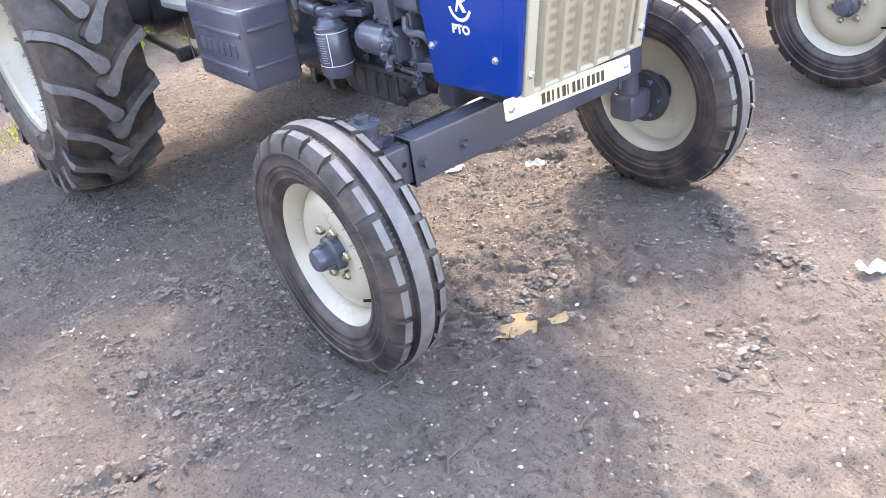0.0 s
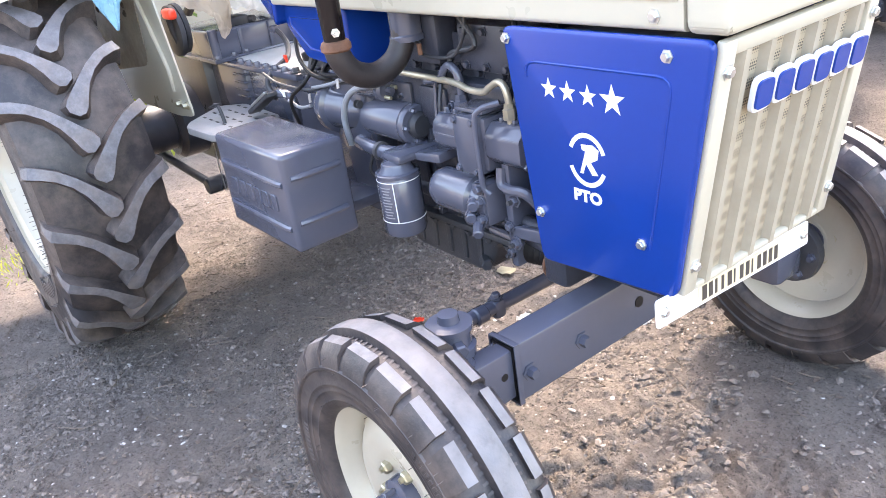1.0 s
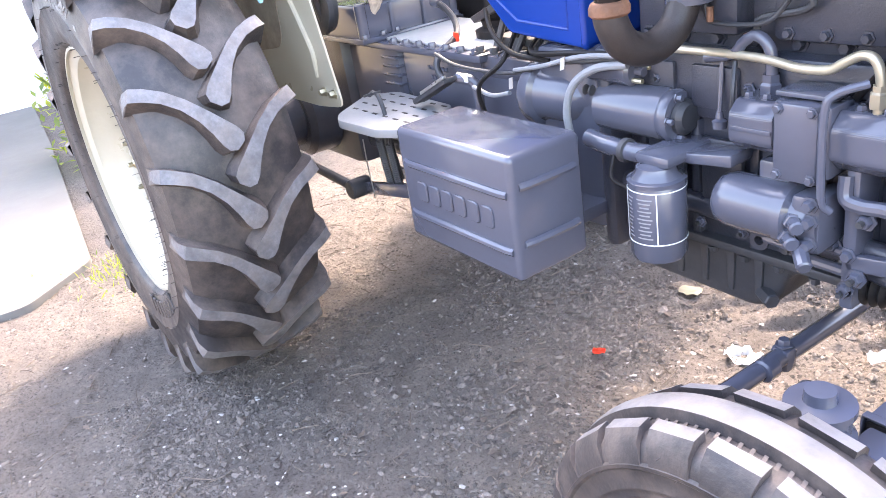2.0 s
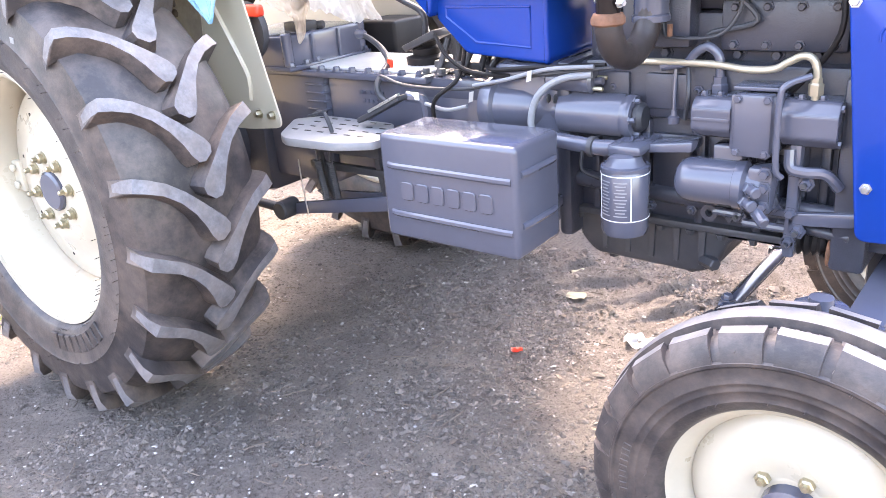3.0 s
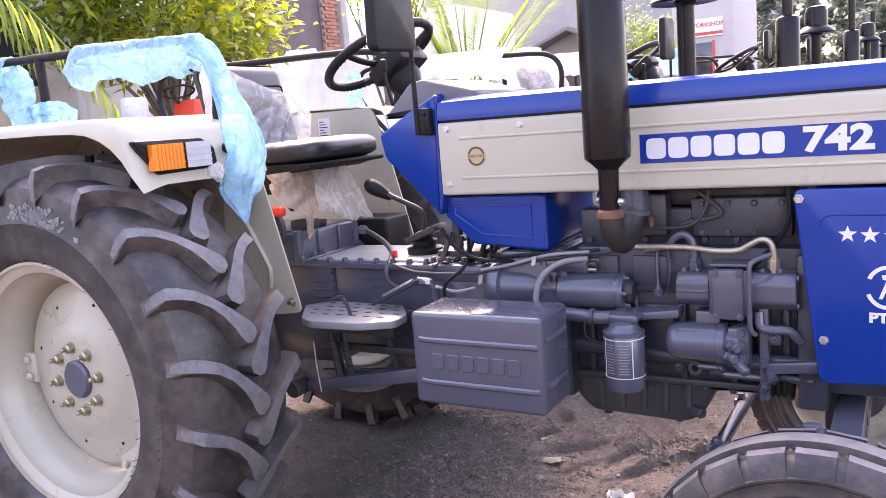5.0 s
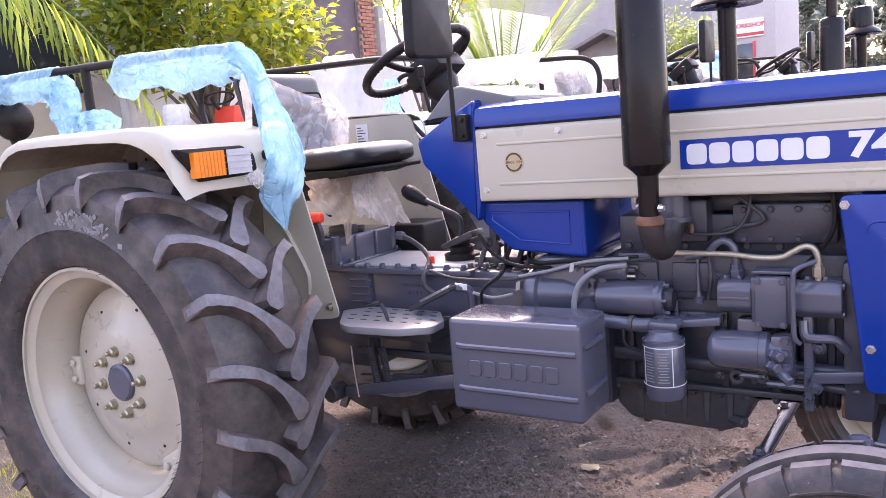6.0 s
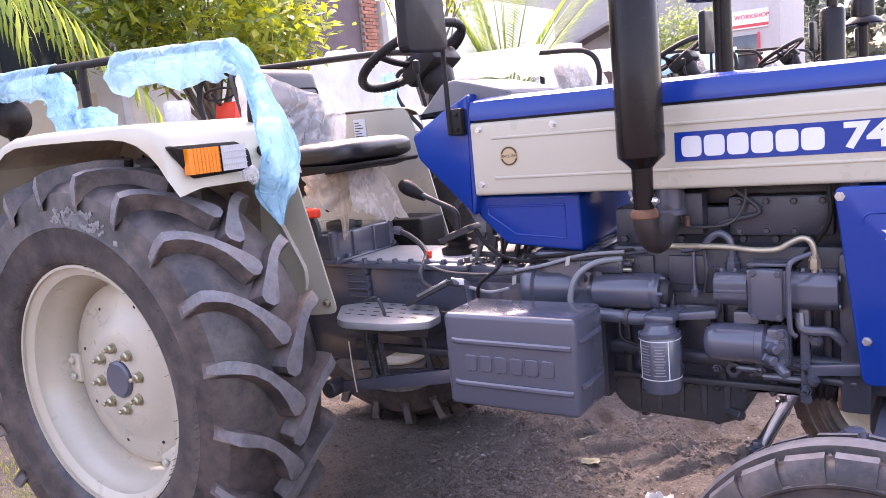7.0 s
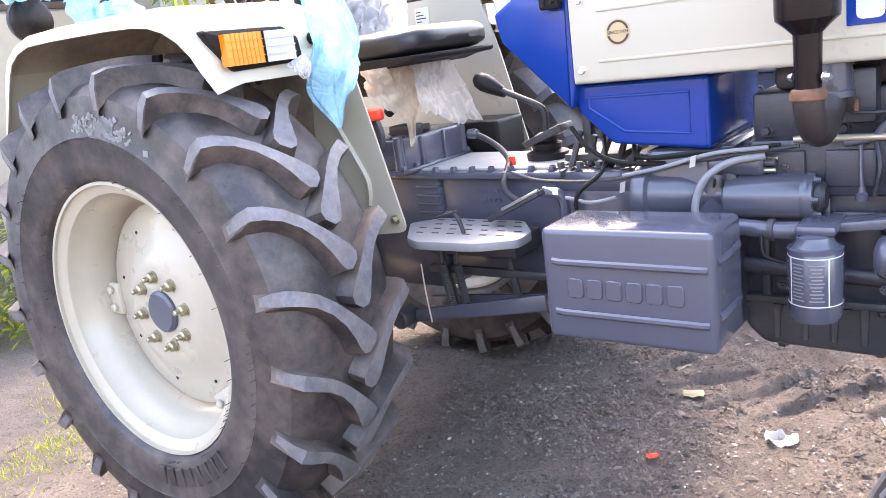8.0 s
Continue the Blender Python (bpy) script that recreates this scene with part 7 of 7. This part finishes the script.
def palm(at, height, fronds, length, seed, droop, label, spread=(0.25, 1.1), sector=None, hang=0.0, pairs=46, width=0.030):
    rng = random.Random(seed)
    ob = empty("palm", at, label, "palm")
    part("trunk", tube([(0, 0, -0.2), (0.02, 0.02, height * 0.5), (0, 0, height)], 0.08, 10, 5, [1.2, 1.0, 0.8]), BARK, ob)
    for k in range(fronds):
        a = 2 * math.pi * k / fronds + rng.uniform(-0.2, 0.2) if sector is None else rng.uniform(*sector)
        up = rng.uniform(*spread)
        pts = []
        for i in range(9):
            t = i / 8
            pts.append(Vector((math.cos(a) * length * t * math.cos(up), math.sin(a) * length * t * math.cos(up), height + length * (math.sin(up) * t - droop * t * t))))
        bm = tube(pts, 0.012, 6, 0, [1.4, 1.0, 0.3])
        side = Vector((-math.sin(a), math.cos(a), 0))
        for i in range(pairs):
            t = 0.12 + 0.88 * i / (pairs - 1)
            f = t * 8
            j = min(7, int(f))
            p = pts[j].lerp(pts[j + 1], f - j)
            d = (pts[j + 1] - pts[j]).normalized()
            for s in (1, -1):
                w = (d * (0.8 - 0.3 * hang) + side * s * (0.75 - 0.4 * hang) + Vector((0, 0, -0.25 - 0.3 * droop - hang * rng.uniform(0.5, 1.0)))).normalized()
                leaf(bm, p, w, Vector((0, 0, 1)), length * 0.30 * (1 - 0.5 * t) * rng.uniform(0.85, 1.1), width)
        part("frond", bm, PALM, ob)
    return ob


palm((-4.75, 10.9, 0), 1.45, 13, 2.9, 4, 0.16, "young feathery green palm by the wall", (0.95, 1.45), None, 0.0, 44, 0.034)
palm((-3.7, 0.35, 0), 2.75, 9, 1.75, 6, 0.95, "drooping palm with long yellow-green fronds", (0.2, 0.8), None, 0.75, 24, 0.030)

for k, (x, y) in enumerate(((-2.6, 0.15), (-3.0, -0.3), (-2.3, 0.55), (-2.75, 0.9))):
    rng = random.Random(60 + k)
    bm = bmesh.new()
    for i in range(700):
        a, r = rng.uniform(0, 6.283), rng.random() ** 0.5
        z = rng.uniform(0.02, 0.75)
        q = Vector((0.42 * r * math.cos(a), 0.42 * r * math.sin(a), z * (1.1 - 0.4 * r)))
        leaf(bm, q, Vector((rng.gauss(0, 1), rng.gauss(0, 1), rng.gauss(0.3, 0.6))).normalized(), Vector((0, 0, 1)), rng.uniform(0.05, 0.10), 0.035)
    for i in range(14):
        a = rng.uniform(0, 6.283)
        join(bm, tube([(0, 0, -0.02), (0.15 * math.cos(a), 0.15 * math.sin(a), 0.3), (0.36 * math.cos(a), 0.36 * math.sin(a), 0.6)], 0.005, 5, 3))
    b = thing("bush", bm, LEAF, "low leafy green bush on bare ground", "bush", "bushes behind the yard")
    b.location = (x, y, 0)

bm = bmesh.new()
rng = random.Random(77)
for k in range(900):
    c = rng.choice(((-1.02, -0.62), (-1.25, -0.45), (-0.98, -0.85), (-1.6, -0.3)))
    p = Vector((c[0] + rng.gauss(0, 0.12), c[1] + rng.gauss(0, 0.10), 0.0))
    leaf(bm, p, Vector((rng.gauss(0, 0.5), rng.gauss(0, 0.5), 1)).normalized(), Vector((rng.random(), rng.random(), 0.1)), rng.uniform(0.02, 0.05), 0.006)
thing("grass", bm, LEAF, "sparse short green grass tufts", "grass", "", "stuff")

# small red machine by the tree
rm = empty("red_tractor", (-3.3, 2.65, 0), "small red tractor with a film-wrapped seat", "tractor")
part("cowl", prism(rounded([(-0.02, 1.38), (0.20, 1.38), (0.15, 1.72), (0.04, 1.72)], 0.02), "yz", 0.0, 0.25, 0.01), RED, rm, "red instrument cowl")
part("body", box(-0.5, 0.6, -0.22, 0.22, 0.5, 1.38, 0.04), RED, rm)
part("steering_wheel", tube([(0.02 + 0.06 * math.sin(a), 0.09 + 0.17 * math.cos(a), 1.80 + 0.05 * math.sin(a)) for a in [k * 6.283 / 29 for k in range(30)]], 0.010, 8, 0), BLACK, rm)
part("column", cyl(0.015, (0.1, 0, 1.70), (0.02, 0, 1.80), 10), BLACK, rm)
part("seat", box(-0.05, 0.30, -0.52, -0.22, 1.44, 1.52, 0.03, 3), SEAT, rm)
part("backrest", box(-0.05, 0.05, -0.50, -0.26, 1.52, 1.76, 0.04, 3), MILKY_FILM, rm, "film-wrapped grey backrest")
for y in (-0.5, 0.5):
    part("wheel", lathe([(0.2, -0.12), (0.52, -0.12), (0.56, -0.08), (0.56, 0.08), (0.52, 0.12), (0.2, 0.12)], (-0.2, y, 0.56), "y", 40), RUBBER, rm)

# red machines far down the yard
for k, x in enumerate((-1.4, 0.1, 1.6)):
    fm = empty("red_implement", (x, 17.5 + 0.4 * k, 0), "red farm machine parked far down the yard", "farm machine", "red farm machines")
    part("body", box(-0.4, 0.4, -0.3, 0.3, 0.6, 1.42, 0.08, 3), RED, fm)
    part("roof_rail", tube([(-0.4, -0.3, 1.38), (-0.4, -0.3, 1.9), (0.4, -0.3, 1.9), (0.4, -0.3, 1.38)], 0.02, 8, 0), BLACK, fm)
    for sx in (-0.4, 0.4):
        part("wheel", lathe([(0.1, -0.1), (0.38, -0.1), (0.42, -0.06), (0.42, 0.06), (0.38, 0.1), (0.1, 0.1)], (sx, -0.35, 0.42), "y", 30), RUBBER, fm)

# ---- litter on the ground ----
def on_ground(x, y):
    return Vector((x, y, ground_height(x, y)))


def scrap(name, x, y, w, h, col, label, cat, seed, curl=0.25, rot=0.0):
    bm = bmesh.new()
    n = 8
    g = [[bm.verts.new((w * (i / n - 0.5) * (1 - 0.25 * abs(j / n - 0.5)), h * (j / n - 0.5) * (1 - 0.3 * abs(i / n - 0.5)), 0.012 + curl * w * (0.6 * (i / n - 0.5) ** 2 + 0.5 * noise.noise(Vector((i * 0.4, j * 0.4, seed))))) ) for j in range(n + 1)] for i in range(n + 1)]
    for i in range(n):
        for j in range(n):
            bm.faces.new((g[i][j], g[i + 1][j], g[i + 1][j + 1], g[i][j + 1]))
    bmesh.ops.solidify(bm, geom=bm.faces[:], thickness=0.0015)
    ob = thing(name, bm, col, label, cat)
    ob.matrix_world = Matrix.Translation(on_ground(x, y)) @ Matrix.Rotation(rot, 4, "Z")
    return ob


DRYLEAF = material("dry_leaf", (0.66, 0.50, 0.29), 0.7, vary=0.25, scale=30, dirt=(0.30, 0.18, 0.10), dirt_amount=0.5, dirt_scale=20)
FOIL = material("crumpled_white_wrapper", (0.72, 0.72, 0.72), 0.4, vary=0.15, scale=30)
PACKET = material("olive_packet", (0.38, 0.36, 0.26), 0.6, vary=0.2, scale=30)
scrap("dry_leaf", 2.315, -0.295, 0.145, 0.115, DRYLEAF, "large dry tan leaf on damp soil", "leaf", 1.0, 0.12, 0.9)
scrap("dry_leaf", 2.41, -0.20, 0.06, 0.04, DRYLEAF, "dry tan leaf fragment on damp soil", "leaf", 2.0, 0.3, 1.2)
scrap("wrapper", 1.335, 0.31, 0.10, 0.08, FOIL, "crumpled white plastic wrapper on the soil", "litter", 3.0, 0.7, 0.2)
scrap("wrapper", 2.94, 0.586, 0.10, 0.05, FOIL, "crumpled white wrapper on the soil", "litter", 5.0, 0.6, 0.9)
scrap("wrapper", 1.62, 0.52, 0.09, 0.06, FOIL, "crumpled white wrapper on the soil", "litter", 8.0, 0.7, 0.4)
scrap("packet", 0.999, 0.495, 0.075, 0.055, PACKET, "flat olive paper packet on the soil", "litter", 6.0, 0.15, 0.3)
scrap("packet", 0.90, 0.72, 0.08, 0.06, PACKET, "flat olive paper packet on the soil", "litter", 9.0, 0.15, 1.0)
scrap("red_scrap", 1.026, 0.05, 0.04, 0.035, RED, "small red plastic scrap on the soil", "litter", 7.0, 0.2, 0.7)


def rubble(name, count, size, mat, label, cat, seed, flat=0.6, area=(-1.4, 4.0, -1.9, 1.9), lines=None):
    """Small angular bits pressed into the soil."""
    rng = random.Random(seed)
    vs, fs = [], []
    for k in range(count):
        x, y = rng.uniform(area[0], area[1]), rng.uniform(area[2], area[3])
        if lines:
            (ax, ay), (bx, by) = rng.choice(lines)
            t = rng.random()
            x, y = ax + (bx - ax) * t + 0.05 * wave(t * 3, ax, 1.0, 2.0) + rng.gauss(0, 0.040), ay + (by - ay) * t + 0.05 * wave(t * 3, ay, 1.0, 9.0) + rng.gauss(0, 0.040)
        elif wave(x, y, 2.6, seed) + 0.5 * wave(x, y, 9, seed + 5) < rng.uniform(-0.35, 0.45):
            continue
        s = rng.uniform(*size) * (1 if rng.random() < 0.85 else 1.8)
        z = ground_height(x, y)
        a, st_ = rng.uniform(0, 6.283), rng.uniform(1.0, 1.8)
        base = len(vs)
        for dx, dy, dz in ((1, 0, 0), (0.2, 0.9, 0.1), (-0.9, 0.4, -0.1), (-0.6, -0.8, 0.1), (0.5, -0.9, 0), (0.1, 0.1, 0.9), (0, 0, -0.9)):
            dx, dy, dz = dx * st_ * rng.uniform(0.8, 1.2), dy * rng.uniform(0.8, 1.2), dz * flat * rng.uniform(0.7, 1.2)
            vs.append((x + s * (dx * math.cos(a) - dy * math.sin(a)), y + s * (dx * math.sin(a) + dy * math.cos(a)), z + s * (dz + 0.15 * flat)))
        for i in range(5):
            j = (i + 1) % 5
            fs += [(base + i, base + j, base + 5), (base + j, base + i, base + 6)]
    me = bpy.data.meshes.new(name)
    me.from_pydata(vs, [], fs)
    me.materials.append(mat)
    return tagged(new(name, me), label, cat, "", "stuff")


CLOD = material("soil_clod", (0.105, 0.088, 0.077), 0.95, vary=0.3, scale=30, bump=0.6)
tn, tl = CLOD.node_tree.nodes, CLOD.node_tree.links
tint, shade = tn.new("ShaderNodeMix"), tn.new("ShaderNodeMapRange")
tint.data_type, tint.blend_type = "RGBA", "MULTIPLY"
tint.inputs[0].default_value = 1.0
shade.inputs["To Min"].default_value, shade.inputs["To Max"].default_value = 0.55, 1.75
tl.new(tn.new("ShaderNodeNewGeometry").outputs["Random Per Island"], shade.inputs["Value"])
clod_base = tn["Principled BSDF"].inputs["Base Color"]
tl.new(clod_base.links[0].from_socket, tint.inputs[6])
tl.new(shade.outputs[0], tint.inputs[7])
tl.new(tint.outputs[2], clod_base)
rubble("gravel", 4200, (0.0015, 0.0046), GRAVEL_PALE, "scattered pale grit and small stones", "gravel", 1, 0.6, (-1.2, 3.7, -1.7, 1.5))
rubble("clods", 34000, (0.0018, 0.0062), CLOD, "crumbs and clods of dark soil", "soil", 2, 0.5)
rubble("clod_ridges", 2600, (0.0025, 0.0085), CLOD, "torn clods of dark soil along wheel marks", "soil", 7, 0.55, lines=RIDGES)
rubble("soil_crumbs", 30000, (0.002, 0.0066), CLOD, "loose dark crumbs under and beside the tractor", "soil", 11, 0.9, (0.1, 2.0, -1.3, 0.9))
rubble("fine_grit", 900, (0.002, 0.005), GRAVEL_PALE, "pale grit under and beside the tractor", "gravel", 12, 0.6, (0.1, 2.0, -1.3, 0.9))
rubble("clods_coarse", 900, (0.005, 0.011), CLOD, "larger broken clods of dark soil", "soil", 3, 0.6, (0.4, 2.6, -1.4, 1.4))
rng = random.Random(5)
tv, tf = [], []
for k in range(1500):
    p = on_ground(rng.uniform(-1.2, 3.8), rng.uniform(-1.9, 1.6)) + Vector((0, 0, 0.003))
    a, L, r = rng.uniform(0, 6.283), rng.uniform(0.02, 0.09), rng.uniform(0.0006, 0.0017)
    d = Vector((math.cos(a), math.sin(a), rng.uniform(-0.05, 0.12)))
    side = Vector((-d.y, d.x, 0))
    base = len(tv)
    for t in (0, 0.5, 1.0):
        c = p + d * L * t + side * (L * 0.08 * rng.uniform(-1, 1))
        tv += [tuple(c + side * r), tuple(c - side * r), tuple(c + Vector((0, 0, 1.7 * r)))]
    for s in (0, 3):
        for q in range(3):
            tf.append((base + s + q, base + s + (q + 1) % 3, base + s + 3 + (q + 1) % 3, base + s + 3 + q))
me = bpy.data.meshes.new("twigs")
me.from_pydata(tv, [], tf)
me.materials.append(material("dry_twig", (0.15, 0.115, 0.09), 0.9, vary=0.3))
tagged(new("twigs", me), "scattered dry twigs and straw", "twigs", "", "stuff")
bm = bmesh.new()
for k in range(700):
    p = on_ground(rng.uniform(-1.2, 3.8), rng.uniform(-1.9, 1.6)) + Vector((0, 0, 0.005))
    a = rng.uniform(0, 6.283)
    leaf(bm, p, Vector((math.cos(a), math.sin(a), rng.uniform(0, 0.3))), Vector((0, 0, 1)), rng.uniform(0.015, 0.04), rng.uniform(0.008, 0.02))
thing("leaf_litter", bm, material("dark_leaf_litter", (0.10, 0.075, 0.06), 0.8, vary=0.4), "small dark decayed leaf scraps", "leaf litter", "", "stuff")

# bricks of the unfinished house's pillar, each with its own edges
bk = finish(box(-0.036, 0.036, -0.11, 0.11, -0.034, 0.034, 0.004, 1), "brick", BRICK)
for row in range(0, 34):
    for c in range(2):
        b = new("brick", bk)
        b.parent = house
        b.location = (0.075, 0.28 + 0.11 + c * 0.225 + (0.10 if row % 2 else 0) - 0.05, 2.35 + row * 0.078)
